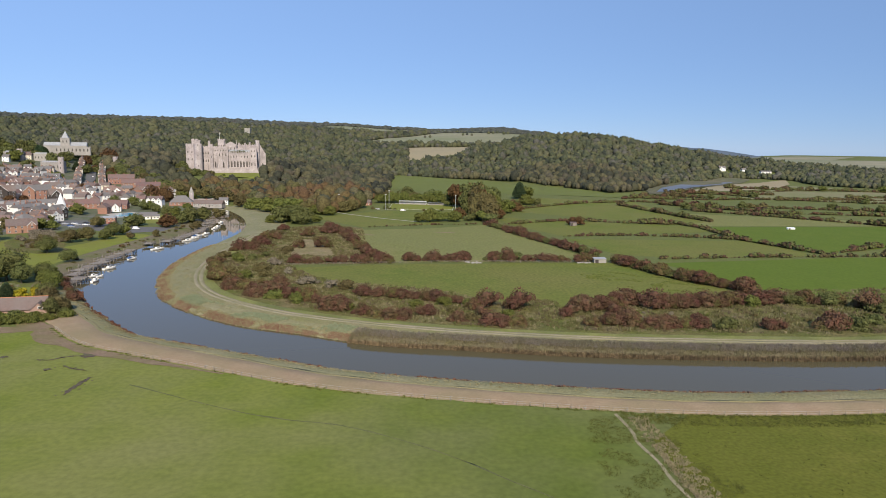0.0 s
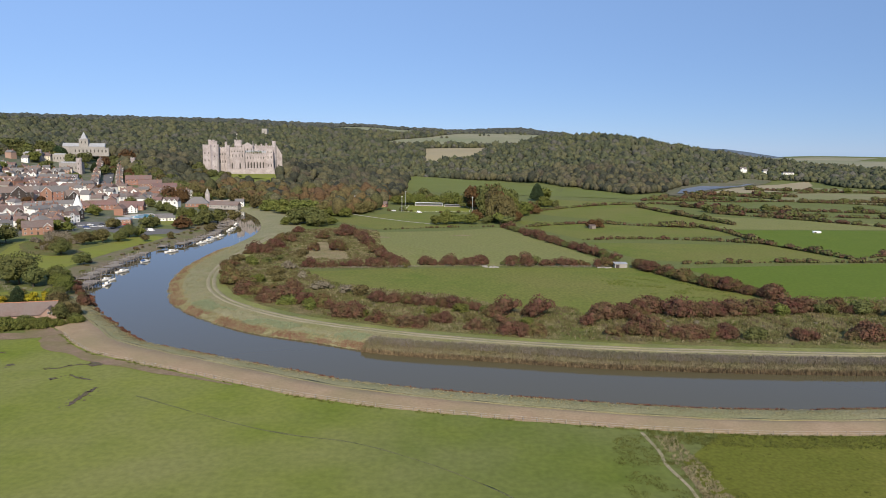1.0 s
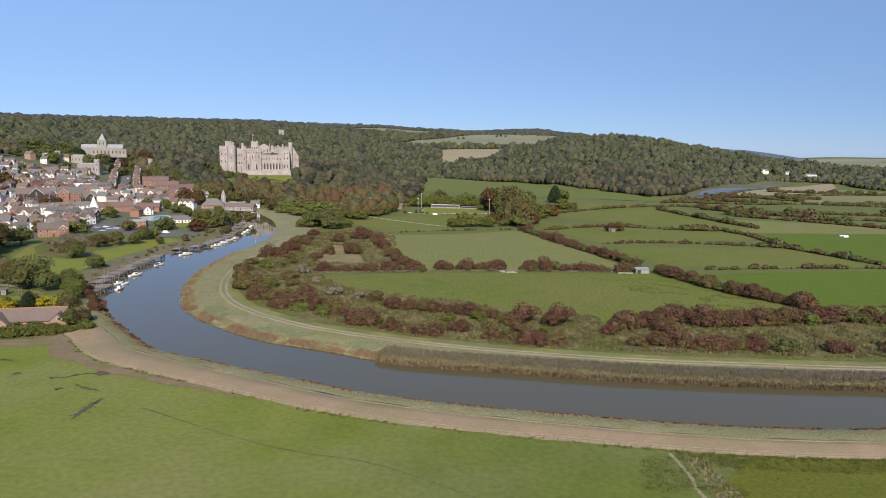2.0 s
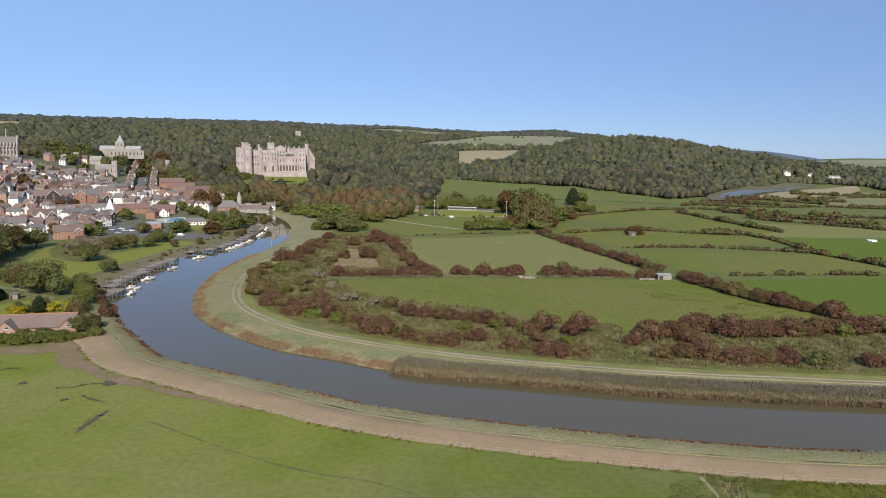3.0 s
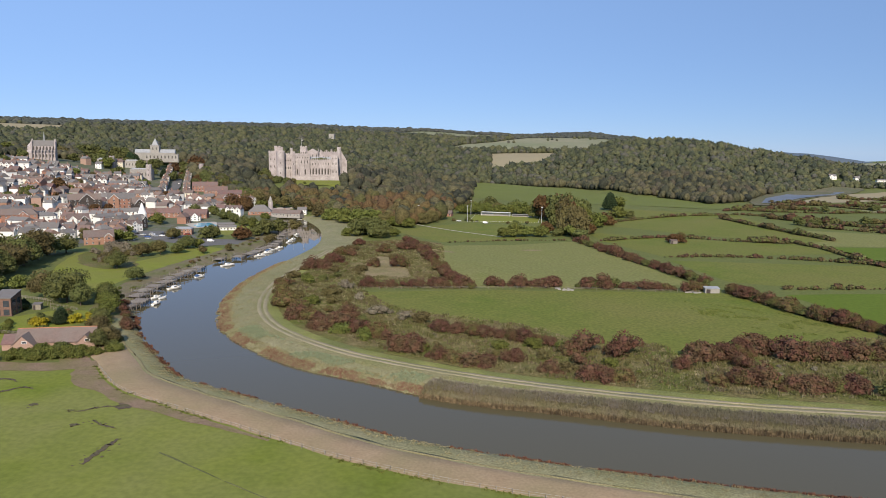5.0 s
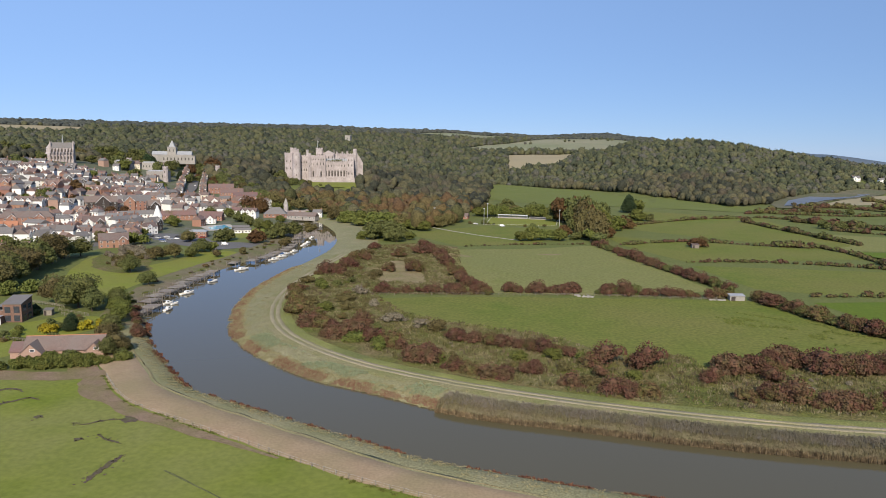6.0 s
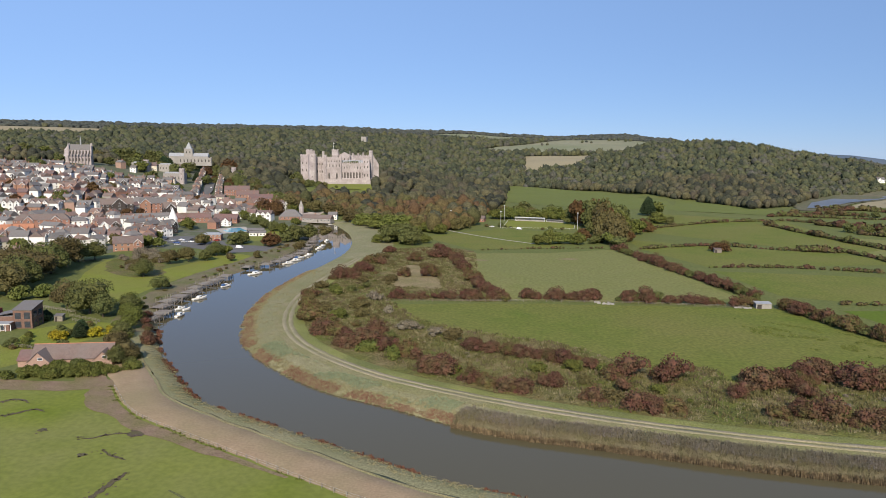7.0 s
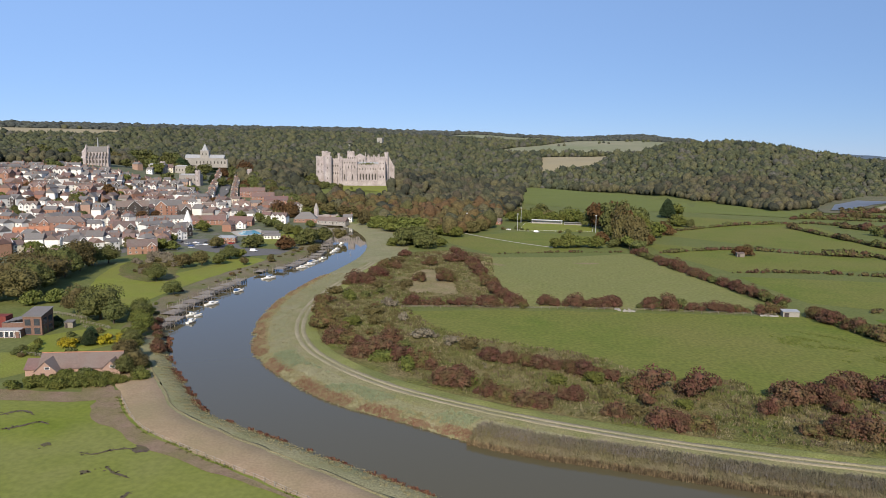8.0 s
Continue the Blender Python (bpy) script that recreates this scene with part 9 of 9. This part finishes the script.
def grandstand(x, y, w, d, h, roof, label):
    root = empty("grandstand", pose(x, y, 0.05, 0, 0, -6))
    bm = bmesh.new()
    box(bm, -w / 2, d / 2 - 0.2, 0, w / 2, d / 2, h)
    box(bm, -w / 2, -d / 2, 0, -w / 2 + 0.2, d / 2 - 0.2, h)
    box(bm, w / 2 - 0.2, -d / 2, 0, w / 2, d / 2 - 0.2, h)
    part("wall", bm, M_WHITE, root)
    bm = bmesh.new()
    box(bm, -w / 2 - 0.3, -d / 2 - 0.4, h + 0.01, w / 2 + 0.3, d / 2 + 0.2, h + 0.25)
    part("roof", bm, roof, root)
    for k in range(3):
        bm = bmesh.new()
        box(bm, -w / 2 + 0.3, -d / 2 + 0.3 + k * d / 4, 0, w / 2 - 0.3, -d / 2 + 0.3 + (k + 1) * d / 4, 0.4 * (k + 1))
        part("step", bm, M_STONEGREY, root)
    for k in range(6):
        bm = bmesh.new()
        px = -w / 2 + 0.3 + (w - 0.6) * k / 5
        tube(bm, (px, -d / 2 + 0.1, 0), (px, -d / 2 + 0.1, h), 0.07, 0.07, 6)
        part("post", bm, M_STEEL, root)
    tagged(root, label, "grandstand")


grandstand(-34, 758, 30, 5, 3.4, M_HULL, "low white football stand with open front")
grandstand(-2, 752, 30, 3, 2.2, M_STONEGREY, "long low grey terrace cover beside the pitch")
stand(house(20, 9, 3.2, 2.6, M_BRICK, M_TILEBROWN, "brick sports pavilion with a brown roof", storeys=1, bays=6, chims=()), -88, 742, -6)
bm = bmesh.new()
for a, b in zip([(-56, 757), (12, 758), (9, 694), (-56, 686)], [(12, 758), (9, 694), (-56, 686), (-56, 757)]):
    tube(bm, (*a, 0.9), (*b, 0.9), 0.035, 0.035, 5)
    for k in range(16):
        p = Vector(a) + (Vector(b) - Vector(a)) * k / 16
        tube(bm, (p.x, p.y, 0), (p.x, p.y, 0.9), 0.05, 0.05, 5)
tagged(new("pitch_rail", mesh_of("pitch_rail", bm, M_FRAME)), "white rail round the football pitch", "railing")

# far white inn and houses under the hill
stand(house(16, 9, 6.5, 4, M_WHITE, M_SLATE, "white country house below the wood", bays=5, gables=((-4, 6, 1.5, M_WHITE),), storeys=2, chims=(0.1, 0.9)), 610, 1525, 10, 0.95)
stand(house(12, 8, 6, 3.5, M_WHITE, M_SLATE, "white inn by the far river", bays=4, chims=(0.5,)), 662, 1535, 10, 0.9)
stand(house(24, 8, 3.6, 2.0, M_WHITE, M_SLATE, "long low white building by the far river", storeys=1, bays=7, chims=()), 704, 1520, 6, 1.0)
field_shed(287, 566, 0, 6.0, 2.5, 1.0, "low white trailer in a bright field", M_HULL, M_HULL)


def bridge():
    """Low stone bridge where the river turns behind the town."""
    root = empty("town_bridge", pose(-268, 745, 0, 0, 0, 38))
    bm = bmesh.new()
    box(bm, -34, -4, 1.6, 34, 4, 2.6)
    part("roadway", bm, M_ASPHALT, root)
    for y in (-4.3, 4.0):
        bm = bmesh.new()
        box(bm, -34, y, 1.4, 34, y + 0.3, 3.6)
        part("parapet", bm, M_STONE, root)
    for x in (-12, 0, 12):
        bm = bmesh.new()
        prism(bm, [(x - 1.2, -4), (x, -5.5), (x + 1.2, -4), (x + 1.2, 4), (x, 5.5), (x - 1.2, 4)], -4, 1.59)
        part("pier", bm, M_STONE, root)
    tagged(root, "low pale stone road bridge over the river", "bridge")


bridge()
stand(house(9, 7, 5, 2.6, M_WHITE, M_SLATE, "small white house at the bridge end", bays=3), -226, 708, 10)


def monument():
    root = empty("stone_monument", pose(-262, 716, 0.5))
    bm = bmesh.new()
    prism(bm, ring(0, 0, 3.2, 8), -0.5, 4)
    prism(bm, ring(0, 0, 2.4, 8), 4, 12)
    part("shaft", bm, M_STONE, root)
    bm = bmesh.new()
    tube(bm, (0, 0, 12), (0, 0, 18), 2.6, 0.3, 8)
    part("cap", bm, M_STONEGREY, root)
    tagged(root, "pale stone memorial tower before autumn trees", "monument")


monument()
